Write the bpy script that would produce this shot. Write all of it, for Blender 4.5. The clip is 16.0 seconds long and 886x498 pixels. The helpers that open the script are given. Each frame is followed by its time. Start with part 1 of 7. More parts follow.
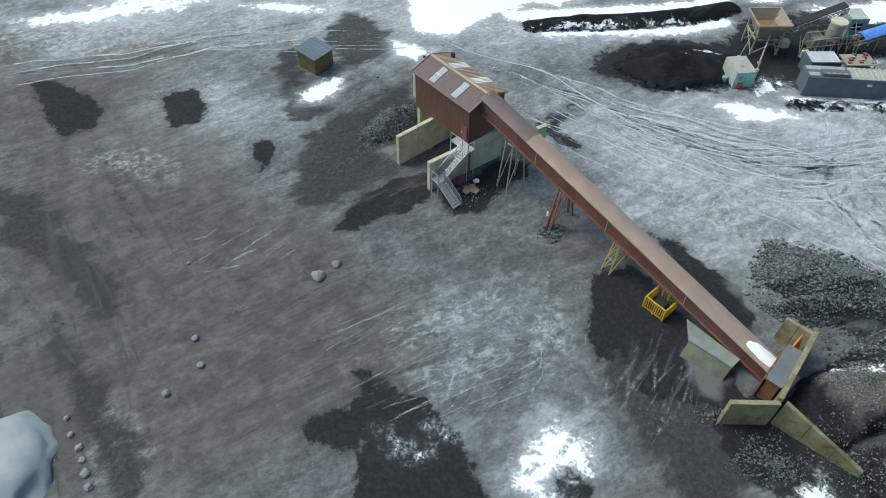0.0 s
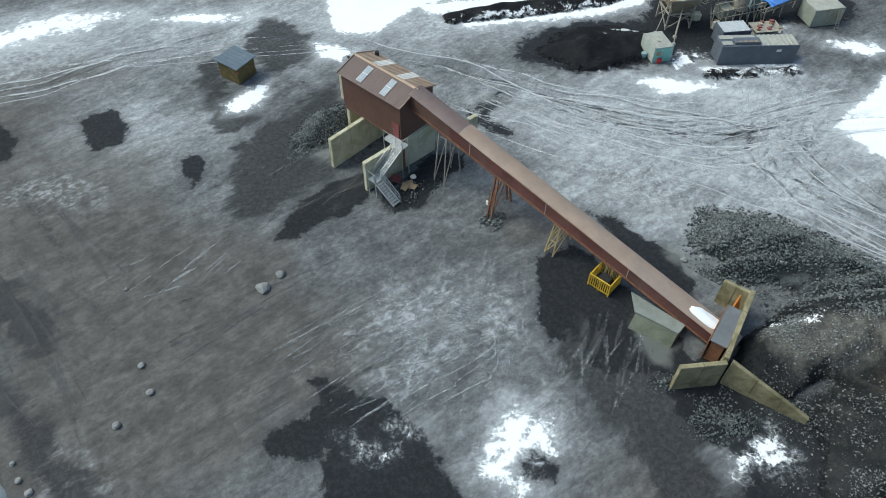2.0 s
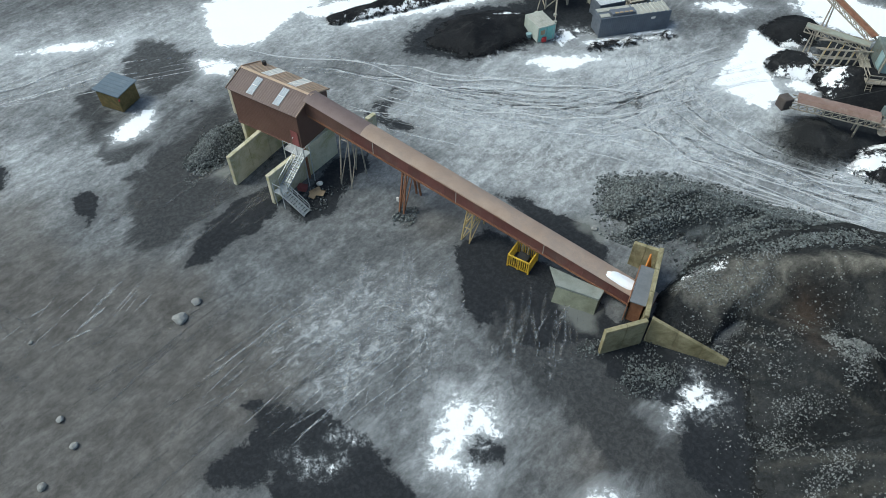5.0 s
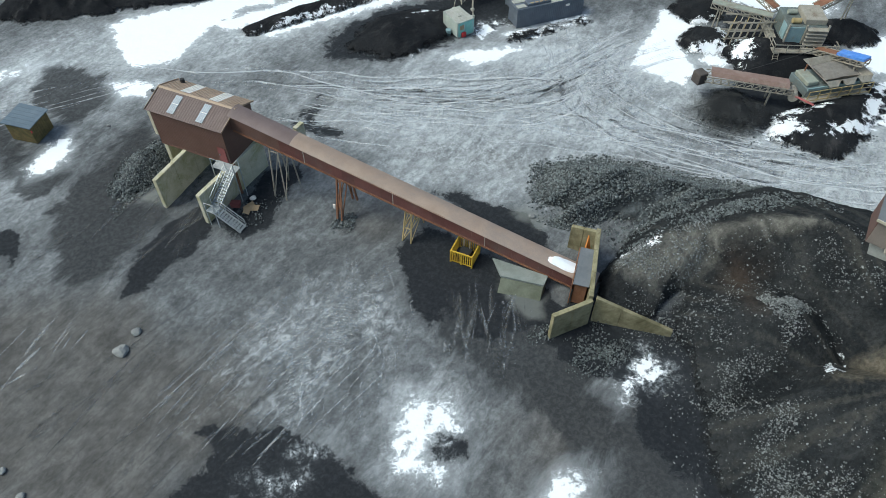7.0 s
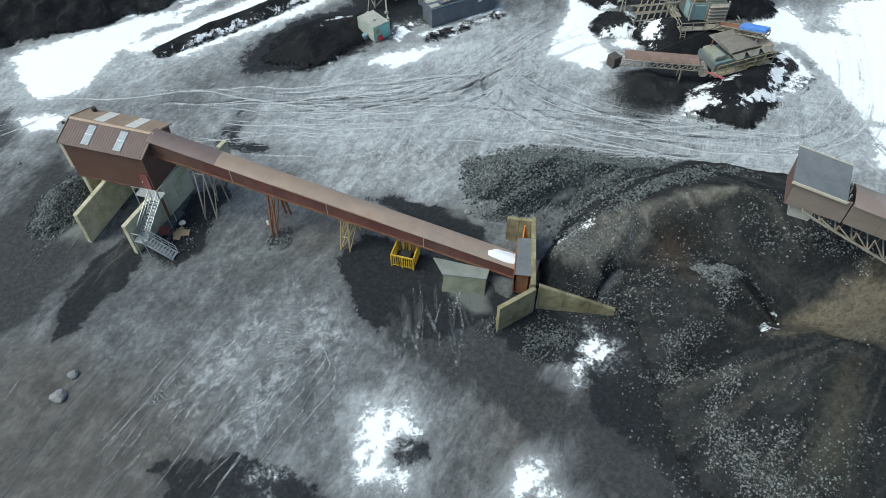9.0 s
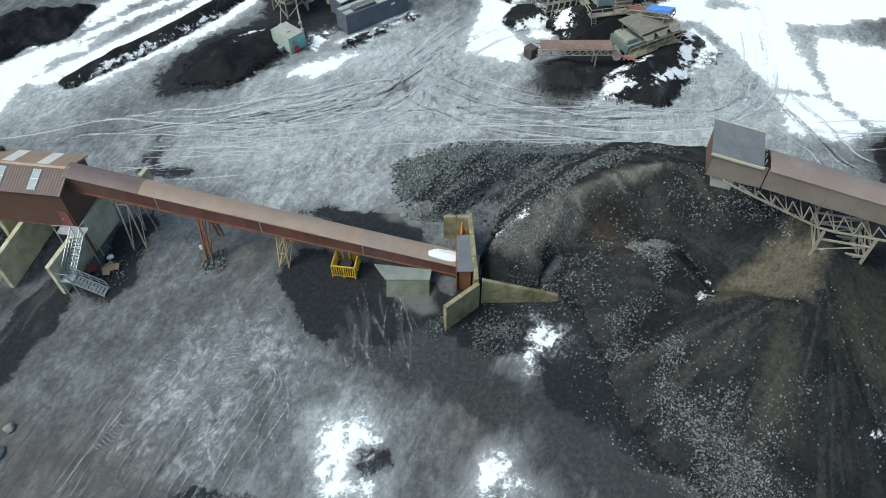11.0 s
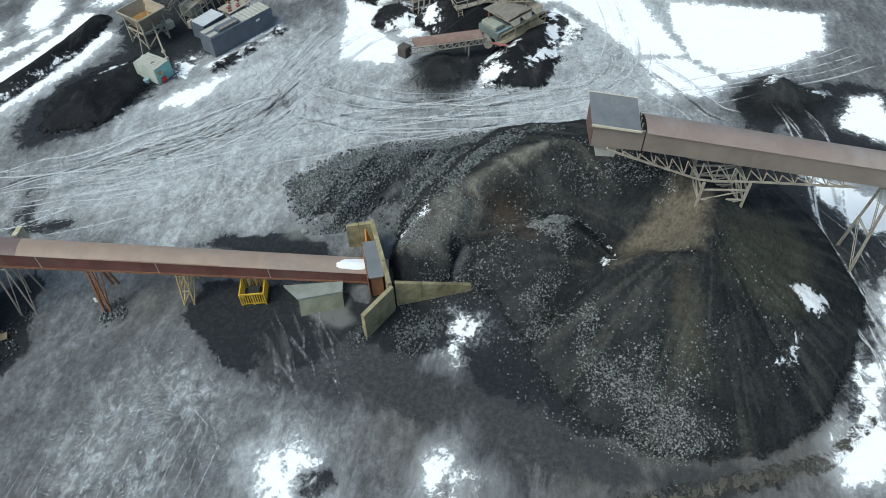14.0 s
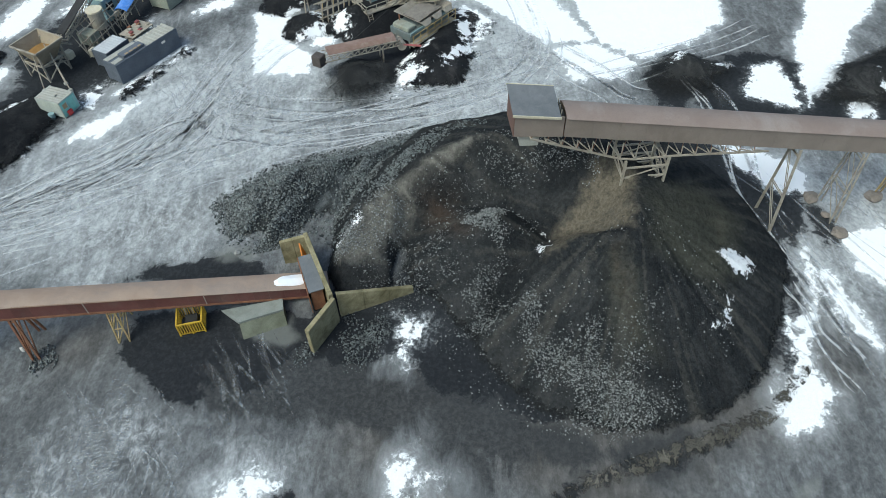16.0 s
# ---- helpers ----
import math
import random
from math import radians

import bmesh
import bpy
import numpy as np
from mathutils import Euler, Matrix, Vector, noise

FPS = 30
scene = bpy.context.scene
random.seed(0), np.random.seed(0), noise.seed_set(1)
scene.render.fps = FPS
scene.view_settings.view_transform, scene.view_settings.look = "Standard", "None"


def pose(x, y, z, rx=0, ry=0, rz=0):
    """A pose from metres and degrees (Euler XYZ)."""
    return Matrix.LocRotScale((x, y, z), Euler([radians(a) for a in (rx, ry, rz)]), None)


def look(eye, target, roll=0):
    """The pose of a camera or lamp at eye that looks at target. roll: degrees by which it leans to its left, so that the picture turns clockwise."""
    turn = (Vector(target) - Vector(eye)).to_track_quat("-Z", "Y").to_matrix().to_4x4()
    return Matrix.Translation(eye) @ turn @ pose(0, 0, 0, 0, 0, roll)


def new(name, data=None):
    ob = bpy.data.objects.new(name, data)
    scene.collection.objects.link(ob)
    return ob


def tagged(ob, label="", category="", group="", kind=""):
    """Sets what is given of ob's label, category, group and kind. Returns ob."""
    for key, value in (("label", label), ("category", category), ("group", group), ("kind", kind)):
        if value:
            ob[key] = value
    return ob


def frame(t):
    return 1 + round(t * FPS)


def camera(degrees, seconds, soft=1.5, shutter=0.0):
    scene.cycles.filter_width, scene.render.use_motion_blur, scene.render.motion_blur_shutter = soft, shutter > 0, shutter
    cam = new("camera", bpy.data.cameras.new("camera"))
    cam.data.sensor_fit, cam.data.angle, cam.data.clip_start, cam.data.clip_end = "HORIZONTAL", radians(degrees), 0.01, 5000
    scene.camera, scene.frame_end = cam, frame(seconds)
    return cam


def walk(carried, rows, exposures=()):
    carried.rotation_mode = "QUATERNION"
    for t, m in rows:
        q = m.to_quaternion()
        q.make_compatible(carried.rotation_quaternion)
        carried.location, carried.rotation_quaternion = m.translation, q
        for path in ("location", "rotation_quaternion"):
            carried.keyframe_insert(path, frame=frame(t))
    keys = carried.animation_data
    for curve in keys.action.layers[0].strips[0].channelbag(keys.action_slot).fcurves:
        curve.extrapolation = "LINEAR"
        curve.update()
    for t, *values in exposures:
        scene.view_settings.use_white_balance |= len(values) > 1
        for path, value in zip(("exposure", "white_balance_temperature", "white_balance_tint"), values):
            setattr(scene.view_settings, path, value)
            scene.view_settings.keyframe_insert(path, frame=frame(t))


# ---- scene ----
# camera: it hovers at one place, 50 m up, and turns
EYE = (0.0, 0.0, 50.0)
TURNS = [
    (0, 40.880, -0.827, 0.956),
    (0.5, 40.829, -0.724, -0.940),
    (1, 40.778, -0.628, -2.820),
    (1.5, 40.715, -0.543, -4.680),
    (2, 40.644, -0.478, -6.480),
    (2.5, 40.591, -0.431, -8.225),
    (3, 40.551, -0.394, -9.970),
    (5.5, 40.417, -0.207, -19.018),
    (6, 40.413, -0.160, -20.897),
    (6.5, 40.417, -0.112, -22.801),
    (7, 40.424, -0.063, -24.721),
    (7.5, 40.446, -0.018, -26.659),
    (8, 40.479, 0.036, -28.637),
    (8.5, 40.519, 0.099, -30.634),
    (9, 40.560, 0.171, -32.628),
    (11.5, 40.710, 0.558, -42.573),
    (12, 40.714, 0.634, -44.563),
    (12.5, 40.714, 0.704, -46.529),
    (13, 40.708, 0.784, -48.576),
    (13.5, 40.711, 0.872, -50.690),
    (14, 40.698, 0.967, -52.823),
    (14.5, 40.678, 1.059, -54.924),
    (15, 40.666, 1.151, -57.013),
    (15.5, 40.674, 1.238, -59.089),
    (16, 40.693, 1.323, -61.155),
]
cam = camera(65.0, 16.0, soft=0.6)
walk(cam, [(t, pose(*EYE, rx, ry, rz)) for t, rx, ry, rz in TURNS], [(0.0, 0.15, 6190, -3), (16.0, 0.15, 6190, -3)])

# ---- world and light: a bright overcast winter day ----
world = bpy.data.worlds.new("sky")
scene.world = world
world.use_nodes = True
wn = world.node_tree
sky = wn.nodes.new("ShaderNodeTexSky")
sky.sky_type = "NISHITA"
sky.sun_disc = False
sky.sun_elevation = radians(52)
sky.sun_rotation = radians(290)
sky.air_density, sky.dust_density, sky.ozone_density = 1.0, 4.0, 1.5
wn.links.new(sky.outputs[0], wn.nodes["Background"].inputs[0])
wn.nodes["Background"].inputs[1].default_value = 0.15

sun_data = bpy.data.lights.new("sun", "SUN")
sun_data.energy, sun_data.angle, sun_data.color = 1.6, radians(26), (1.0, 0.985, 0.96)
sun = new("sun", sun_data)
sun.matrix_world = look((-33, 12, 90), (0, 0, 45))


# ---- materials ----
def nodes_of(name):
    m = bpy.data.materials.new(name)
    m.use_nodes = True
    nt = m.node_tree
    return m, nt, nt.nodes["Principled BSDF"]


class Net:
    """Short ways to add shader nodes to one tree."""

    def __init__(self, nt):
        self.nt = nt
        self.pos = nt.nodes.new("ShaderNodeNewGeometry").outputs["Position"]

    def put(self, socket, value):
        if hasattr(value, "links"):
            self.nt.links.new(value, socket)
        else:
            socket.default_value = value

    def math(self, op, a, b=0.0, clamp=False):
        n = self.nt.nodes.new("ShaderNodeMath")
        n.operation, n.use_clamp = op, clamp
        self.put(n.inputs[0], a)
        self.put(n.inputs[1], b)
        return n.outputs[0]

    def noise(self, scale, detail=4.0, rough=0.55, stretch=None, warp=0.0):
        n = self.nt.nodes.new("ShaderNodeTexNoise")
        n.inputs["Scale"].default_value, n.inputs["Detail"].default_value = scale, detail
        n.inputs["Roughness"].default_value, n.inputs["Distortion"].default_value = rough, warp
        p = self.pos
        if stretch:
            mp = self.nt.nodes.new("ShaderNodeMapping")
            self.nt.links.new(p, mp.inputs[0])
            mp.vector_type = "TEXTURE"
            mp.inputs["Rotation"].default_value = (0, 0, radians(stretch[0]))
            mp.inputs["Scale"].default_value = tuple(1 / f for f in stretch[1:])
            p = mp.outputs[0]
        self.nt.links.new(p, n.inputs["Vector"])
        return n.outputs[0]

    def ramp(self, x, lo, hi):
        n = self.nt.nodes.new("ShaderNodeMapRange")
        n.interpolation_type = "SMOOTHSTEP"
        self.put(n.inputs[0], x)
        n.inputs[1].default_value, n.inputs[2].default_value = lo, hi
        return n.outputs[0]

    def mix(self, f, a, b):
        n = self.nt.nodes.new("ShaderNodeMix")
        n.data_type = "RGBA"
        self.put(n.inputs[0], f)
        self.put(n.inputs[6], a if hasattr(a, "links") else (*a, 1))
        self.put(n.inputs[7], b if hasattr(b, "links") else (*b, 1))
        return n.outputs[2]

    def shade(self, col, x, lo, hi, dark, light=1.0):
        """Darkens a colour where x is low, by plain multiplication."""
        n = self.nt.nodes.new("ShaderNodeMix")
        n.data_type, n.blend_type = "RGBA", "MULTIPLY"
        n.inputs[0].default_value = 1.0
        self.put(n.inputs[6], col)
        self.put(n.inputs[7], self.mix(self.ramp(x, lo, hi), (dark, dark, dark), (light, light, light)))
        return n.outputs[2]

    def attr(self, name):
        n = self.nt.nodes.new("ShaderNodeAttribute")
        n.attribute_name = name
        return n.outputs["Fac"]

    def bump(self, h, strength, dist, bsdf):
        n = self.nt.nodes.new("ShaderNodeBump")
        n.inputs["Strength"].default_value, n.inputs["Distance"].default_value = strength, dist
        self.nt.links.new(h, n.inputs["Height"])
        self.nt.links.new(n.outputs[0], bsdf.inputs["Normal"])


def surface(name, a, b, stain=None, scale=1.2, rough=0.7, metal=0.0, stain_amount=0.5, bump=0.3, grain=14.0, vary=0.0):
    """Weathered paint, metal, wood or concrete: two tones, stains at a second scale, fine grain."""
    m, nt, bsdf = nodes_of(name)
    k = Net(nt)
    col = k.mix(k.ramp(k.noise(scale, 6, 0.65), 0.3, 0.7), a, b)
    if stain:
        f = k.ramp(k.noise(scale * 0.45, 7, 0.7, warp=0.6), 0.62 - 0.25 * stain_amount, 0.75)
        col = k.mix(f, col, stain)
    if vary:
        oi = nt.nodes.new("ShaderNodeObjectInfo")
        hsv = nt.nodes.new("ShaderNodeHueSaturation")
        k.put(hsv.inputs["Value"], k.math("ADD", k.math("MULTIPLY", oi.outputs["Random"], vary), 1 - vary / 2))
        nt.links.new(col, hsv.inputs["Color"])
        col = hsv.outputs[0]
    fine = k.noise(grain, 5, 0.7)
    col = k.mix(k.math("MULTIPLY", k.ramp(fine, 0.35, 0.75), 0.35), col, tuple(c * 0.55 for c in a))
    nt.links.new(col, bsdf.inputs["Base Color"])
    k.put(bsdf.inputs["Roughness"], k.math("ADD", k.math("MULTIPLY", fine, 0.25), rough - 0.12))
    bsdf.inputs["Metallic"].default_value = metal
    k.bump(fine, bump, 0.02, bsdf)
    return m


M_WALL = surface("red_brown_cladding", (0.118, 0.062, 0.046), (0.142, 0.077, 0.06), (0.125, 0.075, 0.06), rough=0.55, scale=0.7)
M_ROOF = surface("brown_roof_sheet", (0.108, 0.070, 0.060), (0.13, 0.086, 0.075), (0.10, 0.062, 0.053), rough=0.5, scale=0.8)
M_ROOF_PALE = surface("pale_tan_sheet", (0.36, 0.255, 0.175), (0.42, 0.31, 0.225), (0.30, 0.21, 0.155), rough=0.6, scale=0.9)
M_ROOF_DULL = surface("dull_purple_brown_sheet", (0.165, 0.118, 0.108), (0.20, 0.148, 0.136), (0.145, 0.11, 0.105), rough=0.55, scale=0.6)
M_BELT_ROOF = surface("gallery_roof_sheet", (0.32, 0.232, 0.176), (0.39, 0.295, 0.228), (0.26, 0.212, 0.185), rough=0.55, scale=0.5, stain_amount=0.7)
M_BELT_SIDE = surface("dark_red_side_sheet", (0.115, 0.042, 0.036), (0.15, 0.06, 0.05), (0.13, 0.085, 0.07), rough=0.6, scale=1.0, stain_amount=0.6, vary=0.3)
M_GAL_ROOF = surface("grey_brown_sheet", (0.235, 0.182, 0.158), (0.285, 0.228, 0.20), (0.33, 0.285, 0.26), rough=0.6, scale=0.35, stain_amount=0.4)
M_GAL_SIDE = surface("taupe_sheet", (0.215, 0.178, 0.15), (0.26, 0.218, 0.185), (0.18, 0.145, 0.115), rough=0.6, scale=0.5)
M_CREAM = surface("cream_trim", (0.54, 0.49, 0.36), (0.62, 0.57, 0.45), rough=0.6)
M_GREYROOF = surface("grey_felt", (0.125, 0.135, 0.145), (0.17, 0.18, 0.19), (0.20, 0.21, 0.22), rough=0.65, scale=0.9)
M_CONCRETE = surface("mossy_concrete", (0.52, 0.49, 0.36), (0.64, 0.60, 0.47), (0.26, 0.245, 0.09), scale=0.9, rough=0.85, stain_amount=0.85, bump=0.6)
M_MOSSY = surface("old_mossy_concrete", (0.225, 0.202, 0.112), (0.35, 0.315, 0.195), (0.085, 0.070, 0.030), scale=1.0, rough=0.9, stain_amount=1.0, bump=0.7)
M_STEEL = surface("galvanised_steel", (0.42, 0.45, 0.46), (0.52, 0.55, 0.56), (0.33, 0.35, 0.35), rough=0.5, metal=0.4, scale=2)
M_LATTICE = surface("weathered_beige_steel", (0.29, 0.265, 0.215), (0.37, 0.34, 0.28), (0.17, 0.125, 0.085), rough=0.7, scale=1.6, stain_amount=0.6)
M_RUST = surface("rusted_steel", (0.19, 0.085, 0.045), (0.27, 0.13, 0.075), (0.12, 0.06, 0.04), rough=0.85, scale=1.8, stain_amount=0.6)
M_YELLOW = surface("yellow_paint", (0.50, 0.33, 0.03), (0.60, 0.40, 0.045), (0.30, 0.16, 0.04), rough=0.55, scale=1.5, stain_amount=0.4)
M_OCHRE = surface("dirty_yellow_steel", (0.34, 0.26, 0.11), (0.42, 0.33, 0.17), (0.20, 0.14, 0.07), rough=0.75, scale=1.4, stain_amount=0.7)
M_ORANGE = surface("orange_rusty_plate", (0.52, 0.16, 0.02), (0.60, 0.22, 0.04), (0.28, 0.10, 0.03), rough=0.7)
M_TEAL = surface("teal_paint", (0.20, 0.48, 0.44), (0.26, 0.56, 0.50), (0.16, 0.33, 0.30), rough=0.55, scale=1.6)
M_PALE_TEAL = surface("pale_grey_green_sheet", (0.36, 0.40, 0.36), (0.46, 0.49, 0.44), (0.28, 0.29, 0.24), rough=0.6, scale=1.2)
M_NAVY = surface("slate_blue_paint", (0.095, 0.11, 0.135), (0.125, 0.145, 0.175), (0.085, 0.095, 0.11), rough=0.55, scale=0.9)
M_PALE = surface("pale_roof_sheet", (0.33, 0.33, 0.29), (0.41, 0.41, 0.37), (0.30, 0.29, 0.25), rough=0.7, scale=1.5, stain_amount=0.6)
M_SNOWY = surface("snow_dusted_lid", (0.50, 0.53, 0.55), (0.42, 0.44, 0.46), (0.25, 0.26, 0.27), rough=0.8, scale=1.1, stain_amount=0.5)
M_MACHINE = surface("grey_green_machine_paint", (0.26, 0.28, 0.23), (0.33, 0.35, 0.29), (0.22, 0.17, 0.11), rough=0.65, scale=1.3, stain_amount=0.5)
M_BLUEGREEN = surface("blue_green_machine_paint", (0.20, 0.31, 0.33), (0.27, 0.38, 0.40), (0.22, 0.22, 0.18), rough=0.6, scale=1.2, stain_amount=0.4)
M_BLUE = surface("blue_tarpaulin", (0.06, 0.20, 0.62), (0.12, 0.30, 0.75), (0.30, 0.42, 0.75), rough=0.45, scale=2.5)
M_RUBBER = surface("black_rubber", (0.018, 0.018, 0.018), (0.03, 0.03, 0.03), rough=0.8)
M_HUT = surface("mossy_timber", (0.13, 0.092, 0.035), (0.185, 0.14, 0.055), (0.06, 0.066, 0.02), rough=0.85, scale=1.5, stain_amount=0.8, bump=0.7)
M_HUTROOF = surface("slate_blue_roof", (0.085, 0.12, 0.155), (0.115, 0.155, 0.19), (0.16, 0.20, 0.23), rough=0.5, scale=0.6)
M_SKYLIGHT = surface("grey_skylight_sheet", (0.30, 0.34, 0.38), (0.40, 0.44, 0.48), rough=0.3, scale=2)
M_WHITE = surface("white_skylight_sheet", (0.74, 0.70, 0.64), (0.86, 0.83, 0.77), rough=0.4, scale=2)
M_RED = surface("red_paint", (0.45, 0.03, 0.035), (0.52, 0.05, 0.05), rough=0.5)
M_GREENSTAIN = surface("green_stained_concrete", (0.125, 0.136, 0.098), (0.175, 0.186, 0.143), (0.07, 0.077, 0.05), scale=0.7, rough=0.8, stain_amount=1.0)
M_DARKBROWN = surface("dark_brown_plate", (0.06, 0.05, 0.045), (0.09, 0.075, 0.066), (0.12, 0.10, 0.085), rough=0.75, scale=1.5)
M_ORE = surface("orange_brown_fines", (0.23, 0.125, 0.035), (0.30, 0.17, 0.055), (0.17, 0.10, 0.045), rough=0.95, scale=1.2, bump=0.8)
M_BIN = surface("brown_stained_bin", (0.27, 0.225, 0.165), (0.34, 0.29, 0.215), (0.20, 0.14, 0.08), rough=0.8, scale=0.9, stain_amount=0.7)
M_SLAB = surface("pale_green_concrete", (0.20, 0.225, 0.207), (0.26, 0.282, 0.262), (0.16, 0.175, 0.15), scale=0.8, rough=0.8, stain_amount=0.6)
M_FADEDRED = surface("faded_red", (0.20, 0.055, 0.055), (0.25, 0.08, 0.075), (0.2, 0.06, 0.05), rough=0.7)
M_CARD = surface("wet_cardboard", (0.33, 0.24, 0.14), (0.40, 0.30, 0.19), (0.24, 0.17, 0.10), rough=0.9)
M_GAL_ROOF2 = surface("faded_red_brown_cover", (0.20, 0.125, 0.098), (0.26, 0.175, 0.145), (0.30, 0.24, 0.20), rough=0.65, scale=1.2, stain_amount=0.6)
M_BLUEGREEN2 = surface("blue_grey_machine_paint", (0.12, 0.155, 0.158), (0.165, 0.20, 0.20), (0.16, 0.155, 0.13), rough=0.6, scale=1.2, stain_amount=0.5)
M_DARKMACHINE = surface("dark_olive_machine_paint", (0.10, 0.125, 0.118), (0.145, 0.17, 0.16), (0.09, 0.075, 0.055), rough=0.65, scale=1.3, stain_amount=0.6)
M_PLANK = surface("washed_out_red", (0.34, 0.09, 0.085), (0.40, 0.13, 0.12), (0.22, 0.09, 0.08), rough=0.7, scale=2)
M_SIGN = surface("pale_blue_sign", (0.50, 0.62, 0.74), (0.58, 0.70, 0.80), rough=0.5)
M_ROCK = surface("boulder_stone", (0.21, 0.215, 0.21), (0.28, 0.285, 0.275), (0.16, 0.158, 0.145), rough=0.9, scale=2.5, bump=0.8, vary=0.25)
M_DARKROCK = surface("dark_block_stone", (0.17, 0.15, 0.13), (0.24, 0.21, 0.18), (0.30, 0.28, 0.25), rough=0.9, scale=2, bump=0.8)


def snow_material():
    m, nt, bsdf = nodes_of("snow")
    k = Net(nt)
    n = k.noise(3, 6)
    nt.links.new(k.mix(n, (0.80, 0.83, 0.86), (0.90, 0.92, 0.94)), bsdf.inputs["Base Color"])
    bsdf.inputs["Roughness"].default_value = 0.7
    k.bump(n, 0.5, 0.1, bsdf)
    return m


M_SNOW = snow_material()


def stone_material(name, dark, pale):
    m, nt, bsdf = nodes_of(name)
    k = Net(nt)
    g = nt.nodes.new("ShaderNodeNewGeometry")
    col = k.mix(g.outputs["Random Per Island"], dark, pale)
    nt.links.new(k.mix(k.ramp(k.noise(9, 3), 0.4, 0.8), col, dark), bsdf.inputs["Base Color"])
    bsdf.inputs["Roughness"].default_value = 0.75
    return m


M_GRAVEL = stone_material("grey_gravel", (0.026, 0.030, 0.031), (0.215, 0.238, 0.238))
M_PALEGRAVEL = stone_material("pale_gravel", (0.040, 0.044, 0.045), (0.34, 0.357, 0.352))


def thin_foot(k, bsdf, reach=0.32):
    """Loose material thins out into scattered grains where it is only a few centimetres deep."""
    loose = k.math("MULTIPLY", k.math("SUBTRACT", k.noise(1.1, 12, 0.78, warp=0.8), 0.5), 2.6)
    k.put(bsdf.inputs["Alpha"], k.ramp(k.math("ADD", k.attr("depth"), loose), 0.0, reach))


def heap_material(name, base, second, third, fine=5.0, amount=0.5, snow=False, reach=0.32):
    """Loose tipped material: fines in three tones with runs down the slope; snow where its field says so."""
    m, nt, bsdf = nodes_of(name)
    k = Net(nt)
    n1, n2, n3 = k.noise(0.22, 6, 0.6, warp=0.5), k.noise(1.3, 6, 0.7), k.noise(fine, 5, 0.75)
    col = k.mix(k.ramp(n1, 0.42, 0.62), base, second)
    col = k.mix(k.math("MULTIPLY", k.ramp(n2, 0.5, 0.75), amount), col, third)
    smear = k.noise(0.5, 8, 0.68, stretch=(35, 0.35, 1.0, 1.0), warp=0.8)
    col = k.mix(k.math("MULTIPLY", k.ramp(smear, 0.50, 0.72), 0.55), col, tuple(c * 1.9 for c in third))
    col = k.mix(k.math("MULTIPLY", k.ramp(n3, 0.45, 0.7), 0.5), col, tuple(c * 0.45 for c in base))
    if snow:
        f = k.math("ADD", k.attr("snow"), k.math("MULTIPLY", k.math("SUBTRACT", k.noise(0.8, 12, 0.78, warp=0.25), 0.5), 6.0))
        col = k.mix(k.ramp(f, -0.05, 0.25), col, (0.86, 0.88, 0.90))
    nt.links.new(col, bsdf.inputs["Base Color"])
    thin_foot(k, bsdf, reach)
    bsdf.inputs["Roughness"].default_value = 0.92
    bsdf.inputs["Specular IOR Level"].default_value = 0.03
    k.bump(k.math("ADD", n3, k.math("MULTIPLY", n2, 1.5)), 0.9, 0.12, bsdf)
    return m


M_COALHEAP = heap_material("black_fines", (0.014, 0.015, 0.017), (0.024, 0.025, 0.027), (0.045, 0.044, 0.043), snow=True)
M_BROWNHEAP = heap_material("dark_brown_fines", (0.022, 0.023, 0.024), (0.036, 0.037, 0.037), (0.060, 0.061, 0.060), snow=True, reach=1.5)
M_BERM = heap_material("sandy_earth", (0.070, 0.067, 0.059), (0.100, 0.095, 0.082), (0.12, 0.114, 0.098), snow=True)
M_GRAVELHEAP = heap_material("grey_gravel_bed", (0.034, 0.038, 0.040), (0.062, 0.069, 0.072), (0.11, 0.12, 0.125), fine=7, snow=True)


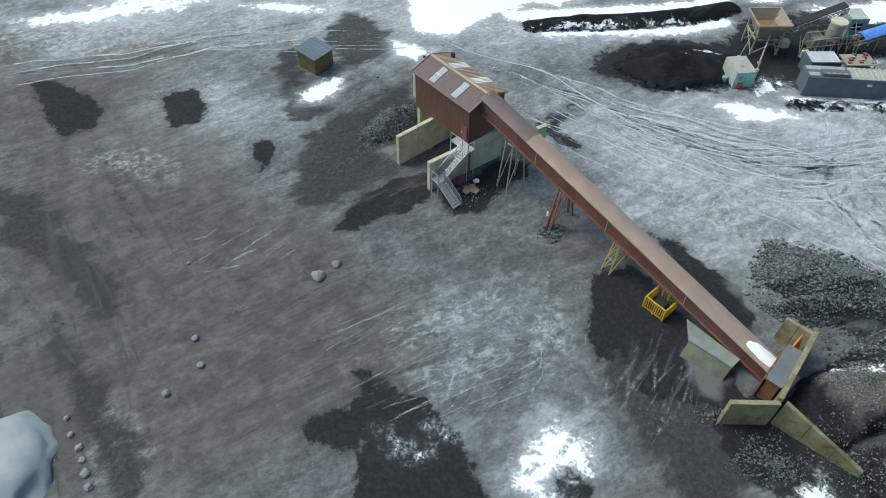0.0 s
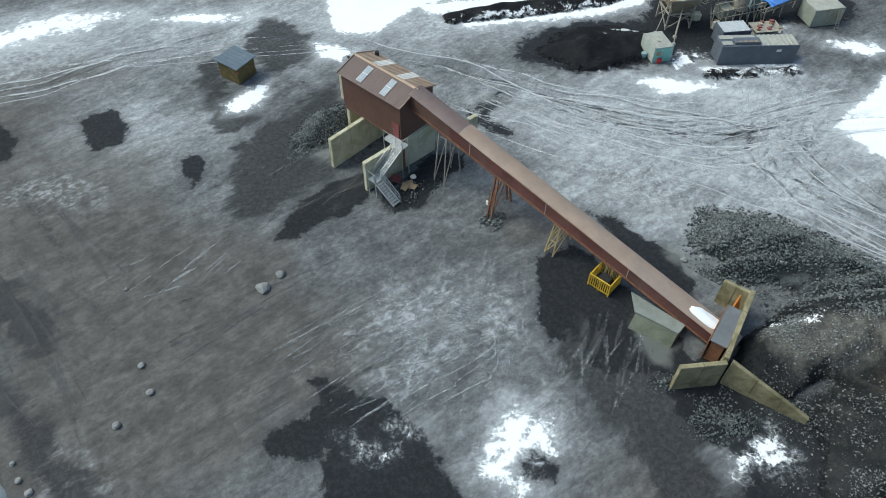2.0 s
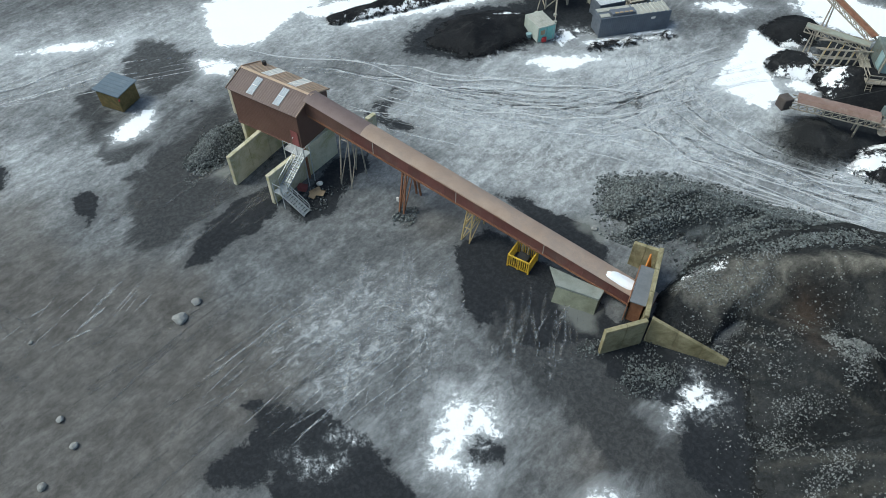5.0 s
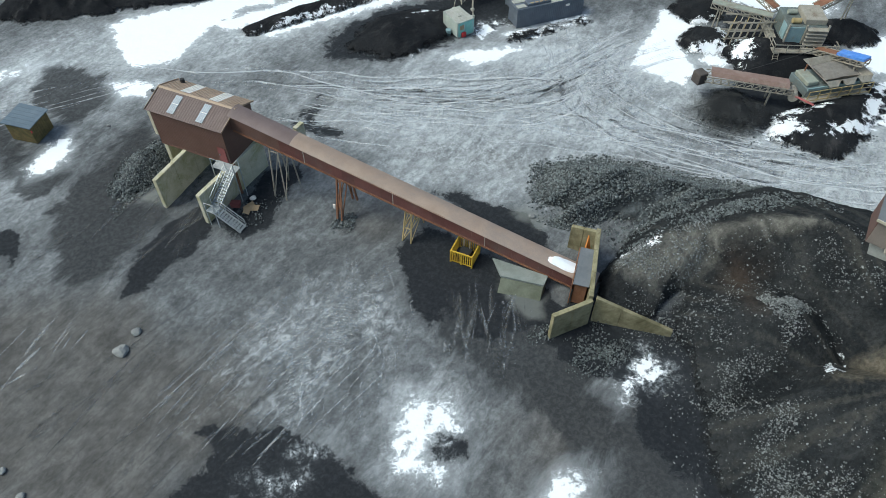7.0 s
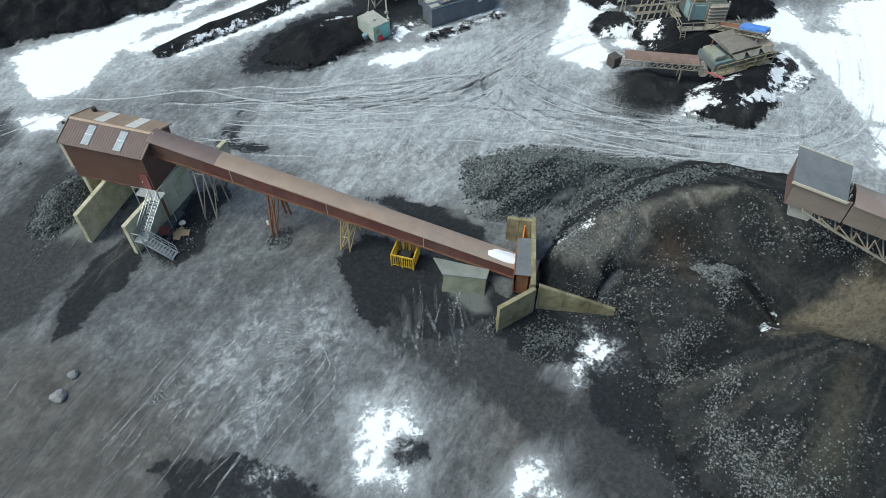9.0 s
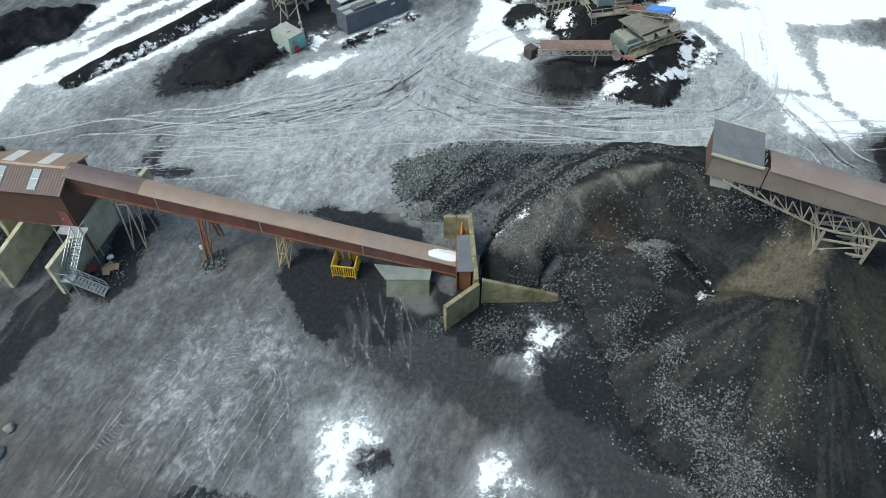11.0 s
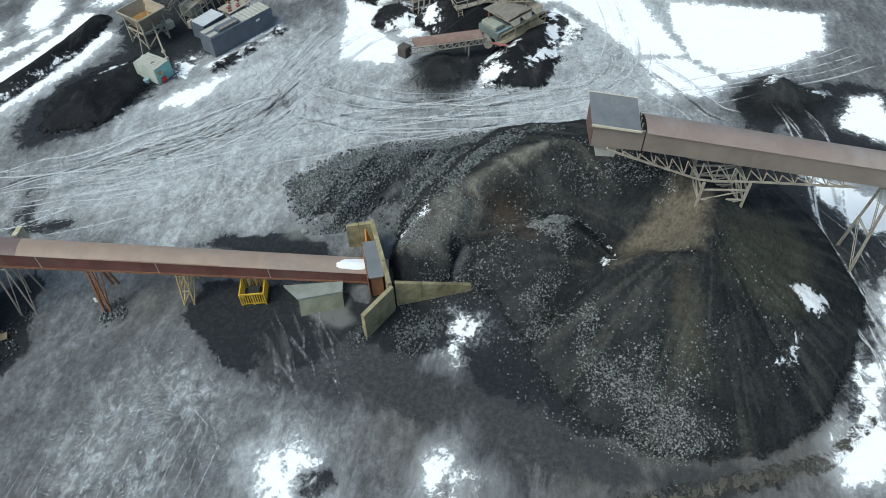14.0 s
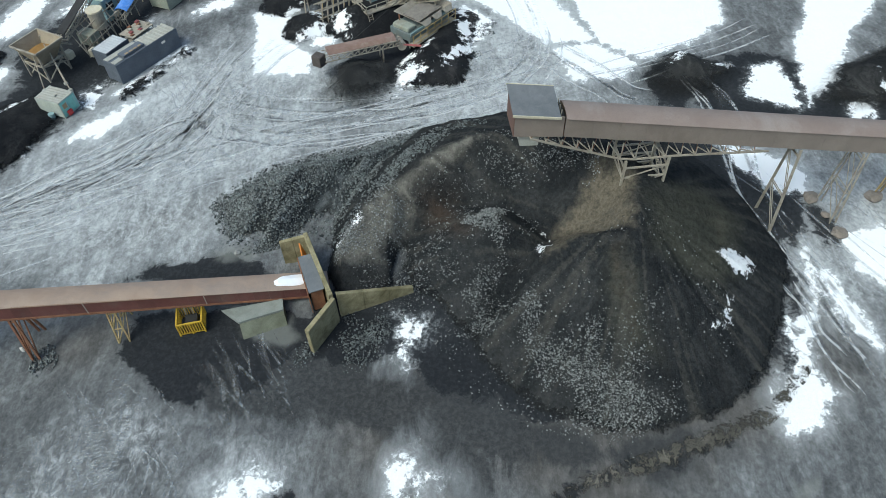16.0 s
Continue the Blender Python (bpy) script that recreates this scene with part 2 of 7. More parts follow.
def pile_material():
    """The stockpile: black fines, brown peaty runs and a pale sandy spill, by fields of its own."""
    m, nt, bsdf = nodes_of("stockpile_fines")
    k = Net(nt)
    n1, n2, n3 = k.noise(0.3, 7, 0.65, warp=0.6), k.noise(1.6, 6, 0.7), k.noise(6.0, 5, 0.75)
    col = k.mix(k.ramp(n1, 0.4, 0.65), (0.019, 0.021, 0.023), (0.038, 0.040, 0.041))
    jag = k.math("MULTIPLY", k.math("SUBTRACT", k.noise(0.55, 7, 0.7, warp=1.0), 0.5), 3.2)
    for field, tone, edge in (("olive", (0.060, 0.061, 0.048), 2.6), ("rust", (0.060, 0.045, 0.035), 2.6), ("sand", (0.150, 0.132, 0.100), 1.3), ("pale", (0.185, 0.178, 0.156), 1.3)):
        f = k.ramp(k.math("ADD", k.attr(field), jag), -0.4, edge)
        col = k.mix(k.math("MULTIPLY", f, 0.85), col, tone)
    runs = k.math("ADD", k.attr("runs"), k.math("MULTIPLY", k.math("SUBTRACT", n2, 0.5), 0.7))
    col = k.mix(k.math("MULTIPLY", k.ramp(runs, 0.50, 0.80), 0.55), col, (0.072, 0.070, 0.062))
    col = k.mix(k.math("MULTIPLY", k.ramp(runs, 0.46, 0.22), 0.45), col, (0.024, 0.024, 0.024))
    grit = k.noise(3.0, 12, 0.82)
    col = k.shade(col, grit, 0.40, 0.58, 0.72, 1.2)
    col = k.mix(k.math("MULTIPLY", k.ramp(k.noise(5.5, 8, 0.85), 0.58, 0.68), 0.55), col, (0.15, 0.152, 0.148))
    f = k.math("ADD", k.attr("snow"), k.math("MULTIPLY", k.math("SUBTRACT", k.noise(1.2, 12, 0.78, warp=0.8), 0.5), 4.0))
    col = k.mix(k.ramp(f, -0.05, 0.12), col, (0.86, 0.88, 0.90))
    nt.links.new(col, bsdf.inputs["Base Color"])
    thin_foot(k, bsdf, 0.5)
    bsdf.inputs["Roughness"].default_value = 0.92
    bsdf.inputs["Specular IOR Level"].default_value = 0.03
    k.bump(k.math("ADD", n3, k.math("MULTIPLY", n2, 1.5)), 0.9, 0.12, bsdf)
    return m


M_PILE = pile_material()


def ground_material():
    """Frozen quarry floor: grey ice and dust, frost, mud, coal dust, puddles and snow, each by its own field."""
    m, nt, bsdf = nodes_of("frozen_quarry_floor")
    k = Net(nt)
    big, mid, small = k.noise(0.07, 7, 0.62, warp=0.7), k.noise(0.45, 8, 0.66, warp=0.5), k.noise(3.2, 9, 0.72)
    smear = k.noise(0.42, 7, 0.68, stretch=(29, 0.38, 1.0, 1.0), warp=0.6)
    drag = k.noise(0.9, 7, 0.66, stretch=(33, 0.25, 1.0, 1.0), warp=0.5)
    crust = k.noise(1.1, 8, 0.7, stretch=(28, 0.55, 1.0, 1.0), warp=0.6)
    grit = k.noise(2.4, 10, 0.75, warp=0.4)
    ice = k.ramp(k.math("ADD", k.attr("ice"), k.math("MULTIPLY", k.math("SUBTRACT", big, 0.5), 20.0)), -7.0, 6.0)
    tone = k.math("ADD", k.math("MULTIPLY", mid, 0.5), k.math("MULTIPLY", crust, 0.5))
    low = k.mix(k.ramp(tone, 0.30, 0.70), (0.102, 0.107, 0.111), (0.186, 0.195, 0.202))
    high = k.mix(k.ramp(tone, 0.28, 0.72), (0.285, 0.302, 0.312), (0.445, 0.467, 0.479))
    col = k.mix(ice, low, high)
    col = k.mix(k.math("MULTIPLY", k.ramp(smear, 0.52, 0.66), 0.35), col, (0.30, 0.315, 0.325))
    for scale, edge, dark, light in ((0.11, 0.50, 0.90, 1.06), (0.26, 0.52, 0.90, 1.07), (0.7, 0.53, 0.93, 1.05)):
        plate = k.noise(scale, 10, 0.6, stretch=(30, 0.6, 1.0, 1.0), warp=1.6)
        col = k.shade(col, plate, edge - 0.03, edge + 0.03, dark, light)
    col = k.shade(col, drag, 0.40, 0.60, 0.90, 1.08)
    col = k.shade(col, grit, 0.38, 0.60, 0.82, 1.10)
    # mud: olive-brown thawed dirt
    mudf = k.ramp(k.math("ADD", k.attr("mud"), k.math("MULTIPLY", k.math("SUBTRACT", big, 0.5), 12.0)), -3.5, 4.0)
    mud = k.mix(k.ramp(mid, 0.35, 0.7), (0.082, 0.077, 0.071), (0.128, 0.121, 0.112))
    mud = k.shade(mud, drag, 0.42, 0.58, 0.88, 1.1)
    col = k.mix(k.math("MULTIPLY", mudf, 0.78), col, mud)
    chips = k.noise(2.0, 13, 0.84, stretch=(30, 0.7, 1.0, 1.0))
    col = k.shade(col, chips, 0.42, 0.58, 0.84, 1.12)
    # frost: broken pale crust
    fr = k.math("ADD", k.attr("frost"), k.math("MULTIPLY", k.math("SUBTRACT", mid, 0.5), 7.0))
    speck = k.ramp(k.noise(1.5, 12, 0.78, stretch=(30, 0.7, 1.0, 1.0), warp=0.5), 0.45, 0.64)
    col = k.mix(k.math("MULTIPLY", k.ramp(fr, -1.4, 2.4), k.math("MULTIPLY", speck, 0.75)), col, (0.52, 0.545, 0.56))
    # dark ground: thin dark dust and darker stretches, dragged in one direction
    so = k.math("ADD", k.attr("dark_ground"), k.math("MULTIPLY", k.math("SUBTRACT", smear, 0.5), 9.0))
    so = k.math("ADD", so, k.math("MULTIPLY", k.math("SUBTRACT", k.noise(0.6, 11, 0.76), 0.5), 5.0))
    dark = k.mix(k.ramp(grit, 0.40, 0.64), (0.030, 0.032, 0.034), (0.058, 0.060, 0.062))
    col = k.mix(k.math("MULTIPLY", k.ramp(so, -1.1, 0.7), 0.9), col, dark)
    # coal dust: a thin smear round the thick patches
    soft = k.ramp(k.math("ADD", k.attr("coal"), k.math("MULTIPLY", k.math("SUBTRACT", smear, 0.5), 7.0)), -2.4, 1.0)
    col = k.mix(k.math("MULTIPLY", soft, 0.45), col, (0.05, 0.052, 0.054))
    cf = k.math("ADD", k.attr("coal"), k.math("MULTIPLY", k.math("SUBTRACT", k.noise(0.6, 12, 0.76, warp=0.4), 0.5), 6.2))
    dust = k.mix(k.ramp(grit, 0.42, 0.64), (0.017, 0.019, 0.022), (0.029, 0.031, 0.035))
    col = k.mix(k.math("MULTIPLY", k.ramp(cf, -0.35, 0.4), 0.95), col, dust)
    # frozen puddles: milky, faintly green
    wet = k.ramp(k.math("ADD", k.attr("puddle"), k.math("MULTIPLY", k.math("SUBTRACT", k.noise(0.8, 4), 0.5), 1.6)), -0.5, 0.7)
    col = k.mix(k.math("MULTIPLY", wet, 0.5), col, (0.235, 0.245, 0.228))
    # snow
    edge = k.math("MULTIPLY", k.math("SUBTRACT", k.noise(0.9, 12, 0.74, warp=0.25), 0.5), 4.2)
    sf = k.math("ADD", k.attr("snow"), edge)
    veil = k.ramp(k.math("ADD", k.attr("snow"), k.math("MULTIPLY", k.math("SUBTRACT", smear, 0.5), 5.0)), -1.9, 0.8)
    veil = k.math("MULTIPLY", veil, k.math("SUBTRACT", 0.34, k.math("MULTIPLY", k.ramp(cf, -0.6, 0.4), 0.32)))
    col = k.mix(veil, col, (0.60, 0.63, 0.65))
    film = k.math("MULTIPLY", k.ramp(sf, -0.8, 0.3), k.math("MULTIPLY", k.ramp(small, 0.4, 0.6), 0.6))
    col = k.mix(film, col, (0.55, 0.58, 0.60))
    col = k.mix(k.ramp(sf, -0.08, 0.3), col, k.mix(small, (0.82, 0.85, 0.88), (0.90, 0.92, 0.94)))
    nt.links.new(col, bsdf.inputs["Base Color"])
    k.put(bsdf.inputs["Roughness"], k.math("SUBTRACT", k.math("ADD", k.math("MULTIPLY", mid, 0.5), 0.42), k.math("MULTIPLY", wet, 0.35)))
    bsdf.inputs["Specular IOR Level"].default_value = 0.05
    h = k.math("ADD", k.math("ADD", small, k.math("MULTIPLY", crust, 1.2)), k.math("MULTIPLY", mid, 1.2))
    k.bump(h, 0.45, 0.09, bsdf)
    return m


M_GROUND = ground_material()


def smear_material(name, tone, second, scale=1.2, cover=0.9):
    """Scraped snow, frost or mud left in thin lines: it fades at its edges and breaks up along its length."""
    m, nt, bsdf = nodes_of(name)
    k = Net(nt)
    across = k.ramp(k.attr("across"), 0.0, 0.75)
    broken = k.ramp(k.math("ADD", k.noise(scale, 8, 0.75), k.math("MULTIPLY", k.attr("amount"), 0.35)), 0.50, 0.74)
    k.put(bsdf.inputs["Alpha"], k.math("MULTIPLY", k.math("MULTIPLY", across, broken), cover))
    nt.links.new(k.mix(k.noise(4, 5), tone, second), bsdf.inputs["Base Color"])
    bsdf.inputs["Roughness"].default_value = 0.8
    return m


M_RIDGE = smear_material("rut_snow", (0.56, 0.585, 0.60), (0.70, 0.73, 0.75), 0.8, 0.55)
M_SCRAPE = smear_material("scraped_frost", (0.42, 0.445, 0.46), (0.58, 0.61, 0.63), 3.0, 0.34)
M_GROOVE = smear_material("dark_groove", (0.085, 0.088, 0.09), (0.12, 0.124, 0.126), 0.7, 0.40)


# ---- mesh helpers ----
def mesh_of(name, bm, material):
    me = bpy.data.meshes.new(name)
    bm.to_mesh(me)
    bm.free()
    me.materials.append(material)
    return me


def part(name, bm, material, parent, label=""):
    ob = new(name, mesh_of(name, bm, material))
    ob.parent = parent
    if label:
        ob["label"] = label
    return ob


def thing(name, label, category, m=None, group="", kind=""):
    ob = new(name)
    ob.empty_display_size = 0.3
    if m is not None:
        ob.matrix_world = m
    return tagged(ob, label, category, group, kind)


def box(bm, lo, hi, bevel=0.0):
    """A box between two corners, its edges rounded a little."""
    c = [(a + b) / 2 for a, b in zip(lo, hi)]
    s = [abs(b - a) for a, b in zip(lo, hi)]
    r = bmesh.ops.create_cube(bm, size=1, matrix=Matrix.LocRotScale(c, None, s))
    if bevel:
        es = list({e for v in r["verts"] for e in v.link_edges})
        bmesh.ops.bevel(bm, geom=es, offset=bevel, segments=1, affect="EDGES")
    return bm


def bar(bm, a, b, w=0.12, h=None):
    """A square steel section from a to b."""
    a, b = Vector(a), Vector(b)
    d = b - a
    m = Matrix.Translation((a + b) / 2) @ d.to_track_quat("Z", "Y").to_matrix().to_4x4() @ Matrix.Diagonal((w, h or w, d.length, 1))
    bmesh.ops.create_cube(bm, size=1, matrix=m)
    return bm


def tube(bm, a, b, r=0.05, n=8):
    a, b = Vector(a), Vector(b)
    d = b - a
    m = Matrix.Translation((a + b) / 2) @ d.to_track_quat("Z", "Y").to_matrix().to_4x4()
    bmesh.ops.create_cone(bm, cap_ends=True, segments=n, radius1=r, radius2=r, depth=d.length, matrix=m)
    return bm


def prism(bm, pts, shift):
    """A polygon pushed along a vector."""
    shift = Vector(shift)
    lo = [bm.verts.new(p) for p in pts]
    hi = [bm.verts.new(Vector(p) + shift) for p in pts]
    n = len(pts)
    bm.faces.new(lo)
    bm.faces.new(hi[::-1])
    for i in range(n):
        bm.faces.new((lo[i], hi[i], hi[(i + 1) % n], lo[(i + 1) % n]))
    bmesh.ops.recalc_face_normals(bm, faces=bm.faces[:])
    return bm


def B():
    return bmesh.new()


def corrugated(bm, origin, along, up, out, length, height, pitch=0.25, depth=0.045, thick=0.03):
    """A ribbed sheet: trapezoid ribs that run up, repeated along."""
    o, a, u, n = Vector(origin), Vector(along).normalized(), Vector(up).normalized(), Vector(out).normalized()
    count = max(2, round(length / pitch))
    step = length / count
    prof = []
    for i in range(count):
        for f, d in ((0.0, 0), (0.45, 0), (0.55, depth), (0.9, depth)):
            prof.append(((i + f) * step, d))
    prof.append((length, 0))
    rows = []
    for h in (0, height):
        rows.append([bm.verts.new(o + a * x + u * h + n * (d + thick)) for x, d in prof])
        rows.append([bm.verts.new(o + a * x + u * h + n * (d if d < 0.001 else d - thick)) for x, d in prof])
    for i in range(len(prof) - 1):
        bm.faces.new((rows[0][i], rows[0][i + 1], rows[2][i + 1], rows[2][i]))
        bm.faces.new((rows[1][i], rows[3][i], rows[3][i + 1], rows[1][i + 1]))
        bm.faces.new((rows[0][i], rows[1][i], rows[1][i + 1], rows[0][i + 1]))
        bm.faces.new((rows[2][i], rows[2][i + 1], rows[3][i + 1], rows[3][i]))
    bmesh.ops.recalc_face_normals(bm, faces=bm.faces[:])
    return bm


# ---- fields over the plan ----
def hashed(ix, iy, seed):
    n = (ix * 374761393 + iy * 668265263 + seed * 1442695041) & 0x7FFFFFFF
    n = ((n ^ (n >> 13)) * 1274126177) & 0x7FFFFFFF
    return ((n ^ (n >> 16)) & 0xFFFF) / 65535.0


def value_noise(x, y, seed=0):
    ix, iy = np.floor(x).astype(np.int64), np.floor(y).astype(np.int64)
    fx, fy = x - ix, y - iy
    fx, fy = fx * fx * (3 - 2 * fx), fy * fy * (3 - 2 * fy)
    a, b = hashed(ix, iy, seed), hashed(ix + 1, iy, seed)
    c, d = hashed(ix, iy + 1, seed), hashed(ix + 1, iy + 1, seed)
    return (a + (b - a) * fx) * (1 - fy) + (c + (d - c) * fx) * fy


def fbm(x, y, scale, octaves=4, seed=0):
    total, amp, norm = 0, 1.0, 0
    for i in range(octaves):
        total = total + amp * (value_noise(x * scale, y * scale, seed + i) - 0.5)
        norm += amp
        amp, scale = amp * 0.5, scale * 2.03
    return total / norm


def ellipses(x, y, items):
    """Metres inside the nearest of some ellipses (cx, cy, a, b, degrees), below zero outside."""
    best = np.full_like(x, -30.0)
    for cx, cy, a, b, deg in items:
        c, s = math.cos(radians(deg)), math.sin(radians(deg))
        dx, dy = x - cx, y - cy
        r = np.sqrt(((dx * c + dy * s) / a) ** 2 + ((dy * c - dx * s) / b) ** 2)
        best = np.maximum(best, (1 - r) * min(a, b))
    return best


def inside(x, y, pts):
    """Metres inside a closed outline, below zero outside."""
    best = np.full_like(x, 1e9)
    odd = np.zeros(x.shape, dtype=bool)
    for (ax, ay), (bx, by) in zip(pts, pts[1:] + pts[:1]):
        vx, vy = bx - ax, by - ay
        f = np.clip(((x - ax) * vx + (y - ay) * vy) / (vx * vx + vy * vy + 1e-9), 0, 1)
        best = np.minimum(best, np.hypot(x - ax - f * vx, y - ay - f * vy))
        if by != ay:
            odd ^= ((ay > y) != (by > y)) & (x < vx * (y - ay) / vy + ax)
    return np.where(odd, best, -best)


def patches(x, y, items):
    """Metres inside the nearest of some outlines."""
    best = np.full_like(x, -30.0)
    for pts in items:
        best = np.maximum(best, inside(x, y, pts))
    return best


def from_line(x, y, pts):
    """Distance from a line of points, and how far along it."""
    best = np.full_like(x, 1e9)
    where = np.zeros_like(x)
    run = 0.0
    for (ax, ay), (bx, by) in zip(pts[:-1], pts[1:]):
        vx, vy = bx - ax, by - ay
        ln = math.hypot(vx, vy)
        f = np.clip(((x - ax) * vx + (y - ay) * vy) / (ln * ln), 0, 1)
        d = np.hypot(x - ax - f * vx, y - ay - f * vy)
        where = np.where(d < best, run + f * ln, where)
        best = np.minimum(best, d)
        run += ln
    return best, where


def strokes(x, y, items):
    """Metres inside the nearest of some broad lines (half width, points)."""
    best = np.full_like(x, -30.0)
    for w, pts in items:
        best = np.maximum(best, w - from_line(x, y, pts)[0])
    return best


def sheet(name, xs, ys, height, fields, material):
    """A height field over a grid, with the fields kept as attributes."""
    X, Y = np.meshgrid(xs, ys)
    X, Y = X.ravel(), Y.ravel()
    Z = height(X, Y)
    nx, ny = len(xs), len(ys)
    me = bpy.data.meshes.new(name)
    i = np.arange((ny - 1) * nx).reshape(ny - 1, nx)[:, :-1].ravel()
    quads = np.stack([i, i + 1, i + nx + 1, i + nx], 1)
    fill_mesh(me, np.stack([X, Y, Z], 1), quads)
    for key, values in fields(X, Y, Z).items():
        me.attributes.new(key, "FLOAT", "POINT").data.foreach_set("value", values.astype(np.float32))
    me.materials.append(material)
    return new(name, me)


def fill_mesh(me, co, faces, smooth=True):
    n, k = faces.shape
    me.vertices.add(len(co))
    me.vertices.foreach_set("co", co.astype(np.float32).ravel())
    me.loops.add(n * k)
    me.loops.foreach_set("vertex_index", faces.astype(np.int32).ravel())
    me.polygons.add(n)
    me.polygons.foreach_set("loop_start", np.arange(0, n * k, k, dtype=np.int32))
    if smooth:
        me.polygons.foreach_set("use_smooth", np.ones(n, dtype=bool))
    me.update()


# ---- ground ----
SNOW_SPOTS = [
    (23, 95.5, 7, 2.2, 14), (36, 96, 5, 2.4, 35), (12, 94, 3, 1.2, -10), (11, 90.5, 5.5, 1.6, 0), (36, 65.4, 4.6, 0.8, -22),
    (96, 34, 12, 7, -40), (47, 93, 6, 2.4, 10), (58, 88, 8, 2.5, 5), (-45, 84, 9, 1.6, 20),
    (62, 71, 3.5, 1.2, -20), (38.6, 70.6, 1.1, 1.0, 0), (78, 62, 9, 5, -50), (-22, 86, 5, 1.2, 0),
]
SNOW_SPOTS += [(81, 45.5, 4.5, 3.6, 30), (63.0, 52.5, 3.6, 2.4, -25)]
BROKEN_SNOW = [
    (15.6, 12.4, 2.6, 1.7, 30), (70, 35.5, 5, 1.8, 0), (38.5, 71, 2.4, 1.6, 0), (50, 75, 4, 1.6, 20), (-40, 86, 9, 2.6, 10),
]
SNOW_LINES = [
    (1.0, [(13, 81.2), (22, 82.0), (31, 82.8), (37, 84.6)]), (1.5, [(9, 85.4), (18, 86.2), (27, 87.2), (33, 88.4), (38, 90.6)]), (0.8, [(16, 91.0), (24, 91.9), (33, 91.5)]), (0.35, [(40.6, 68.0), (52, 67.6)]), (0.3, [(41.5, 66.6), (51.5, 66.2)]),
    (0.55, [(45.5, -10.2), (41, -10.2), (38, -10.6)]), (0.4, [(53, -8.2), (48, -10), (45, -10.4)]),
    (0.8, [(70.2, 37), (75, 36), (76, 40)]),
]
COAL_SPOTS = [
    (70.5, 51.5, 6, 5, -28),
    (29, 75, 10, 6, 8), (38.6, 74.4, 5, 4.6, 0), (45, 79, 9, 8, 0),
    (66, 41, 11, 6.2, -20), (76, 2, 7, 6, 0), (80, -9, 10, 5, -25), (72, 10, 4.5, 3, 20), (33, 10, 9, 14, 20), (36, -2, 11, 4.6, -32),
    (26, 25, 4.2, 3.6, 0), (58, 82, 9, 6, 0), (57, -8.6, 1.4, 2.6, -35), (12.5, 62.8, 1.0, 2.6, -45), 
    (70, 57, 4, 4, 0), (55, 5, 9, 12, 10),
]
COAL_LINES = [
    (0.5, [(60.6, 4), (58.6, 0), (56.4, -2.8), (51.4, -6.9), (44.4, -8.9), (38.6, -9.4)]), (0.3, [(30.4, -6.4), (25, -1.6), (20, 3)]), (0.8, [(10.5, 62.6), (14, 59)]),
]
MUD_SPOTS = [
    (-46, 64, 13, 9, 15), (-38, 74, 9, 4, 10), (-58, 74, 10, 7, 0),
    (20, 17, 8, 6, 30), (33, -3, 13, 6, -35), (26, 4, 7, 6, -40), 
    (-20, 34, 14, 15, 20), (-33, 48, 12, 18, 25), (-30, 26, 9, 8, 0), (-8, 33, 6, 7, -30), (-34, 61, 5, 3.6, 0), (-27, 56, 5, 4, 0),
    (27.7, 49, 2.2, 0.9, -30), (22.6, 12.6, 6, 3, 25), (13, 44.5, 3.2, 2.4, -48), (-7, 62.5, 4.5, 2.4, 40), (23, 0, 9, 2.4, -35), (16, -6, 8, 8, 0),
]
FROST_SPOTS = [
    (8.8, 22.8, 4.2, 3.6, 0),
    (0, 36, 7, 2.4, 28), (2, 30.5, 5, 2.2, 28), (8.5, 34, 2.2, 4.4, -10), (-28, 66, 3, 2, 0), (-34, 55, 5, 2, -10),
    (26, 52, 9, 5, -35), (44, 58, 9, 6, 40), (40, 48, 8, 5, -30), (-24, 22, 2, 4, 30),
    (62, 26, 9, 5, -40), (57, -13, 8, 8, 0), (72, 30, 9, 6, 30), (-48, 78, 14, 5, 10),
]
ICE_SPOTS = [
    (40, 54, 26, 13, -10), (26, 55, 18, 9, -38), (62, 28, 16, 9, -35), (60, -10, 9, 14, 20), (2, 84, 26, 9, 0), (-40, 80, 24, 9, 12),
    (78, 34, 16, 14, 0), (-28, 62, 9, 6, 0),
]
# outlines of the larger patches, one each
COAL_PATCHES = []
# black tongue reaching out from the bay walls, in the coal tone
COAL_PATCHES.append([(-11.0, 45.5), (-9.4, 48.9), (-5.3, 53.1), (-1.8, 53.8), (-1.4, 50.8), (-4.9, 47.6), (-8.8, 45.6)])
COAL_PATCHES.append([(-0.9, 50.7), (2.4, 53.1), (5.4, 56.1), (9.0, 55.8), (8.9, 53.5), (6.2, 51.8), (3.8, 48.8), (1.0, 47.8)])
COAL_PATCHES.append([(-48.7, 67.5), (-46.4, 68.7), (-42.8, 66.1), (-38.8, 63.1), (-39.2, 60.5), (-41.9, 58.5), (-44.4, 60.9)])
COAL_PATCHES.append([(-33.5, 65.9), (-30.5, 67.1), (-27.6, 64.5), (-27.7, 60.9), (-30.7, 60.3)])
COAL_PATCHES.append([(-21.4, 57.8), (-19.3, 58.3), (-18.5, 54.7), (-19.6, 53.4), (-20.9, 55.5)])
COAL_PATCHES.append([(14.0, 40.3), (15.2, 41.8), (17.9, 42.0), (20.2, 38.9), (22.1, 35.3), (24.3, 30.5), (25.4, 28.2), (22.7, 27.2), (20.2, 28.1), (17.1, 27.7), (15.4, 29.1), (14.4, 32.6), (12.5, 30.7), (12.5, 32.9), (13.3, 36.3)])
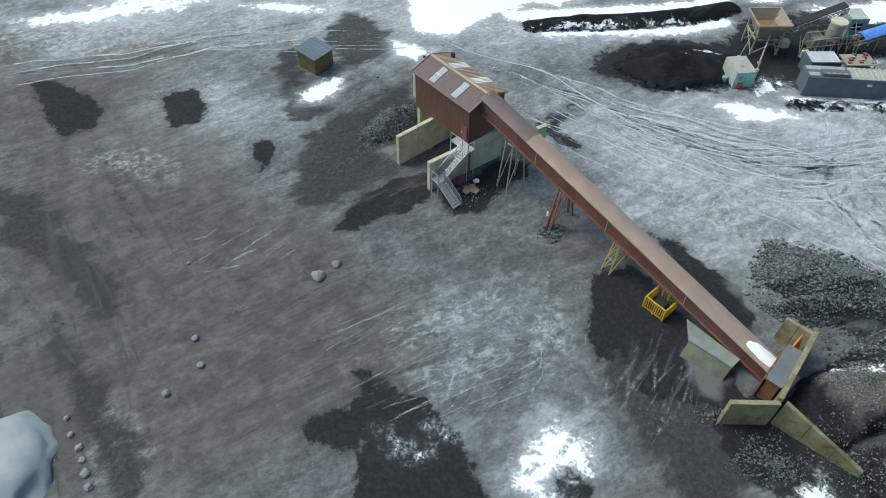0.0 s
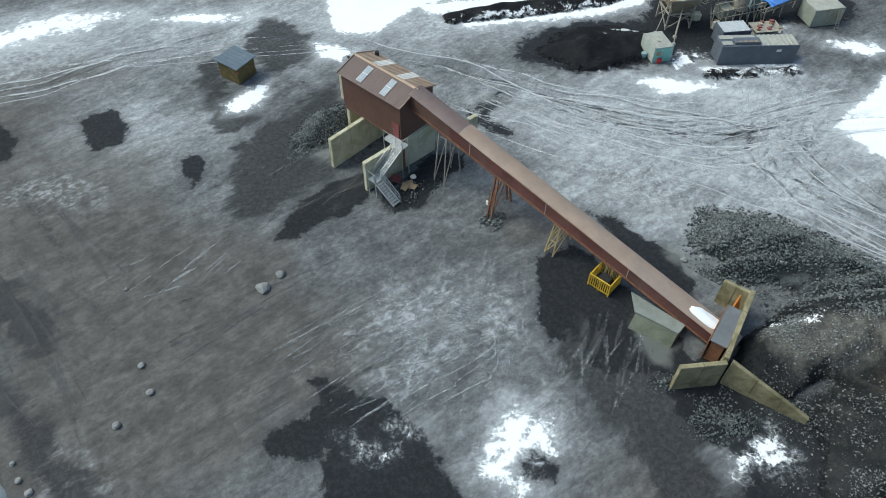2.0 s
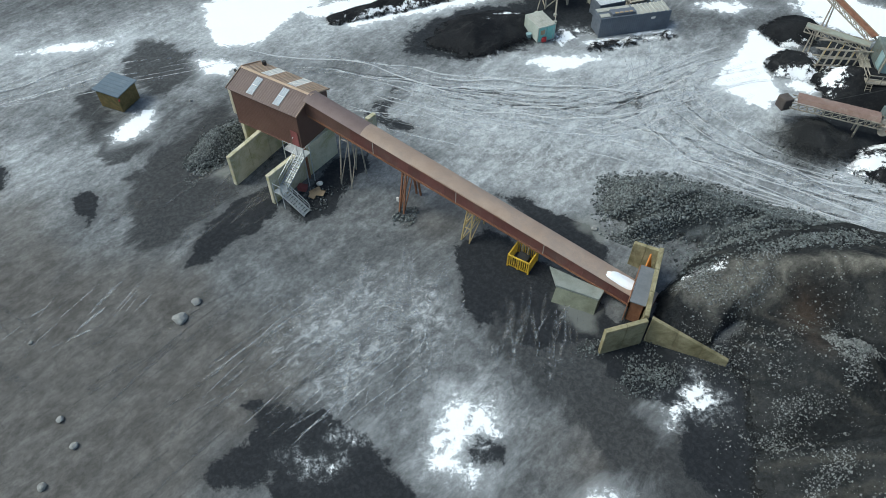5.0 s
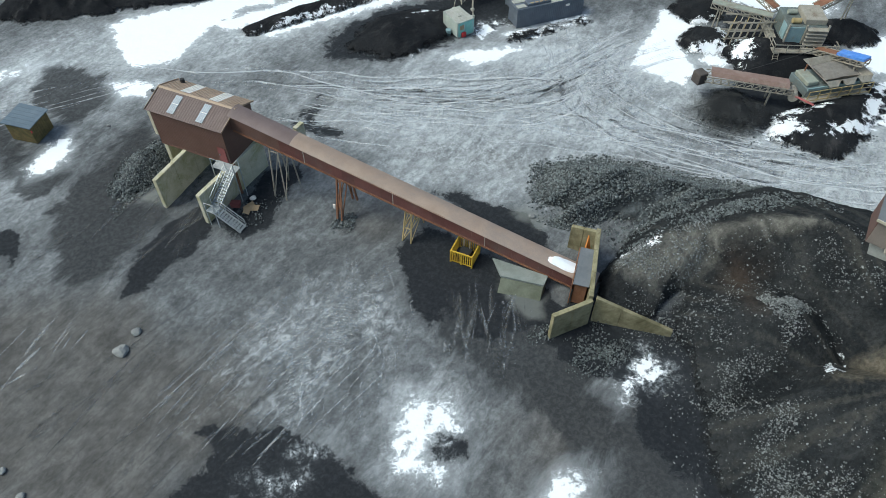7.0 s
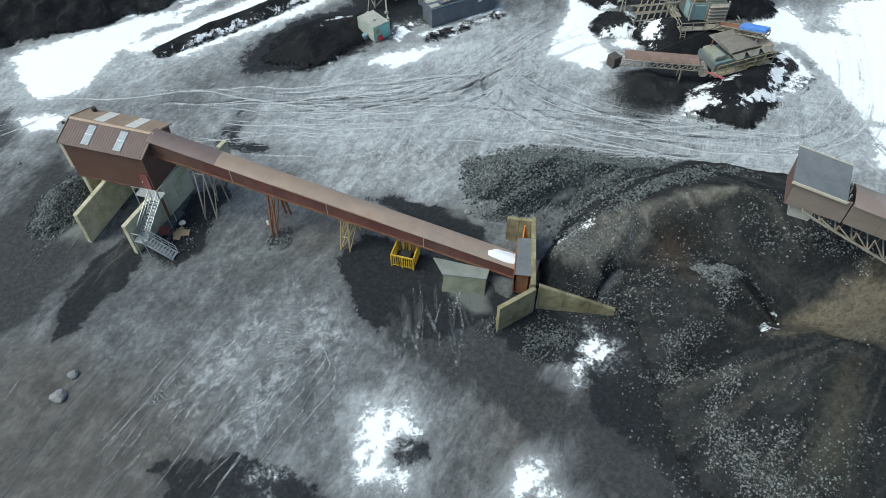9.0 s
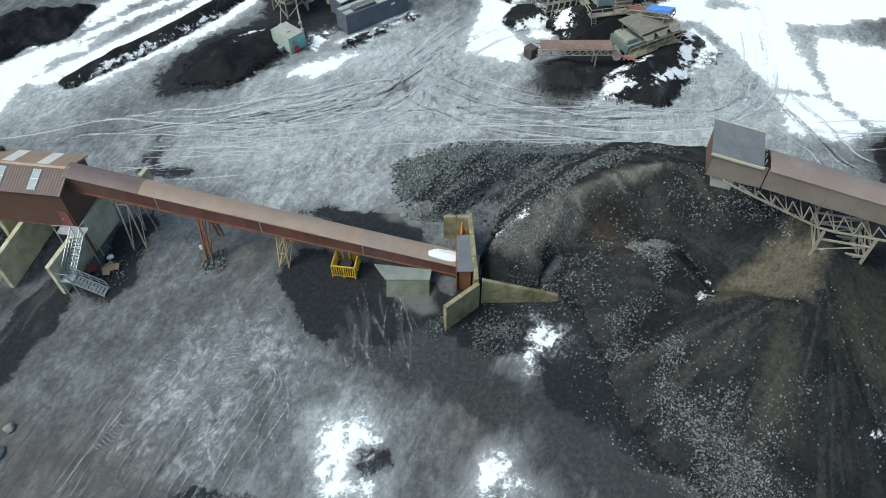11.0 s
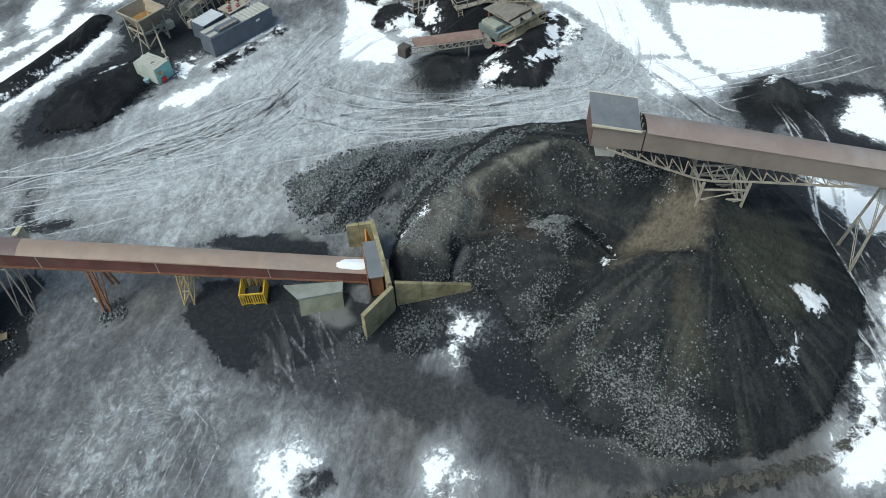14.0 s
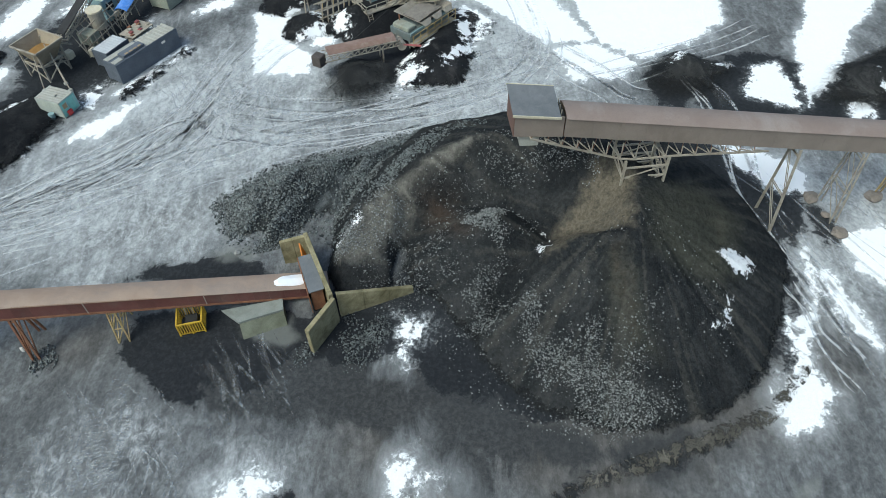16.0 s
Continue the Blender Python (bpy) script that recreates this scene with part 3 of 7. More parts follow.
COAL_PATCHES.append([(20.1, 46.2), (22.7, 44.9), (24.9, 41.6), (27.5, 39.1), (27.9, 36.3), (27.4, 34.3), (25.0, 36.5), (22.2, 40.9)])
COAL_PATCHES.append([(-10.9, 25.1), (-9.5, 25.9), (-7.2, 26.4), (-6.7, 28.1), (-7.2, 30.2), (-5.3, 29.6), (-2.7, 28.2), (-0.4, 26.6), (1.7, 24.6), (2.7, 22.7), (3.2, 20.8), (4.0, 19.5), (5.1, 17.1), (-6.9, 16.9), (-6.7, 20.1), (-5.9, 23.2), (-8.0, 22.7), (-9.9, 23.4)])
COAL_PATCHES.append([(21.1, 27.2), (22.7, 26.6), (26.5, 27.2), (32.5, 23.3), (31.2, 18.1), (26.3, 18.7), (23.7, 21.2), (21.8, 23.4)])
COAL_PATCHES.append([(9.7, 21.7), (11.4, 20.1), (11.1, 19.0), (9.2, 20.1)])
DARK_PATCHES = []
# broad darker stretch of ground beside the loading house
DARK_PATCHES.append([(-15.9, 53.5), (-15.5, 59.2), (-12.1, 63.0), (-7.7, 67.4), (-5.0, 68.6), (-3.9, 64.1), (-3.4, 61.3), (-5.2, 60.0), (-7.2, 59.0), (-8.6, 57.8), (-5.0, 55.6), (-5.9, 54.0), (-9.1, 51.6), (-13.1, 49.0), (-15.5, 50.5)])
DARK_PATCHES.append([(-21.0, 75.1), (-19.5, 76.3), (-17.7, 70.8), (-15.7, 66.6), (-14.0, 66.5), (-13.5, 63.9), (-15.6, 61.8), (-17.8, 64.0), (-20.4, 70.7)])
DARK_PATCHES.append([(-16.6, 81.1), (-13.2, 85.0), (-7.7, 81.2), (-6.6, 77.7), (-8.9, 73.8), (-12.8, 72.3), (-15.1, 77.1)])
DARK_PATCHES.append([(25.8, 26.5), (29.9, 21.4), (27.5, 12.4), (24.8, 7.6), (24.7, 2.0), (26.3, -1.0), (29.9, -4.7), (26.0, -3.3), (23.6, 0.3), (22.9, 5.3), (20.1, 7.8), (18.9, 12.9), (18.8, 14.9), (21.9, 13.1), (25.0, 12.7), (25.3, 16.5), (22.6, 21.5), (21.3, 25.2)])
DARK_PATCHES.append([(18.3, 13.8), (20.9, 12.0), (21.1, 8.7), (18.5, 7.9), (16.8, 10.3)])
DARK_PATCHES.append([(17.9, 25.9), (22.4, 26.7), (22.7, 23.1), (20.2, 22.3), (17.9, 23.7)])
DARK_PATCHES.append([(-45.2, 50.4), (-41.5, 49.7), (-33.8, 42.4), (-27.9, 37.2), (-29.1, 34.7), (-36.1, 40.2), (-42.3, 43.6)])
DARK_PATCHES.append([(-33.5, 34.6), (-26.7, 27.6), (-22.2, 21.5), (-21.8, 18.9), (-23.4, 18.8), (-26.1, 23.2), (-32.2, 30.1)])
SNOW_PATCHES = []
SNOW_PATCHES.append([(-17.3, 67.0), (-14.4, 70.5), (-12.5, 71.1), (-12.8, 68.3), (-14.7, 65.5), (-16.6, 64.9)])
SNOW_PATCHES.append([(-7.1, 78.7), (-3.7, 77.6), (-1.9, 75.7), (-4.0, 74.1), (-6.5, 75.6)])
SNOW_PATCHES.append([(-5.5, 91.6), (13.2, 92.4), (10.6, 88.0), (5.0, 83.9), (0.6, 79.3), (-4.3, 81.2)])
SNOW_PATCHES.append([(31.0, 66.8), (35.3, 67.1), (39.3, 65.5), (41.4, 64.3), (37.9, 63.6), (33.7, 63.8)])
SNOW_PATCHES.append([(51.2, 56.5), (62.3, 64.7), (65.5, 61.2), (58.5, 56.2), (57.8, 52.1), (54.8, 49.8), (52.2, 54.1)])
SNOW_PATCHES.append([(87.1, 29.1), (96.2, 10.8), (88.1, 8.0), (80.9, 10.7), (75.5, 14.7), (76.5, 20.9), (80.9, 25.3)])
SNOW_PATCHES.append([(72.5, 25.1), (76.1, 21.6), (74.8, 15.2), (71.1, 15.7), (67.9, 20.6)])
SNOW_PATCHES.append([(74.0, 2.7), (79.6, 3.1), (81.9, 0.7), (78.2, -2.0), (74.0, -3.6)])
SNOW_PATCHES.append([(101.3, 0.6), (105.8, -8.5), (92.4, -6.5), (81.8, -6.6), (75.5, -4.1), (84.3, -1.4)])
SNOW_PATCHES.append([(64.4, 3.2), (65.3, 0.1), (63.9, -5.9), (60.0, -7.3), (59.2, -4.1), (61.6, 0.4)])
SNOW_PATCHES.append([(56.3, -10.4), (60.0, -14.3), (51.5, -16.8), (52.1, -13.9)])
SNOW_PATCHES.append([(51.2, -9.2), (51.7, -10.5), (46.4, -15.5), (43.5, -17.6), (46.3, -12.8)])
SNOW_PATCHES.append([(45.4, -8.5), (43.6, -9.6), (39.7, -10.6), (38.1, -13.0), (35.3, -12.8), (33.0, -10.8), (34.3, -9.5), (37.0, -9.9), (35.5, -9.1), (39.5, -9.6)])
SNOW_PATCHES.append([(77.8, -8.3), (79.2, -10.5), (76.3, -10.7), (74.7, -8.7)])
BROKEN_PATCHES = []
BROKEN_PATCHES.append([(5.4, 22.8), (8.3, 25.6), (11.6, 24.0), (11.8, 21.6), (9.7, 21.4), (8.9, 20.6), (10.1, 18.8), (9.2, 17.8), (7.1, 19.4), (5.2, 21.0)])
BROKEN_PATCHES.append([(-4.7, 24.2), (-3.8, 24.7), (-2.4, 23.5), (-0.3, 22.9), (-0.7, 22.4), (-3.2, 22.6)])
BROKEN_PATCHES.append([(-1.0, 25.5), (-0.1, 25.7), (1.5, 24.6), (0.1, 24.7)])
BROKEN_PATCHES.append([(24.2, 20.2), (27.5, 21.5), (29.1, 22.4), (28.5, 20.9), (30.0, 18.7), (27.8, 17.7), (26.5, 18.9), (24.1, 18.4)])
BROKEN_PATCHES.append([(63.5, 39.4), (75.2, 39.9), (73.8, 35.5), (66.2, 33.0), (61.2, 35.2), (55.0, 37.9), (56.6, 40.1)])
BROKEN_PATCHES.append([(9.0, 25.6), (11.3, 24.2), (12.1, 21.7), (10.4, 20.4), (7.7, 24.5)])
BROKEN_PATCHES.append([(14.8, 13.9), (17.5, 12.1), (17.7, 10.3), (15.3, 10.9)])
BROKEN_PATCHES.append([(-58.6, 81.3), (-50.9, 84.4), (-45.7, 82.5), (-53.5, 79.5)])
DARK_PATCHES.append([(14.9, 35.8), (22.3, 27.8), (26.2, 12.2), (23.1, 9.9), (18.3, 13.7), (17.2, 20.4), (14.9, 26.2), (12.4, 30.2)])
SNOW_PATCHES.append([(80.4, 44.7), (88.9, 35.3), (80.3, 26.5), (76.7, 21.2), (73.1, 26.3), (76.8, 34.1)])
PUDDLES = []
PUDDLES.append([(25.8, 40.1), (28.1, 40.5), (29.0, 37.4), (27.8, 36.7)])
PUDDLES.append([(20.7, 33.4), (23.9, 30.3), (22.3, 28.0), (20.5, 28.9), (20.0, 31.3)])
PUDDLES.append([(26.8, 40.7), (29.3, 38.3), (28.7, 36.4), (26.1, 39.0)])
PUDDLES.append([(29.5, -11.4), (30.9, -12.8), (29.5, -13.4), (28.1, -12.1)])
PUDDLES.append([(-8.4, 59.4), (-5.9, 59.9), (-4.8, 56.8), (-5.3, 55.7)])


def ground_height(x, y):
    return 0.22 * fbm(x, y, 0.06, 4, 5) + 0.07 * fbm(x, y, 0.6, 3, 9) - 0.03


def ground_fields(x, y, z):
    wx = x + 3.4 * fbm(x, y, 0.16, 3, 91) + 1.2 * fbm(x, y, 0.7, 3, 93)
    wy = y + 3.4 * fbm(x, y, 0.16, 3, 95) + 1.2 * fbm(x, y, 0.7, 3, 97)
    vx, vy = wx * 0.5 + x * 0.5, wy * 0.5 + y * 0.5
    snow = np.maximum(np.maximum(ellipses(wx, wy, SNOW_SPOTS), patches(vx, vy, SNOW_PATCHES)), strokes(vx, vy, SNOW_LINES))
    broken = np.maximum(ellipses(wx, wy, BROKEN_SNOW), patches(vx, vy, BROKEN_PATCHES))
    return {
        "snow": np.maximum(snow, np.minimum(0.6 * broken - 0.35, 0.35)),
        "coal": np.maximum(np.maximum(ellipses(wx, wy, COAL_SPOTS), 1.7 * patches(vx, vy, COAL_PATCHES)), strokes(vx, vy, COAL_LINES)),
        "dark_ground": 1.3 * patches(vx, vy, DARK_PATCHES), "puddle": patches(vx, vy, PUDDLES),
        "mud": ellipses(x, y, MUD_SPOTS), "frost": ellipses(wx, wy, FROST_SPOTS), "ice": ellipses(x, y, ICE_SPOTS),
    }


def graded(lo, hi, step):
    """Even steps in the yard, then ever wider ones out to the horizon."""
    far = np.array([6, 20, 60, 150, 400, 1000, 2500.0])
    return np.concatenate([(lo - far)[::-1], np.arange(lo, hi, step), hi + far])


ground = sheet("ground", graded(-64, 106, 0.33), graded(-28, 108, 0.33), ground_height, ground_fields, M_GROUND)
tagged(ground, "frozen grey quarry floor with snow, ruts and coal dust", "ground", kind="structure")


# ---- wheel ruts, scrapes and grooves in the ice ----
def smooth_line(pts, n):
    """A soft curve through some points."""
    p = np.array([pts[0], *pts, pts[-1]], float)
    out = []
    for i in range(1, len(p) - 2):
        for t in np.linspace(0, 1, n, endpoint=False):
            a, b, c, d = p[i - 1], p[i], p[i + 1], p[i + 2]
            out.append(0.5 * (2 * b + (c - a) * t + (2 * a - 5 * b + 4 * c - d) * t * t + (3 * b - a - 3 * c + d) * t ** 3))
    out.append(p[-2])
    return np.array(out)


def ribbons(name, label, lines, material, lift=0.04):
    """Thin strips that follow the ground, three points across: (points, width, amount) each."""
    co, quads, across, amount = [], [], [], []
    base = 0
    for pts, width, amt in lines:
        d = np.gradient(pts, axis=0)
        d /= np.linalg.norm(d, axis=1)[:, None] + 1e-9
        nrm = np.stack([-d[:, 1], d[:, 0]], 1)
        k = len(pts)
        taper = np.clip(np.minimum(np.arange(k), np.arange(k)[::-1]) / 3, 0.15, 1)[:, None]
        for s in (-1, 0, 1):
            q = pts + nrm * s * width / 2 * taper
            z = ground_height(q[:, 0], q[:, 1]) + lift + (0.03 if s == 0 else 0)
            co.append(np.column_stack([q, z]))
            across.append(np.full(k, 1.0 if s == 0 else 0.0))
            amount.append(np.full(k, amt))
        for s in (0, 1):
            i = base + s * k + np.arange(k - 1)
            quads.append(np.stack([i, i + 1, i + k + 1, i + k], 1))
        base += 3 * k
    me = bpy.data.meshes.new(name)
    fill_mesh(me, np.concatenate(co), np.concatenate(quads))
    for key, values in (("across", across), ("amount", amount)):
        me.attributes.new(key, "FLOAT", "POINT").data.foreach_set("value", np.concatenate(values).astype(np.float32))
    me.materials.append(material)
    return tagged(new(name, me), label, "ruts", kind="stuff")


TYRE_ROUTES = []
TYRE_ROUTES.append([(7.2, 73.2), (14.3, 68.0), (21.7, 63.0), (30.1, 58.9), (38.3, 57.7), (47.8, 59.3), (57.2, 61.7)])
TYRE_ROUTES.append([(7.8, 74.6), (18.9, 64.3), (27.3, 58.2), (35.5, 54.4), (43.0, 55.0), (49.0, 55.3), (58.7, 55.9)])
TYRE_ROUTES.append([(41.9, 57.8), (41.8, 49.9), (45.3, 42.4), (51.5, 35.2), (58.5, 30.2), (66.5, 27.7)])
TYRE_ROUTES.append([(31.7, 51.8), (37.0, 52.1), (41.2, 53.0), (44.4, 55.1)])
TYRE_ROUTES.append([(-53.1, 68.5), (-43.9, 71.1), (-34.6, 74.5), (-27.0, 78.6), (-19.4, 81.1)])
TYRE_ROUTES.append([(-11.7, 85.3), (-0.9, 77.0), (7.5, 72.5), (15.3, 67.1), (21.6, 61.2), (28.1, 56.7), (32.7, 53.3)])
TYRE_ROUTES.append([(7.6, 73.1), (15.4, 68.2), (23.2, 63.2), (30.9, 60.5), (37.8, 58.4), (43.1, 55.8)])
TYRE_ROUTES.append([(79.6, 19.1), (76.7, 10.9), (70.9, 5.2), (59.0, -1.9), (49.1, -9.6), (42.8, -16.3)])
TYRE_ROUTES.append([(72.7, 27.0), (69.2, 18.2), (67.4, 12.1)])
TYRE_ROUTES.append([(40.0, -16.6), (43.8, -12.3), (48.7, -8.7), (56.6, -2.4)])
ROUTES = [(5, 2.6), (4, 2.4), (5, 3.4), (2, 0.6), (4, 2.6), (3, 1.6), (3, 1.8), (3, 1.6), (3, 1.6), (3, 2.0)]
ROUTES = [(n, w, pts) for (n, w), pts in zip(ROUTES, TYRE_ROUTES)]
ROUTES += [
    (4, 5.0, [(24, 56.5), (33, 51.2), (43, 43.8), (55, 33), (64, 26), (76, 28), (92, 42)]),
    (4, 1.6, [(47, 60), (48.5, 50), (54, 40), (62, 31)]),
    (3, 3.0, [(66, 22), (76, 14), (90, 4)]),
]
rut_rng = np.random.default_rng(12)
ridge, groove, scrape = [], [], []
for passes, spread, pts in ROUTES:
    line = smooth_line(pts, 26)
    d = np.gradient(line, axis=0)
    d /= np.linalg.norm(d, axis=1)[:, None] + 1e-9
    nrm = np.stack([-d[:, 1], d[:, 0]], 1)
    for k in range(passes):
        off = rut_rng.normal(0, spread * 0.45)
        sway = off + 1.3 * fbm(np.arange(len(line)) * 0.05, np.full(len(line), k * 7.0), 1.0, 2, 100 + k) * 2
        a = int(rut_rng.integers(0, len(line) // 3))
        b = int(rut_rng.integers(len(line) * 2 // 3, len(line)))
        for wheel in (-1.0, 1.0):
            q = line + nrm * (sway + wheel)[:, None]
            ridge.append((q[a:b] + nrm[a:b] * 0.34 * wheel, 0.22 + 0.26 * rut_rng.random(), rut_rng.random() * 0.8))
            if rut_rng.random() < 0.75:
                groove.append((q[a:b], 0.35 + 0.25 * rut_rng.random(), rut_rng.random() * 0.5))


def random_lines(n, cx, cy, rx, ry, deg, spread, lo, hi, width, into, amt=0.6):
    """Short, slightly bent lines in one rough direction over a stretch of ground."""
    for _ in range(n):
        r, t = rut_rng.random() ** 0.5, rut_rng.random() * 6.283
        x, y = cx + rx * r * math.cos(t), cy + ry * r * math.sin(t)
        a = radians(deg + rut_rng.normal(0, spread))
        ln = lo + (hi - lo) * rut_rng.random()
        s = np.linspace(-0.5, 0.5, 12)
        bend = rut_rng.normal(0, 0.06) * ln
        px, py = x + ln * s * math.cos(a) - bend * s * s * math.sin(a), y + ln * s * math.sin(a) + bend * s * s * math.cos(a)
        into.append((np.stack([px, py], 1), width * (0.4 + 1.6 * rut_rng.random() ** 2), amt * rut_rng.random()))


random_lines(200, 0, 33, 9, 7, 28, 4, 1, 6, 0.15, scrape, 0.5)
random_lines(70, 5, 30, 5, 5, 66, 8, 1, 4, 0.25, scrape, 0.4)
random_lines(50, 9, 36, 4, 6, 70, 10, 1, 4, 0.25, scrape, 0.4)
random_lines(40, 17, 29, 5, 4, 62, 10, 1.5, 5, 0.25, scrape, 0.3)
random_lines(60, 43, 54, 9, 6, 45, 25, 2, 8, 0.16, scrape)
random_lines(50, 46, 58, 5, 7, 62, 12, 3, 10, 0.13, ridge, 0.5)
random_lines(40, 42, 51, 9, 4, 25, 14, 3, 9, 0.13, ridge, 0.5)
random_lines(50, 54, 36, 9, 4, -38, 8, 4, 12, 0.22, ridge, 0.7)
random_lines(60, 20, 60, 14, 4, -38, 6, 4, 14, 0.2, ridge, 0.6)
random_lines(40, -20, 78, 20, 3, 8, 8, 4, 14, 0.25, ridge, 0.6)
random_lines(24, -20, 42, 7, 3, 45, 12, 1, 5, 0.35, scrape)
random_lines(40, 60, 30, 12, 6, -42, 10, 4, 12, 0.25, scrape)
random_lines(34, 56, -9, 7, 10, 58, 10, 4, 10, 0.3, scrape)
random_lines(36, -32, 38, 8, 14, -54, 6, 8, 20, 1.3, groove)
random_lines(40, -10, 34, 10, 10, 29, 7, 3, 10, 0.7, groove)
random_lines(26, 44, 53, 6, 5, 60, 40, 2, 6, 0.7, groove)
random_lines(30, -8, 56, 9, 9, 42, 10, 4, 12, 1.2, groove)
random_lines(24, 17, 29, 4, 4, 62, 14, 2, 6, 0.7, groove)


def treads(n, cx, cy, rx, ry, deg, spread, into):
    """Prints of tyre lugs: short bars side by side along a wheel's line."""
    for _ in range(n):
        r, t = rut_rng.random() ** 0.5, rut_rng.random() * 6.283
        x, y = cx + rx * r * math.cos(t), cy + ry * r * math.sin(t)
        a = radians(deg + rut_rng.normal(0, spread))
        c, s = math.cos(a), math.sin(a)
        amt = 0.1 + 0.5 * rut_rng.random()
        for k in range(int(rut_rng.integers(10, 26))):
            p = np.array((x + c * 0.34 * k, y + s * 0.34 * k))
            q = np.array((-s, c)) * 0.36
            e = np.array((c, s)) * 0.12
            into.append((np.stack([p - q + e, p - q * 0.4, p + q * 0.4, p + q + e]), 0.34, amt))


def tread_trail(line, off, into):
    """The two wheel prints of one machine along a route, lug by lug."""
    d = np.gradient(line, axis=0)
    d /= np.linalg.norm(d, axis=1)[:, None] + 1e-9
    run = np.concatenate([[0], np.cumsum(np.linalg.norm(np.diff(line, axis=0), axis=1))])
    for wheel in (-1.05, 1.05):
        for s in np.arange(0.5, run[-1], 0.42):
            p = np.array([np.interp(s, run, line[:, i]) for i in (0, 1)])
            e = np.array([np.interp(s, run, d[:, i]) for i in (0, 1)])
            n = np.array((-e[1], e[0]))
            p = p + n * (off + wheel)
            into.append((np.stack([p - n * 0.3 + e * 0.1, p - n * 0.12, p + n * 0.12, p + n * 0.3 + e * 0.1]), 0.3, 0.2 + 0.5 * rut_rng.random()))


for k, off in ((0, 0.6), (0, -2.2), (1, 1.4), (2, -0.8), (2, 2.4), (3, 0.0), (6, 0.3), (10, 1.0)):
    tread_trail(smooth_line(ROUTES[k][2], 20), off, scrape)
treads(22, 3, 32, 5, 4, 62, 10, scrape)
treads(26, 1, 34, 7, 5, 30, 8, scrape)
treads(16, 42, 52, 8, 5, 30, 40, scrape)
treads(14, 56, 32, 12, 5, -42, 8, scrape)
ribbons("wheel_ruts", "dark wheel grooves pressed into the frozen yard", groove, M_GROOVE, 0.03)
ribbons("wheel_ruts", "snow ridges thrown up beside the wheel ruts", ridge, M_RIDGE, 0.045)
ribbons("scrapes", "pale frost scraped into streaks across the yard", scrape, M_SCRAPE, 0.055)


# ---- heaps ----
def gullies(x, y):
    """Furrows that run down one flank of the gravel, uneven in width and fading to one side."""
    u, v = 0.17 * (x - 36) + 0.98 * (y - 35), 0.98 * (x - 36) - 0.17 * (y - 35)
    w = value_noise(u * 0.95 + 1.2 * fbm(x, y, 0.25, 2, 3), v * 0.12, 5) - 0.5
    return 2 * w * np.clip((5.0 - u) / 3.0, 0.15, 1)


def heap(name, label, category, crest, slope, lo, hi, material, step=0.3, rough=0.25, foot=0.75, furrow=0.0, snow=(), seed=1, toe=None):
    """Tipped material: a crest line of (x, y, height) with slopes that fall off it, uneven, sunk into the ground at its foot."""
    def height(x, y):
        h = np.full_like(x, -1.2)
        for (ax, ay, az), (bx, by, bz) in zip(crest[:-1], crest[1:]):
            vx, vy = bx - ax, by - ay
            f = np.clip(((x - ax) * vx + (y - ay) * vy) / (vx * vx + vy * vy), 0, 1)
            d = np.hypot(x - ax - f * vx, y - ay - f * vy)
            h = np.maximum(h, az + (bz - az) * f - slope * np.sqrt(d * d + 0.5) + slope * 0.7)
        if furrow:
            d, s = from_line(x, y, [(p[0], p[1]) for p in crest])
            h = h + furrow * gullies(x, y) * np.clip(d / 1.5, 0, 1) * np.clip(h, 0, 1)
        h = h + rough * 2 * fbm(x, y, 0.35, 4, seed) * np.clip(h + 0.9, 0.6, 1.6) + foot * fbm(x, y, 0.45, 4, seed + 3) * np.clip(1.3 - h, 0, 1) + 0.10 * fbm(x, y, 2.2, 2, seed + 7)
        if toe:
            h = np.minimum(h, 0.8 * inside(x + fbm(x, y, 0.5, 3, 8), y + fbm(x, y, 0.5, 3, 9), toe) + 0.05)
        return np.maximum(h, -0.6)

    def fields(x, y, z):
        return {"snow": ellipses(x, y, snow) if snow else np.full_like(x, -9.0), "depth": z - ground_height(x, y)}

    ob = sheet(name, np.arange(lo[0], hi[0], step), np.arange(lo[1], hi[1], step), height, fields, material)
    return tagged(ob, label, category, kind="stuff"), height


SAND_PATCHES = []
SAND_PATCHES.append([(46.9, 11.2), (45.9, 8.0), (40.5, 6.0), (40.8, 7.8), (39.6, 9.5), (37.9, 11.4), (41.3, 12.3), (44.2, 11.2)])
SAND_PATCHES.append([(32.5, 30.0), (38.8, 28.3), (44.0, 25.6), (46.4, 20.9), (44.6, 22.3), (40.7, 25.1), (38.3, 26.3), (32.6, 27.3)])
OLIVE_PATCHES = []
OLIVE_PATCHES.append([(44.1, 6.9), (52.9, 3.3), (51.2, -2.3), (45.6, -4.0), (41.0, -3.2), (39.4, 1.1), (38.9, 4.1)])
OLIVE_PATCHES.append([(39.3, 5.8), (38.9, 7.9), (34.8, 6.6), (31.3, 3.0), (32.9, -1.0), (36.7, 2.6)])
RUST_PATCHES = []
RUST_PATCHES.append([(39.7, 26.0), (42.6, 24.3), (41.8, 22.3), (37.3, 18.0), (36.3, 19.7), (37.5, 24.6)])
RUST_PATCHES.append([(39.3, 6.2), (38.7, 7.1), (35.2, 5.4), (32.4, 2.1), (33.5, 1.7)])
PILE_SNOW = []
PILE_SNOW.append([(39.3, 13.7), (40.3, 13.1), (38.6, 11.3), (37.3, 11.8)])
PILE_SNOW.append([(41.4, 14.3), (41.8, 13.3), (41.0, 12.6), (41.2, 13.6)])
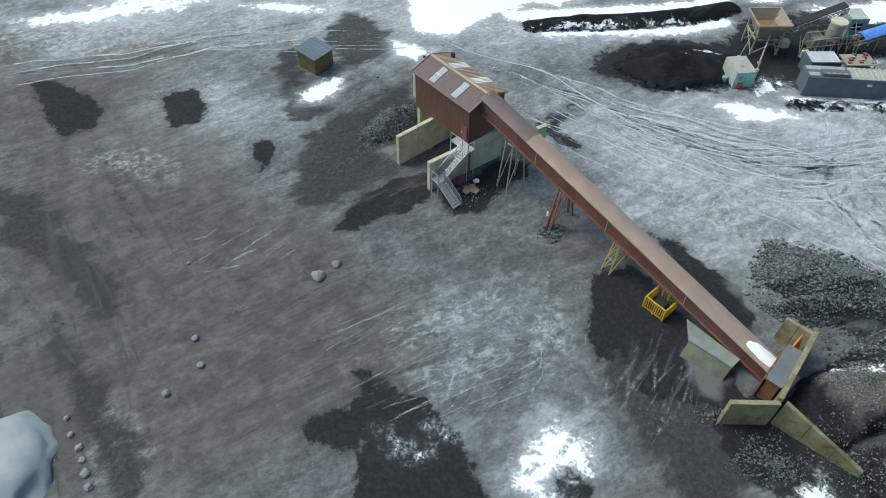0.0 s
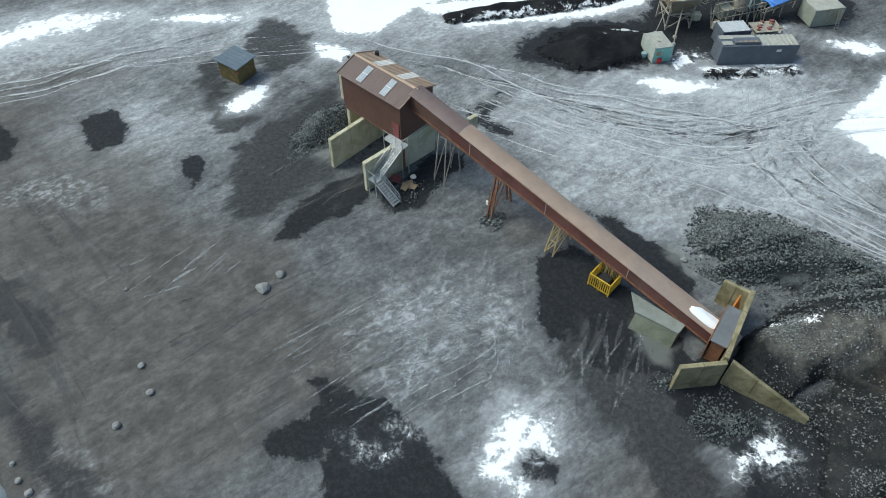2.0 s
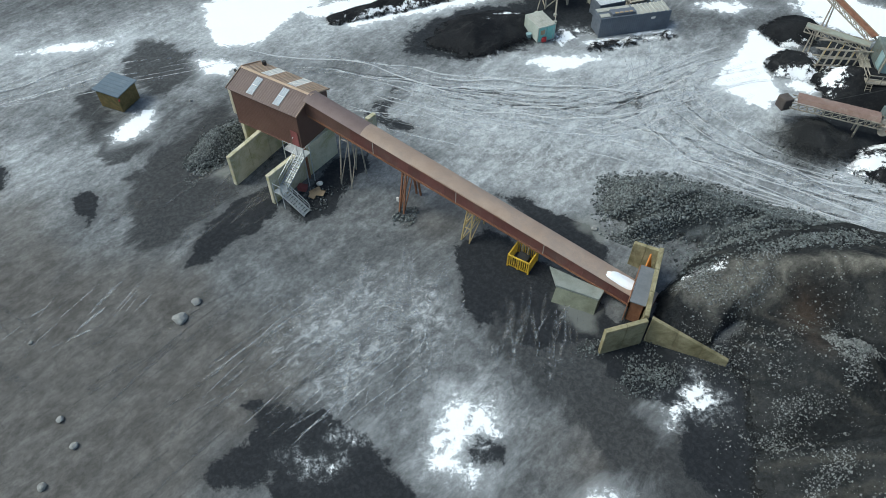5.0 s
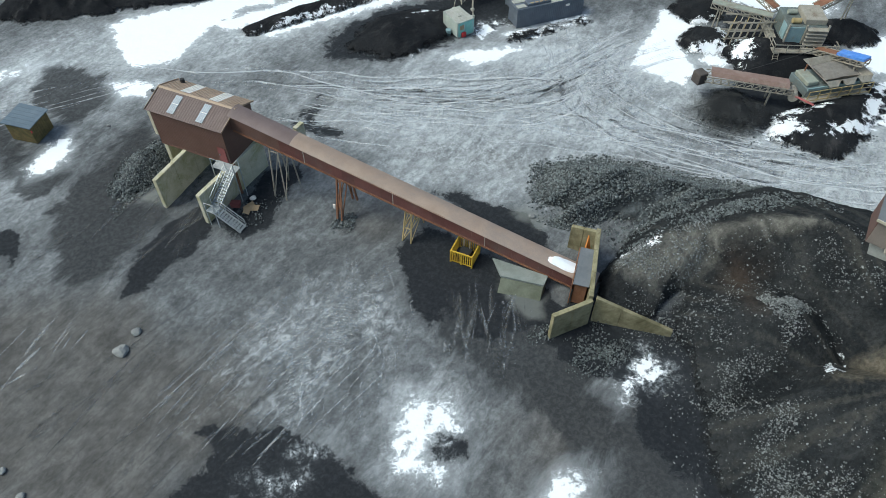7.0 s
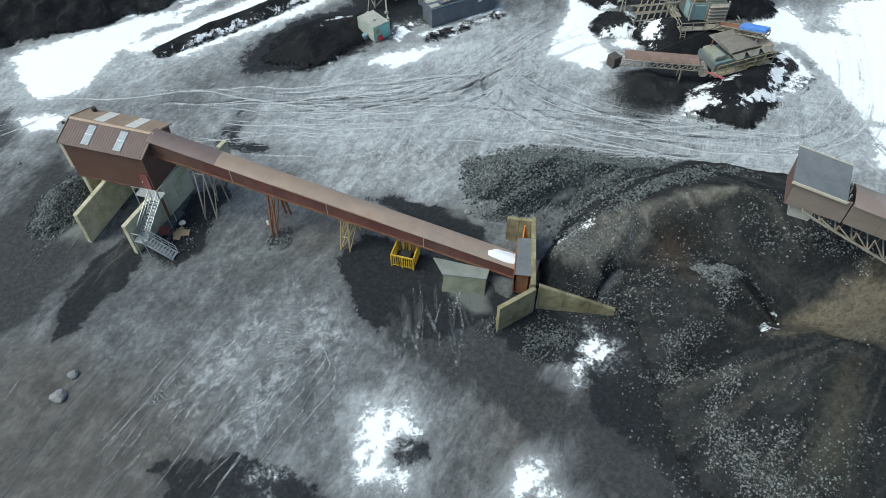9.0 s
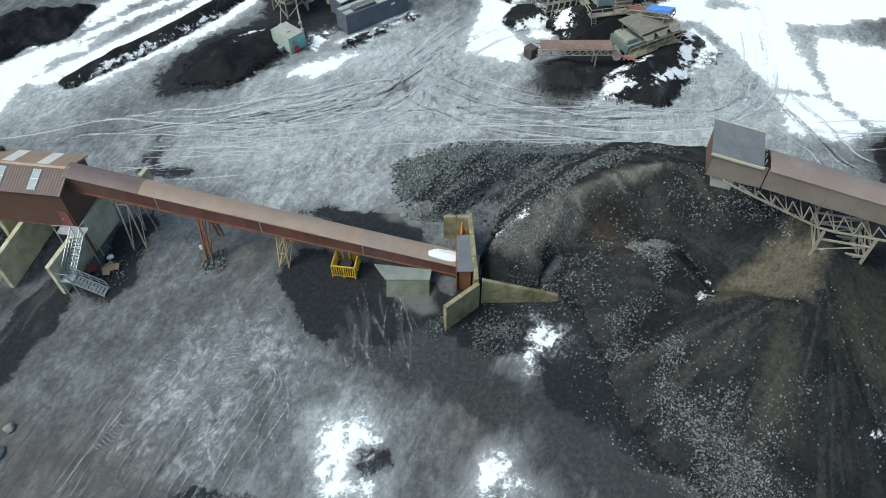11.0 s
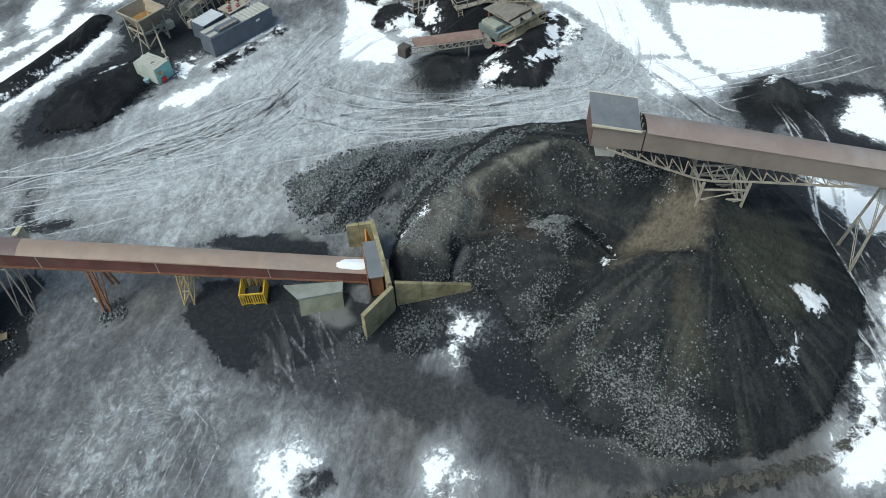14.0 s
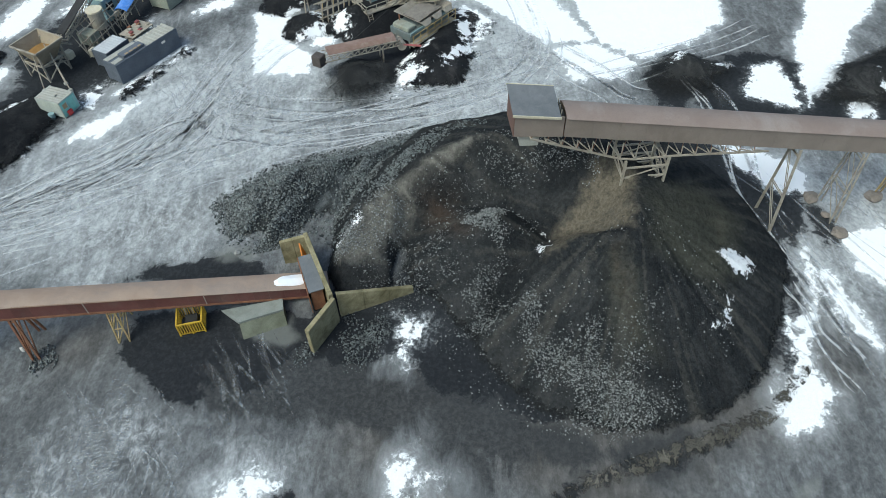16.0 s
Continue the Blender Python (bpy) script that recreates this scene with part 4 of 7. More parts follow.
PILE_SNOW.append([(44.2, -0.7), (46.4, -2.1), (46.8, -5.0), (43.6, -4.1), (43.6, -2.8)])
PILE_SNOW.append([(41.6, -2.8), (42.0, -3.6), (40.0, -4.1), (37.8, -3.3), (37.0, -1.9), (39.2, -3.2)])
PILE_SNOW.append([(32.1, 30.7), (34.1, 29.7), (36.7, 29.8), (34.7, 28.9), (31.8, 29.3)])
PILE_SNOW.append([(30.9, -2.8), (31.4, -3.3), (30.7, -3.5), (30.4, -3.2)])
STONE_RUNS = []
STONE_RUNS.append([(38.8, 19.4), (41.6, 18.4), (41.2, 15.8), (36.7, 14.2), (31.5, 12.9), (28.1, 13.2), (28.9, 15.7), (33.5, 17.1), (36.6, 17.6)])
STONE_RUNS.append([(32.8, 12.1), (33.4, 10.8), (31.1, 7.9), (33.2, 5.4), (32.6, 1.8), (31.3, -1.2), (29.2, -2.8), (26.5, -0.5), (27.0, 2.9), (25.7, 5.8), (27.4, 6.0), (30.4, 11.2)])
STONE_RUNS.append([(32.0, 30.0), (38.6, 28.2), (38.4, 25.4), (34.6, 25.2), (30.6, 26.7), (30.2, 29.7)])
STONE_RUNS.append([(43.6, 23.3), (45.5, 21.6), (47.1, 14.5), (46.4, 11.4), (45.3, 15.7), (43.2, 20.4)])
STONE_RUNS.append([(34.9, 21.3), (36.1, 18.5), (32.7, 16.4), (31.6, 18.4)])
STONE_RUNS.append([(30.1, 26.4), (37.5, 24.6), (35.6, 19.9), (29.8, 19.1), (27.7, 24.8)])
PILE_CREST = [(30.6, 28.6, 2.4), (34.6, 28.6, 3.6), (38.9, 27.8, 4.3), (42.5, 25.4, 6.0), (45.8, 22.4, 7.5), (47.6, 17.5, 8.5), (48.0, 11.7, 8.6),
              (45.9, 7.5, 8.8), (43.0, 6.2, 8.4), (39.8, 5.8, 8.0), (39.3, 9.0, 6.3), (38.1, 11.6, 4.5), (33.3, 12.4, 2.0)]
PILE_TOE = [(27.3, 18.8), (27.8, 13.1), (25.2, 7.6), (24.7, 2.0), (28.6, -3.3), (33.5, -6.4), (37.0, -8.7), (42.1, -9.2), (50.8, -7.1), (55.8, -2.6),
            (60.0, 3.5), (62.0, 12.0), (60.0, 22.0), (55.0, 29.0), (48.0, 33.0), (40.0, 34.0), (33.0, 32.0), (29.0, 29.4), (26.4, 24.6)]
HOLLOW = [p[:2] for p in PILE_CREST[2:]] + [(29.5, 14.5), (29.5, 22.0), (34.0, 26.0)]


def pile_height(x, y):
    """A ring of tipped material round a hollow that opens towards the yard; a fresh cone in it spills out through the gap."""
    wx, wy = x + 1.2 * fbm(x, y, 0.22, 3, 15), y + 1.2 * fbm(x, y, 0.22, 3, 25)
    steep = 0.60 + 0.62 * np.clip(inside(wx, wy, HOLLOW) / 1.2, 0, 1)
    h = np.full_like(x, -1.2)
    for (ax, ay, az), (bx, by, bz) in zip(PILE_CREST[:-1], PILE_CREST[1:]):
        vx, vy = bx - ax, by - ay
        f = np.clip(((wx - ax) * vx + (wy - ay) * vy) / (vx * vx + vy * vy), 0, 1)
        d = np.hypot(wx - ax - f * vx, wy - ay - f * vy)
        h = np.maximum(h, az + (bz - az) * f - steep * (np.sqrt(d * d + 0.25) - 0.5))
    h = np.minimum(h, 1.3 * inside(wx, wy, PILE_TOE) + 0.1)
    cone = 5.0 - 0.64 * np.hypot(wx - 38.8, wy - 17.9)
    sd, ss = from_line(wx, wy, [(38.8, 17.9), (34.0, 16.4), (30.0, 14.6)])
    h = np.maximum(h, np.maximum(cone, 4.6 - 0.44 * ss - 0.55 * np.sqrt(sd * sd + 0.3)))
    ang, rr = np.arctan2(y - 6.5, x - 43), np.hypot(x - 43, y - 6.5)
    runs = 0.65 * value_noise(ang * 9, rr * 0.06, 31) + 0.35 * value_noise(ang * 24, rr * 0.1, 37) - 0.5
    h = h + 0.6 * runs * np.clip(h / 3, 0, 1) * np.clip(rr / 8, 0, 1)
    h = h + 0.5 * fbm(x, y, 0.3, 4, 11) * np.clip(h + 0.8, 0.6, 1.2) + 0.6 * fbm(x, y, 0.4, 4, 17) * np.clip(1.2 - h, 0, 1) + 0.10 * fbm(x, y, 2.0, 2, 3)
    return np.maximum(h, -0.6)


def pile_fields(x, y, z):
    ang, rr = np.arctan2(y - 6.5, x - 43), np.hypot(x - 43, y - 6.5)
    runs = 0.55 * value_noise(ang * 22, rr * 0.10, 131) + 0.45 * value_noise(ang * 55, rr * 0.16, 133)
    wx, wy = x + 1.4 * fbm(x, y, 0.5, 3, 63), y + 1.4 * fbm(x, y, 0.5, 3, 65)
    return {
        "runs": runs, "depth": z - ground_height(x, y), "snow": patches(wx, wy, PILE_SNOW) - 0.3,
        "sand": patches(wx, wy, SAND_PATCHES[:1]) + 0.5, "pale": patches(wx, wy, SAND_PATCHES[1:] + STONE_RUNS[2:3]), "olive": patches(wx, wy, OLIVE_PATCHES), "rust": patches(wx, wy, RUST_PATCHES),
    }


pile = sheet("stockpile", np.arange(20, 64, 0.25), np.arange(-14, 36, 0.25), pile_height, pile_fields, M_PILE)
tagged(pile, "dark stockpile of fines with a dug-out hollow and stony runs", "stockpile", kind="stuff")

GRAVEL_CREST = [(33.4, 40.4, 2.6), (36.5, 39.4, 3.8), (41, 36.2, 3.9), (45.5, 33.2, 3.0), (50.5, 29.6, 2.4)]
GRAVEL_TOE = [(32.0, 44.3), (35.2, 43.6), (39.8, 41.3), (45.0, 35.9), (49.9, 32.3), (53.3, 29.9), (51.2, 25.0), (45.0, 27.6), (41.2, 29.3), (36.6, 30.6), (32.4, 30.8), (29.7, 31.3), (28.2, 32.6), (28.6, 37.6), (29.9, 41.4)]
gravel_heap, gravel_height = heap(
    "gravel_heap", "heap of grey crushed gravel with furrows down its flank", "gravel heap", GRAVEL_CREST, 0.52,
    (25, 27), (53, 49), M_GRAVELHEAP, 0.2, 0.3, 1.0, furrow=2.0, toe=GRAVEL_TOE, snow=[(32.2, 31.4, 1.2, 0.5, 40), (33.6, 32.6, 1.0, 0.3, 20)], seed=21)
heap("coal_heap", "low black coal heap dusted with snow beside the green container", "coal heap",
     [(22, 73.5, 0.5), (27, 73.5, 1.9), (31, 74.2, 1.6), (35, 75.5, 0.6)], 0.42, (14, 64), (42, 84), M_COALHEAP, snow=[(32.5, 76.2, 1.6, 0.3, 20), (28.5, 68.4, 1.6, 0.35, 0)], seed=41)
heap("spoil_bank", "long black bank with snow along both sides", "bank", [(11, 82.6, 0.6), (18, 83.6, 1.1), (26, 84.4, 1.1), (32, 85.6, 1.1), (38.5, 88.0, 0.9)], 0.75,
     (6, 78), (42, 92), M_COALHEAP, snow=[(30, 83.6, 2.4, 0.3, 5), (18, 82.4, 3, 0.2, 5)], seed=43, rough=0.15, foot=0.4)
heap("coal_bank", "rough bank of black lumps at the edge of the yard", "bank", [(-14, 101, 2.5), (0, 99.4, 3.0), (12, 97, 2.4), (18, 97, 0.8)], 0.55,
     (-26, 90), (26, 112), M_COALHEAP, rough=0.9, seed=47)
heap("fines_heap", "dark grey-brown fines below the stacker boom", "heap", [(53, 44.6, 1.1), (55.5, 43.4, 2.0), (57.5, 42.4, 1.3)], 0.42, (46, 36), (64, 51), M_BROWNHEAP, seed=51)
heap("fines_heap", "black fines patched with snow under the screening plant", "heap", [(59, 38, 0.8), (62.5, 37, 1.8), (68, 38, 1.4), (73, 39, 0.9)], 0.45, (53, 29), (82, 47), M_COALHEAP,
     snow=[(58.2, 38.6, 2.6, 1.5, -20), (61.5, 40.4, 3, 0.6, -10), (66, 35, 4, 0.7, -10), (70.6, 37, 2.0, 0.9, 30), (74.4, 39.5, 1.6, 0.8, 30), (76.4, 42.4, 1.6, 0.9, 30), (72.6, 35.6, 1.6, 0.6, 10)], seed=53)
heap("fines_heap", "black fines heap half covered by snow", "heap", [(60.5, 56.2, 0.9), (63, 56, 1.5)], 0.5, (55, 50), (69, 62), M_COALHEAP, snow=[(61.6, 53.6, 3.6, 1.1, -28), (65.6, 56.8, 2.2, 1.0, 40)], seed=57)
heap("fines_heap", "tall black fines heap with a snowy shoulder", "heap", [(66.4, 50.4, 2.6), (69, 49, 2.8)], 0.6, (58, 42), (77, 58), M_COALHEAP, snow=[(64.4, 51.8, 2.2, 1.0, 50)], seed=59)
heap("fines_heap", "black fines heap behind the screening plant", "heap", [(65, 62.4, 1.2), (68, 62.6, 1.4)], 0.5, (59, 56), (74, 69), M_COALHEAP, snow=[(64, 59.8, 2, 0.5, 0)], seed=61)
heap("fines_heap", "round black heap beside the far road", "heap", [(79, 50.8, 1.6), (80.5, 50, 1.6)], 0.55, (73, 44), (87, 57), M_COALHEAP, seed=63)
heap("fines_heap", "low dark brown heap in the snow", "heap", [(71.5, 11.2, 1.2), (74.5, 9, 2.0), (76.5, 6.4, 1.2)], 0.45, (64, 0), (83, 17), M_BROWNHEAP, snow=[(76.8, 11, 1.8, 0.5, 0), (78, 5.5, 2, 0.8, -40)], seed=67)
heap("fines_heap", "wide dark bank streaked with snow", "bank", [(77, -6, 0.8), (82, -10, 2.2), (92, -16, 2.2)], 0.45, (68, -26), (102, 4), M_BROWNHEAP, snow=[(74.6, -8.6, 1.8, 1.2, 0), (81, -3.4, 5, 1.0, -30), (87, -7.4, 6, 0.8, -30), (80, -12, 2, 0.6, 40), (90, -3, 4, 1.6, 0)], seed=69)
heap("earth_berm", "low earth berm along the foot of the stockpile", "berm", [(18.5, 4.6, 0.0), (23.6, 0.2, 0.12), (28.2, -4.2, 0.25), (34.5, -9.2, 0.15), (39.8, -10.6, 0.05)], 0.6,
     (14, -14), (44, 9), M_BERM, seed=71, rough=0.1, foot=0.12)


BANK_TOE = [(-7.4, 63.4), (-3.6, 65.4), (-2.4, 62.6), (-5.0, 59.2), (-8.2, 58.0), (-9.4, 59.6)]
bank, bank_height = heap("gravel_heap", "small bank of dark grey gravel against the bay wall", "gravel heap", [(-4.4, 63.6, 1.6), (-6.2, 61.0, 1.3), (-7.8, 59.2, 0.6)], 0.5,
                         (-12, 55), (0, 69), M_GRAVELHEAP, 0.25, 0.2, 0.5, toe=BANK_TOE, seed=91)


# ---- loose stones ----
OCTA = np.array([(1, 0, 0), (-1, 0, 0), (0, 1, 0), (0, -1, 0), (0, 0, 1), (0, 0, -1)], float)
OCTA_F = np.array([(0, 2, 4), (2, 1, 4), (1, 3, 4), (3, 0, 4), (2, 0, 5), (1, 2, 5), (3, 1, 5), (0, 3, 5)])


def stones(name, label, x, y, z, lo, hi, material, rng, category="stones"):
    """Thousands of small angular stones, lying on the surface below them."""
    n = len(x)
    size = lo + (hi - lo) * rng.random(n) ** 2.5
    shape = OCTA[None] * (0.6 + 0.8 * rng.random((n, 6, 1))) * (size[:, None, None] * (0.6 + 0.7 * rng.random((n, 1, 3))))
    a = rng.random(n) * 6.283
    b = rng.random(n) * 6.283
    ca, sa, cb, sb = np.cos(a), np.sin(a), np.cos(b), np.sin(b)
    o = np.zeros(n)
    rot = np.stack([np.stack([ca, -sa * cb, sa * sb], 1), np.stack([sa, ca * cb, -ca * sb], 1), np.stack([o, sb, cb], 1)], 1)
    co = np.einsum("nij,nkj->nki", rot, shape) + np.stack([x, y, z + size * 0.25], 1)[:, None]
    faces = (np.arange(n)[:, None, None] * 6 + OCTA_F[None]).reshape(-1, 3)
    me = bpy.data.meshes.new(name)
    fill_mesh(me, co.reshape(-1, 3), faces, smooth=False)
    me.materials.append(material)
    return tagged(new(name, me), label, category, kind="stuff")


def scatter(rng, n, items, clump=1.0):
    """Random places, thick in the middle of some ellipses and thin at their edges."""
    xs, ys = [], []
    total = sum(a * b * w for _, _, a, b, _, w in items)
    for cx, cy, a, b, deg, w in items:
        k = int(n * a * b * w / total)
        r, t = rng.random(k) ** 0.65 * 1.15, rng.random(k) * 6.283
        c, s = math.cos(radians(deg)), math.sin(radians(deg))
        px, py = a * r * np.cos(t), b * r * np.sin(t)
        xs.append(cx + px * c - py * s)
        ys.append(cy + px * s + py * c)
    x, y = np.concatenate(xs), np.concatenate(ys)
    keep = fbm(x, y, 0.45, 4, 77) * 2.4 * clump + 0.16 + 0.3 * (1 - clump) > rng.random(len(x)) * 0.6
    return x[keep], y[keep]


rng = np.random.default_rng(3)
gx, gy = scatter(rng, 105000, [(37, 38.4, 10, 5.4, -25, 1.0), (45, 34.6, 6, 2.4, -25, 0.8), (42, 28.5, 9, 3.0, -20, 0.3)], 0.25)
bare = (gullies(gx, gy) > rng.random(len(gx)) * 1.0 - 0.75) & (inside(gx, gy, GRAVEL_TOE) > rng.random(len(gx)) * 2.2 - 1.6)
gx, gy = gx[bare], gy[bare]
gz = np.maximum(gravel_height(gx, gy), np.maximum(pile_height(gx, gy), 0))
stones("gravel", "grey crushed stones lying on the gravel heap", gx, gy, gz, 0.05, 0.18, M_GRAVEL, rng)
def in_outline(rng, n, pts, fade=1.2):
    """Random places in an outline, thinner and clumped towards its edge."""
    q = np.array(pts)
    x, y = (rng.uniform(q[:, i].min() - 1, q[:, i].max() + 1, n) for i in (0, 1))
    d = inside(x, y, pts) + 5.5 * fbm(x, y, 0.55, 4, 77) - 0.35
    keep = d / fade > rng.random(n) * 1.4 - 0.3
    return x[keep], y[keep]


spots = [in_outline(rng, n, pts, fade) for n, pts, fade in zip((13000, 28000, 16000, 12000, 1600, 5000), STONE_RUNS, (1.4, 2.0, 1.6, 2.0, 1.6, 4.0))]
spots.append(in_outline(rng, 9000, [(40.4, 19.4), (38.6, 19.2), (37.6, 18.0), (38.2, 16.4), (40.0, 16.2)], 0.7))
spots.append(scatter(rng, 7000, [(34, 22.5, 6, 5, 10, 0.5), (30, 8, 5, 9, 0, 0.35), (42, 22, 5, 3, -30, 0.4), (36, 2, 7, 6, 0, 0.25)], 0.6))
px_, py_ = (np.concatenate([p[i] for p in spots]) for i in (0, 1))
pz = np.maximum(pile_height(px_, py_), 0)
stones("gravel", "pale stones run down the stockpile slopes", px_, py_, pz, 0.03, 0.11, M_PALEGRAVEL, rng)
bx_, by_ = rng.uniform(-10, -2, 9000), rng.uniform(57, 66, 9000)
near = inside(bx_, by_, BANK_TOE) > rng.random(9000) * 1.2 - 0.9
bx_, by_ = bx_[near], by_[near]
stones("gravel", "dark grey stones lying on the small bank", bx_, by_, np.maximum(bank_height(bx_, by_), 0), 0.05, 0.16, M_GRAVEL, rng)
cx_, cy_ = scatter(rng, 9000, [(25.5, 22.6, 3.6, 2.8, 0, 1.0), (21.4, 26.4, 1.2, 0.9, 0, 0.8), (10.4, 45.6, 1.5, 1.0, 40, 1.5), (4.2, 51.6, 3, 1.6, 40, 0.5), (-9.6, 56.6, 0.7, 3.0, -35, 0.8), (64, 37, 9, 3.5, -10, 0.3), (55, 43, 4, 3, 0, 0.2), (29, 73, 7, 3, 0, 0.2)])
stones("rubble", "scattered dark rubble on the yard", cx_, cy_, np.zeros_like(cx_) + np.maximum(pile_height(cx_, cy_), 0), 0.04, 0.15, M_GRAVEL, rng)


# ---- loading house on concrete bay walls, with its inclined gallery ----
BAY = pose(2.3, 54.2, 0, 0, 0, -48.36)   # x down the gallery, y away across it


def concrete_wall(name, label, pts, height, thick, material, end_height=None):
    """An upright slab from one plan point to another, its top level or sloping, cast in bays with shallow joints."""
    (ax, ay), (bx, by) = pts
    d = Vector((bx - ax, by - ay, 0))
    n = max(2, round(d.length / 2.4))
    ob = thing(name, label, "retaining wall", Matrix.Translation((ax, ay, 0)) @ Matrix.Rotation(math.atan2(d.y, d.x), 4, "Z"))
    end_height = height if end_height is None else end_height
    for i in range(n):
        x0, x1 = d.length * i / n, d.length * (i + 1) / n - 0.025
        h0, h1 = (height + (end_height - height) * x / d.length for x in (x0, x1))
        bm = prism(B(), [(x0, 0, -0.3), (x1, 0, -0.3), (x1, 0, h1), (x0, 0, h0)], (0, thick, 0))
        bmesh.ops.bevel(bm, geom=bm.edges[:], offset=0.03, segments=1, affect="EDGES")
        part("panel", bm, material, ob)
    return ob


def at_bay(x, y):
    p = BAY @ Vector((x, y, 0))
    return (p.x, p.y)


concrete_wall("bay_wall", "mossy cream concrete bay wall under the loading house", (at_bay(-5.3, -4.8), at_bay(-5.3, 6.0)), 3.7, 0.45, M_CONCRETE)
wall_b = concrete_wall("bay_wall", "mossy cream concrete bay wall beside the steel stairs", (at_bay(-0.25, -4.85), at_bay(0.5, 4.6)), 3.7, 0.45, M_CONCRETE)
concrete_wall("bay_wall", "concrete bay wall at the closed end of the loading house", (at_bay(-8.0, 0.25), at_bay(-8.0, 6.0)), 3.7, 0.45, M_CONCRETE)
concrete_wall("wall_stub", "short cream concrete wall stub behind the gallery", (at_bay(2.6, 7.6), at_bay(2.8, 8.8)), 3.3, 0.5, M_CONCRETE)

sign = thing("sign", "small pale blue notice fixed to the concrete wall", "sign", BAY @ pose(-0.42, -4.1, 2.9))
part("board", box(B(), (-0.05, 0, 0), (-0.01, 1.3, 0.55), 0.01), M_SIGN, sign)
for i in range(3):
    part("bar", box(B(), (-0.07, 0.15 + i * 0.38, 0.14), (-0.052, 0.42 + i * 0.38, 0.4)), M_PALE, sign)

house = thing("loading_house", "red-brown clad loading house with roof lights above concrete bays", "building", BAY)
HX0, HX1, HY, HB, HE, HR = -8.35, 0.0, 4.7, 3.7, 8.0, 8.85
bm = B()
box(bm, (HX0 + 0.06, 0.06, HB + 0.02), (HX1 - 0.06, HY - 0.06, HB + 0.2))
part("floor_slab", bm, M_CONCRETE, house)
for k, (z0, z1) in enumerate(((HB, 5.9), (5.9, HE))):
    n = 6
    for i in range(n):
        x0, x1 = HX0 + (HX1 - HX0) * i / n, HX0 + (HX1 - HX0) * (i + 1) / n
        bm = corrugated(B(), (x0, 0.05 - 0.03 * k, z0), (1, 0, 0), (0, 0, 1), (0, -1, 0), x1 - x0 - 0.012, z1 - z0, 0.2, 0.006)
        part("wall_sheet", bm, M_WALL, house)
bm = corrugated(B(), (HX1, HY, HB), (-1, 0, 0), (0, 0, 1), (0, 1, 0), HX1 - HX0, HE - HB, 0.2, 0.025)
part("wall_sheet", bm, M_WALL, house)
for x, name in ((HX0, "gable_wall"), (HX1 - 0.06, "gable_wall")):
    part(name, prism(B(), [(x, 0.02, HB), (x, HY - 0.02, HB), (x, HY - 0.02, HE), (x, HY / 2, HR - 0.05), (x, 0.02, HE)], (0.06, 0, 0)), M_WALL, house)
part("corner_trim", box(B(), (HX1 - 0.04, -0.05, HB - 0.05), (HX1 + 0.04, 0.03, HE)), M_WALL, house)
part("base_trim", box(B(), (HX0, -0.045, HB - 0.08), (HX1, 0.05, HB + 0.02)), M_WALL, house)
half = HY / 2 + 0.28
rise = HR - HE
sl = math.hypot(half, rise * half / (HY / 2))
# front slope in dark brown sheet, back slope in a much paler tan
for side in (0, 1):
    out = Vector((0, -rise / (HY / 2), 1)).normalized() if side == 0 else Vector((0, rise / (HY / 2), 1)).normalized()
    y0 = -0.28 if side == 0 else HY + 0.28
    up = Vector((0, 1, rise / (HY / 2))) if side == 0 else Vector((0, -1, rise / (HY / 2)))
    z0 = HE - 0.28 * rise / (HY / 2)
    n = 8
    wide = (HX1 - HX0 + 0.5) / n
    for i in range(n):
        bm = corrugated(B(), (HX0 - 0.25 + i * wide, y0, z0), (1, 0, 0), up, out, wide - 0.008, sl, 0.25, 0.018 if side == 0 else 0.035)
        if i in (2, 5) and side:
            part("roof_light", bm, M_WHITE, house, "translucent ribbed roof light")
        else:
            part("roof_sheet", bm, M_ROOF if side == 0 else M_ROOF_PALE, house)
    if side == 0:
        for i in (2, 5):
            c = Vector((HX0 - 0.1 + i * wide, y0, z0)) + up.normalized() * sl * 0.14 + out * 0.05
            pane = part("roof_light", corrugated(B(), c, (1, 0, 0), up, out, 0.78, sl * 0.72, 0.2, 0.015), M_SKYLIGHT, house, "grey ribbed roof light")
            c = c + up.normalized() * sl * 0.38 + out * 0.04
            part("lap_strip", bar(B(), c, c + Vector((0.78, 0, 0)), 0.05, 0.03), M_WHITE, pane)
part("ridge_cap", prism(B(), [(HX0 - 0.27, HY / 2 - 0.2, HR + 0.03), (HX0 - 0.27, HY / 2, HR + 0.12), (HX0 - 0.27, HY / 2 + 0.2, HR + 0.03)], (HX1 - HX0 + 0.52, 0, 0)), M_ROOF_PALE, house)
for x in (HX0 - 0.27, HX1 + 0.24):
    for s in (0, 1):
        a = Vector((x, -0.3 if s == 0 else HY + 0.3, HE - 0.05))
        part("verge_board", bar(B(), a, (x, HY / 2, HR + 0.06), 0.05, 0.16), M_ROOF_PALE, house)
part("gable_board", box(B(), (HX0 - 0.4, 0.0, 4.6), (HX0 - 0.03, 0.28, 7.6), 0.02), M_CREAM, house, "cream board at the corner")
part("exhaust_pipe", tube(B(), (HX0 - 0.9, 1.9, 8.45), (HX0 + 0.1, 1.9, 8.45), 0.14, 10), M_RUBBER, house)
part("roof_hood", tube(B(), (HX0 + 0.7, HY - 0.2, HE), (HX0 + 0.7, HY - 0.2, HE + 0.55), 0.22, 10), M_RUBBER, house)
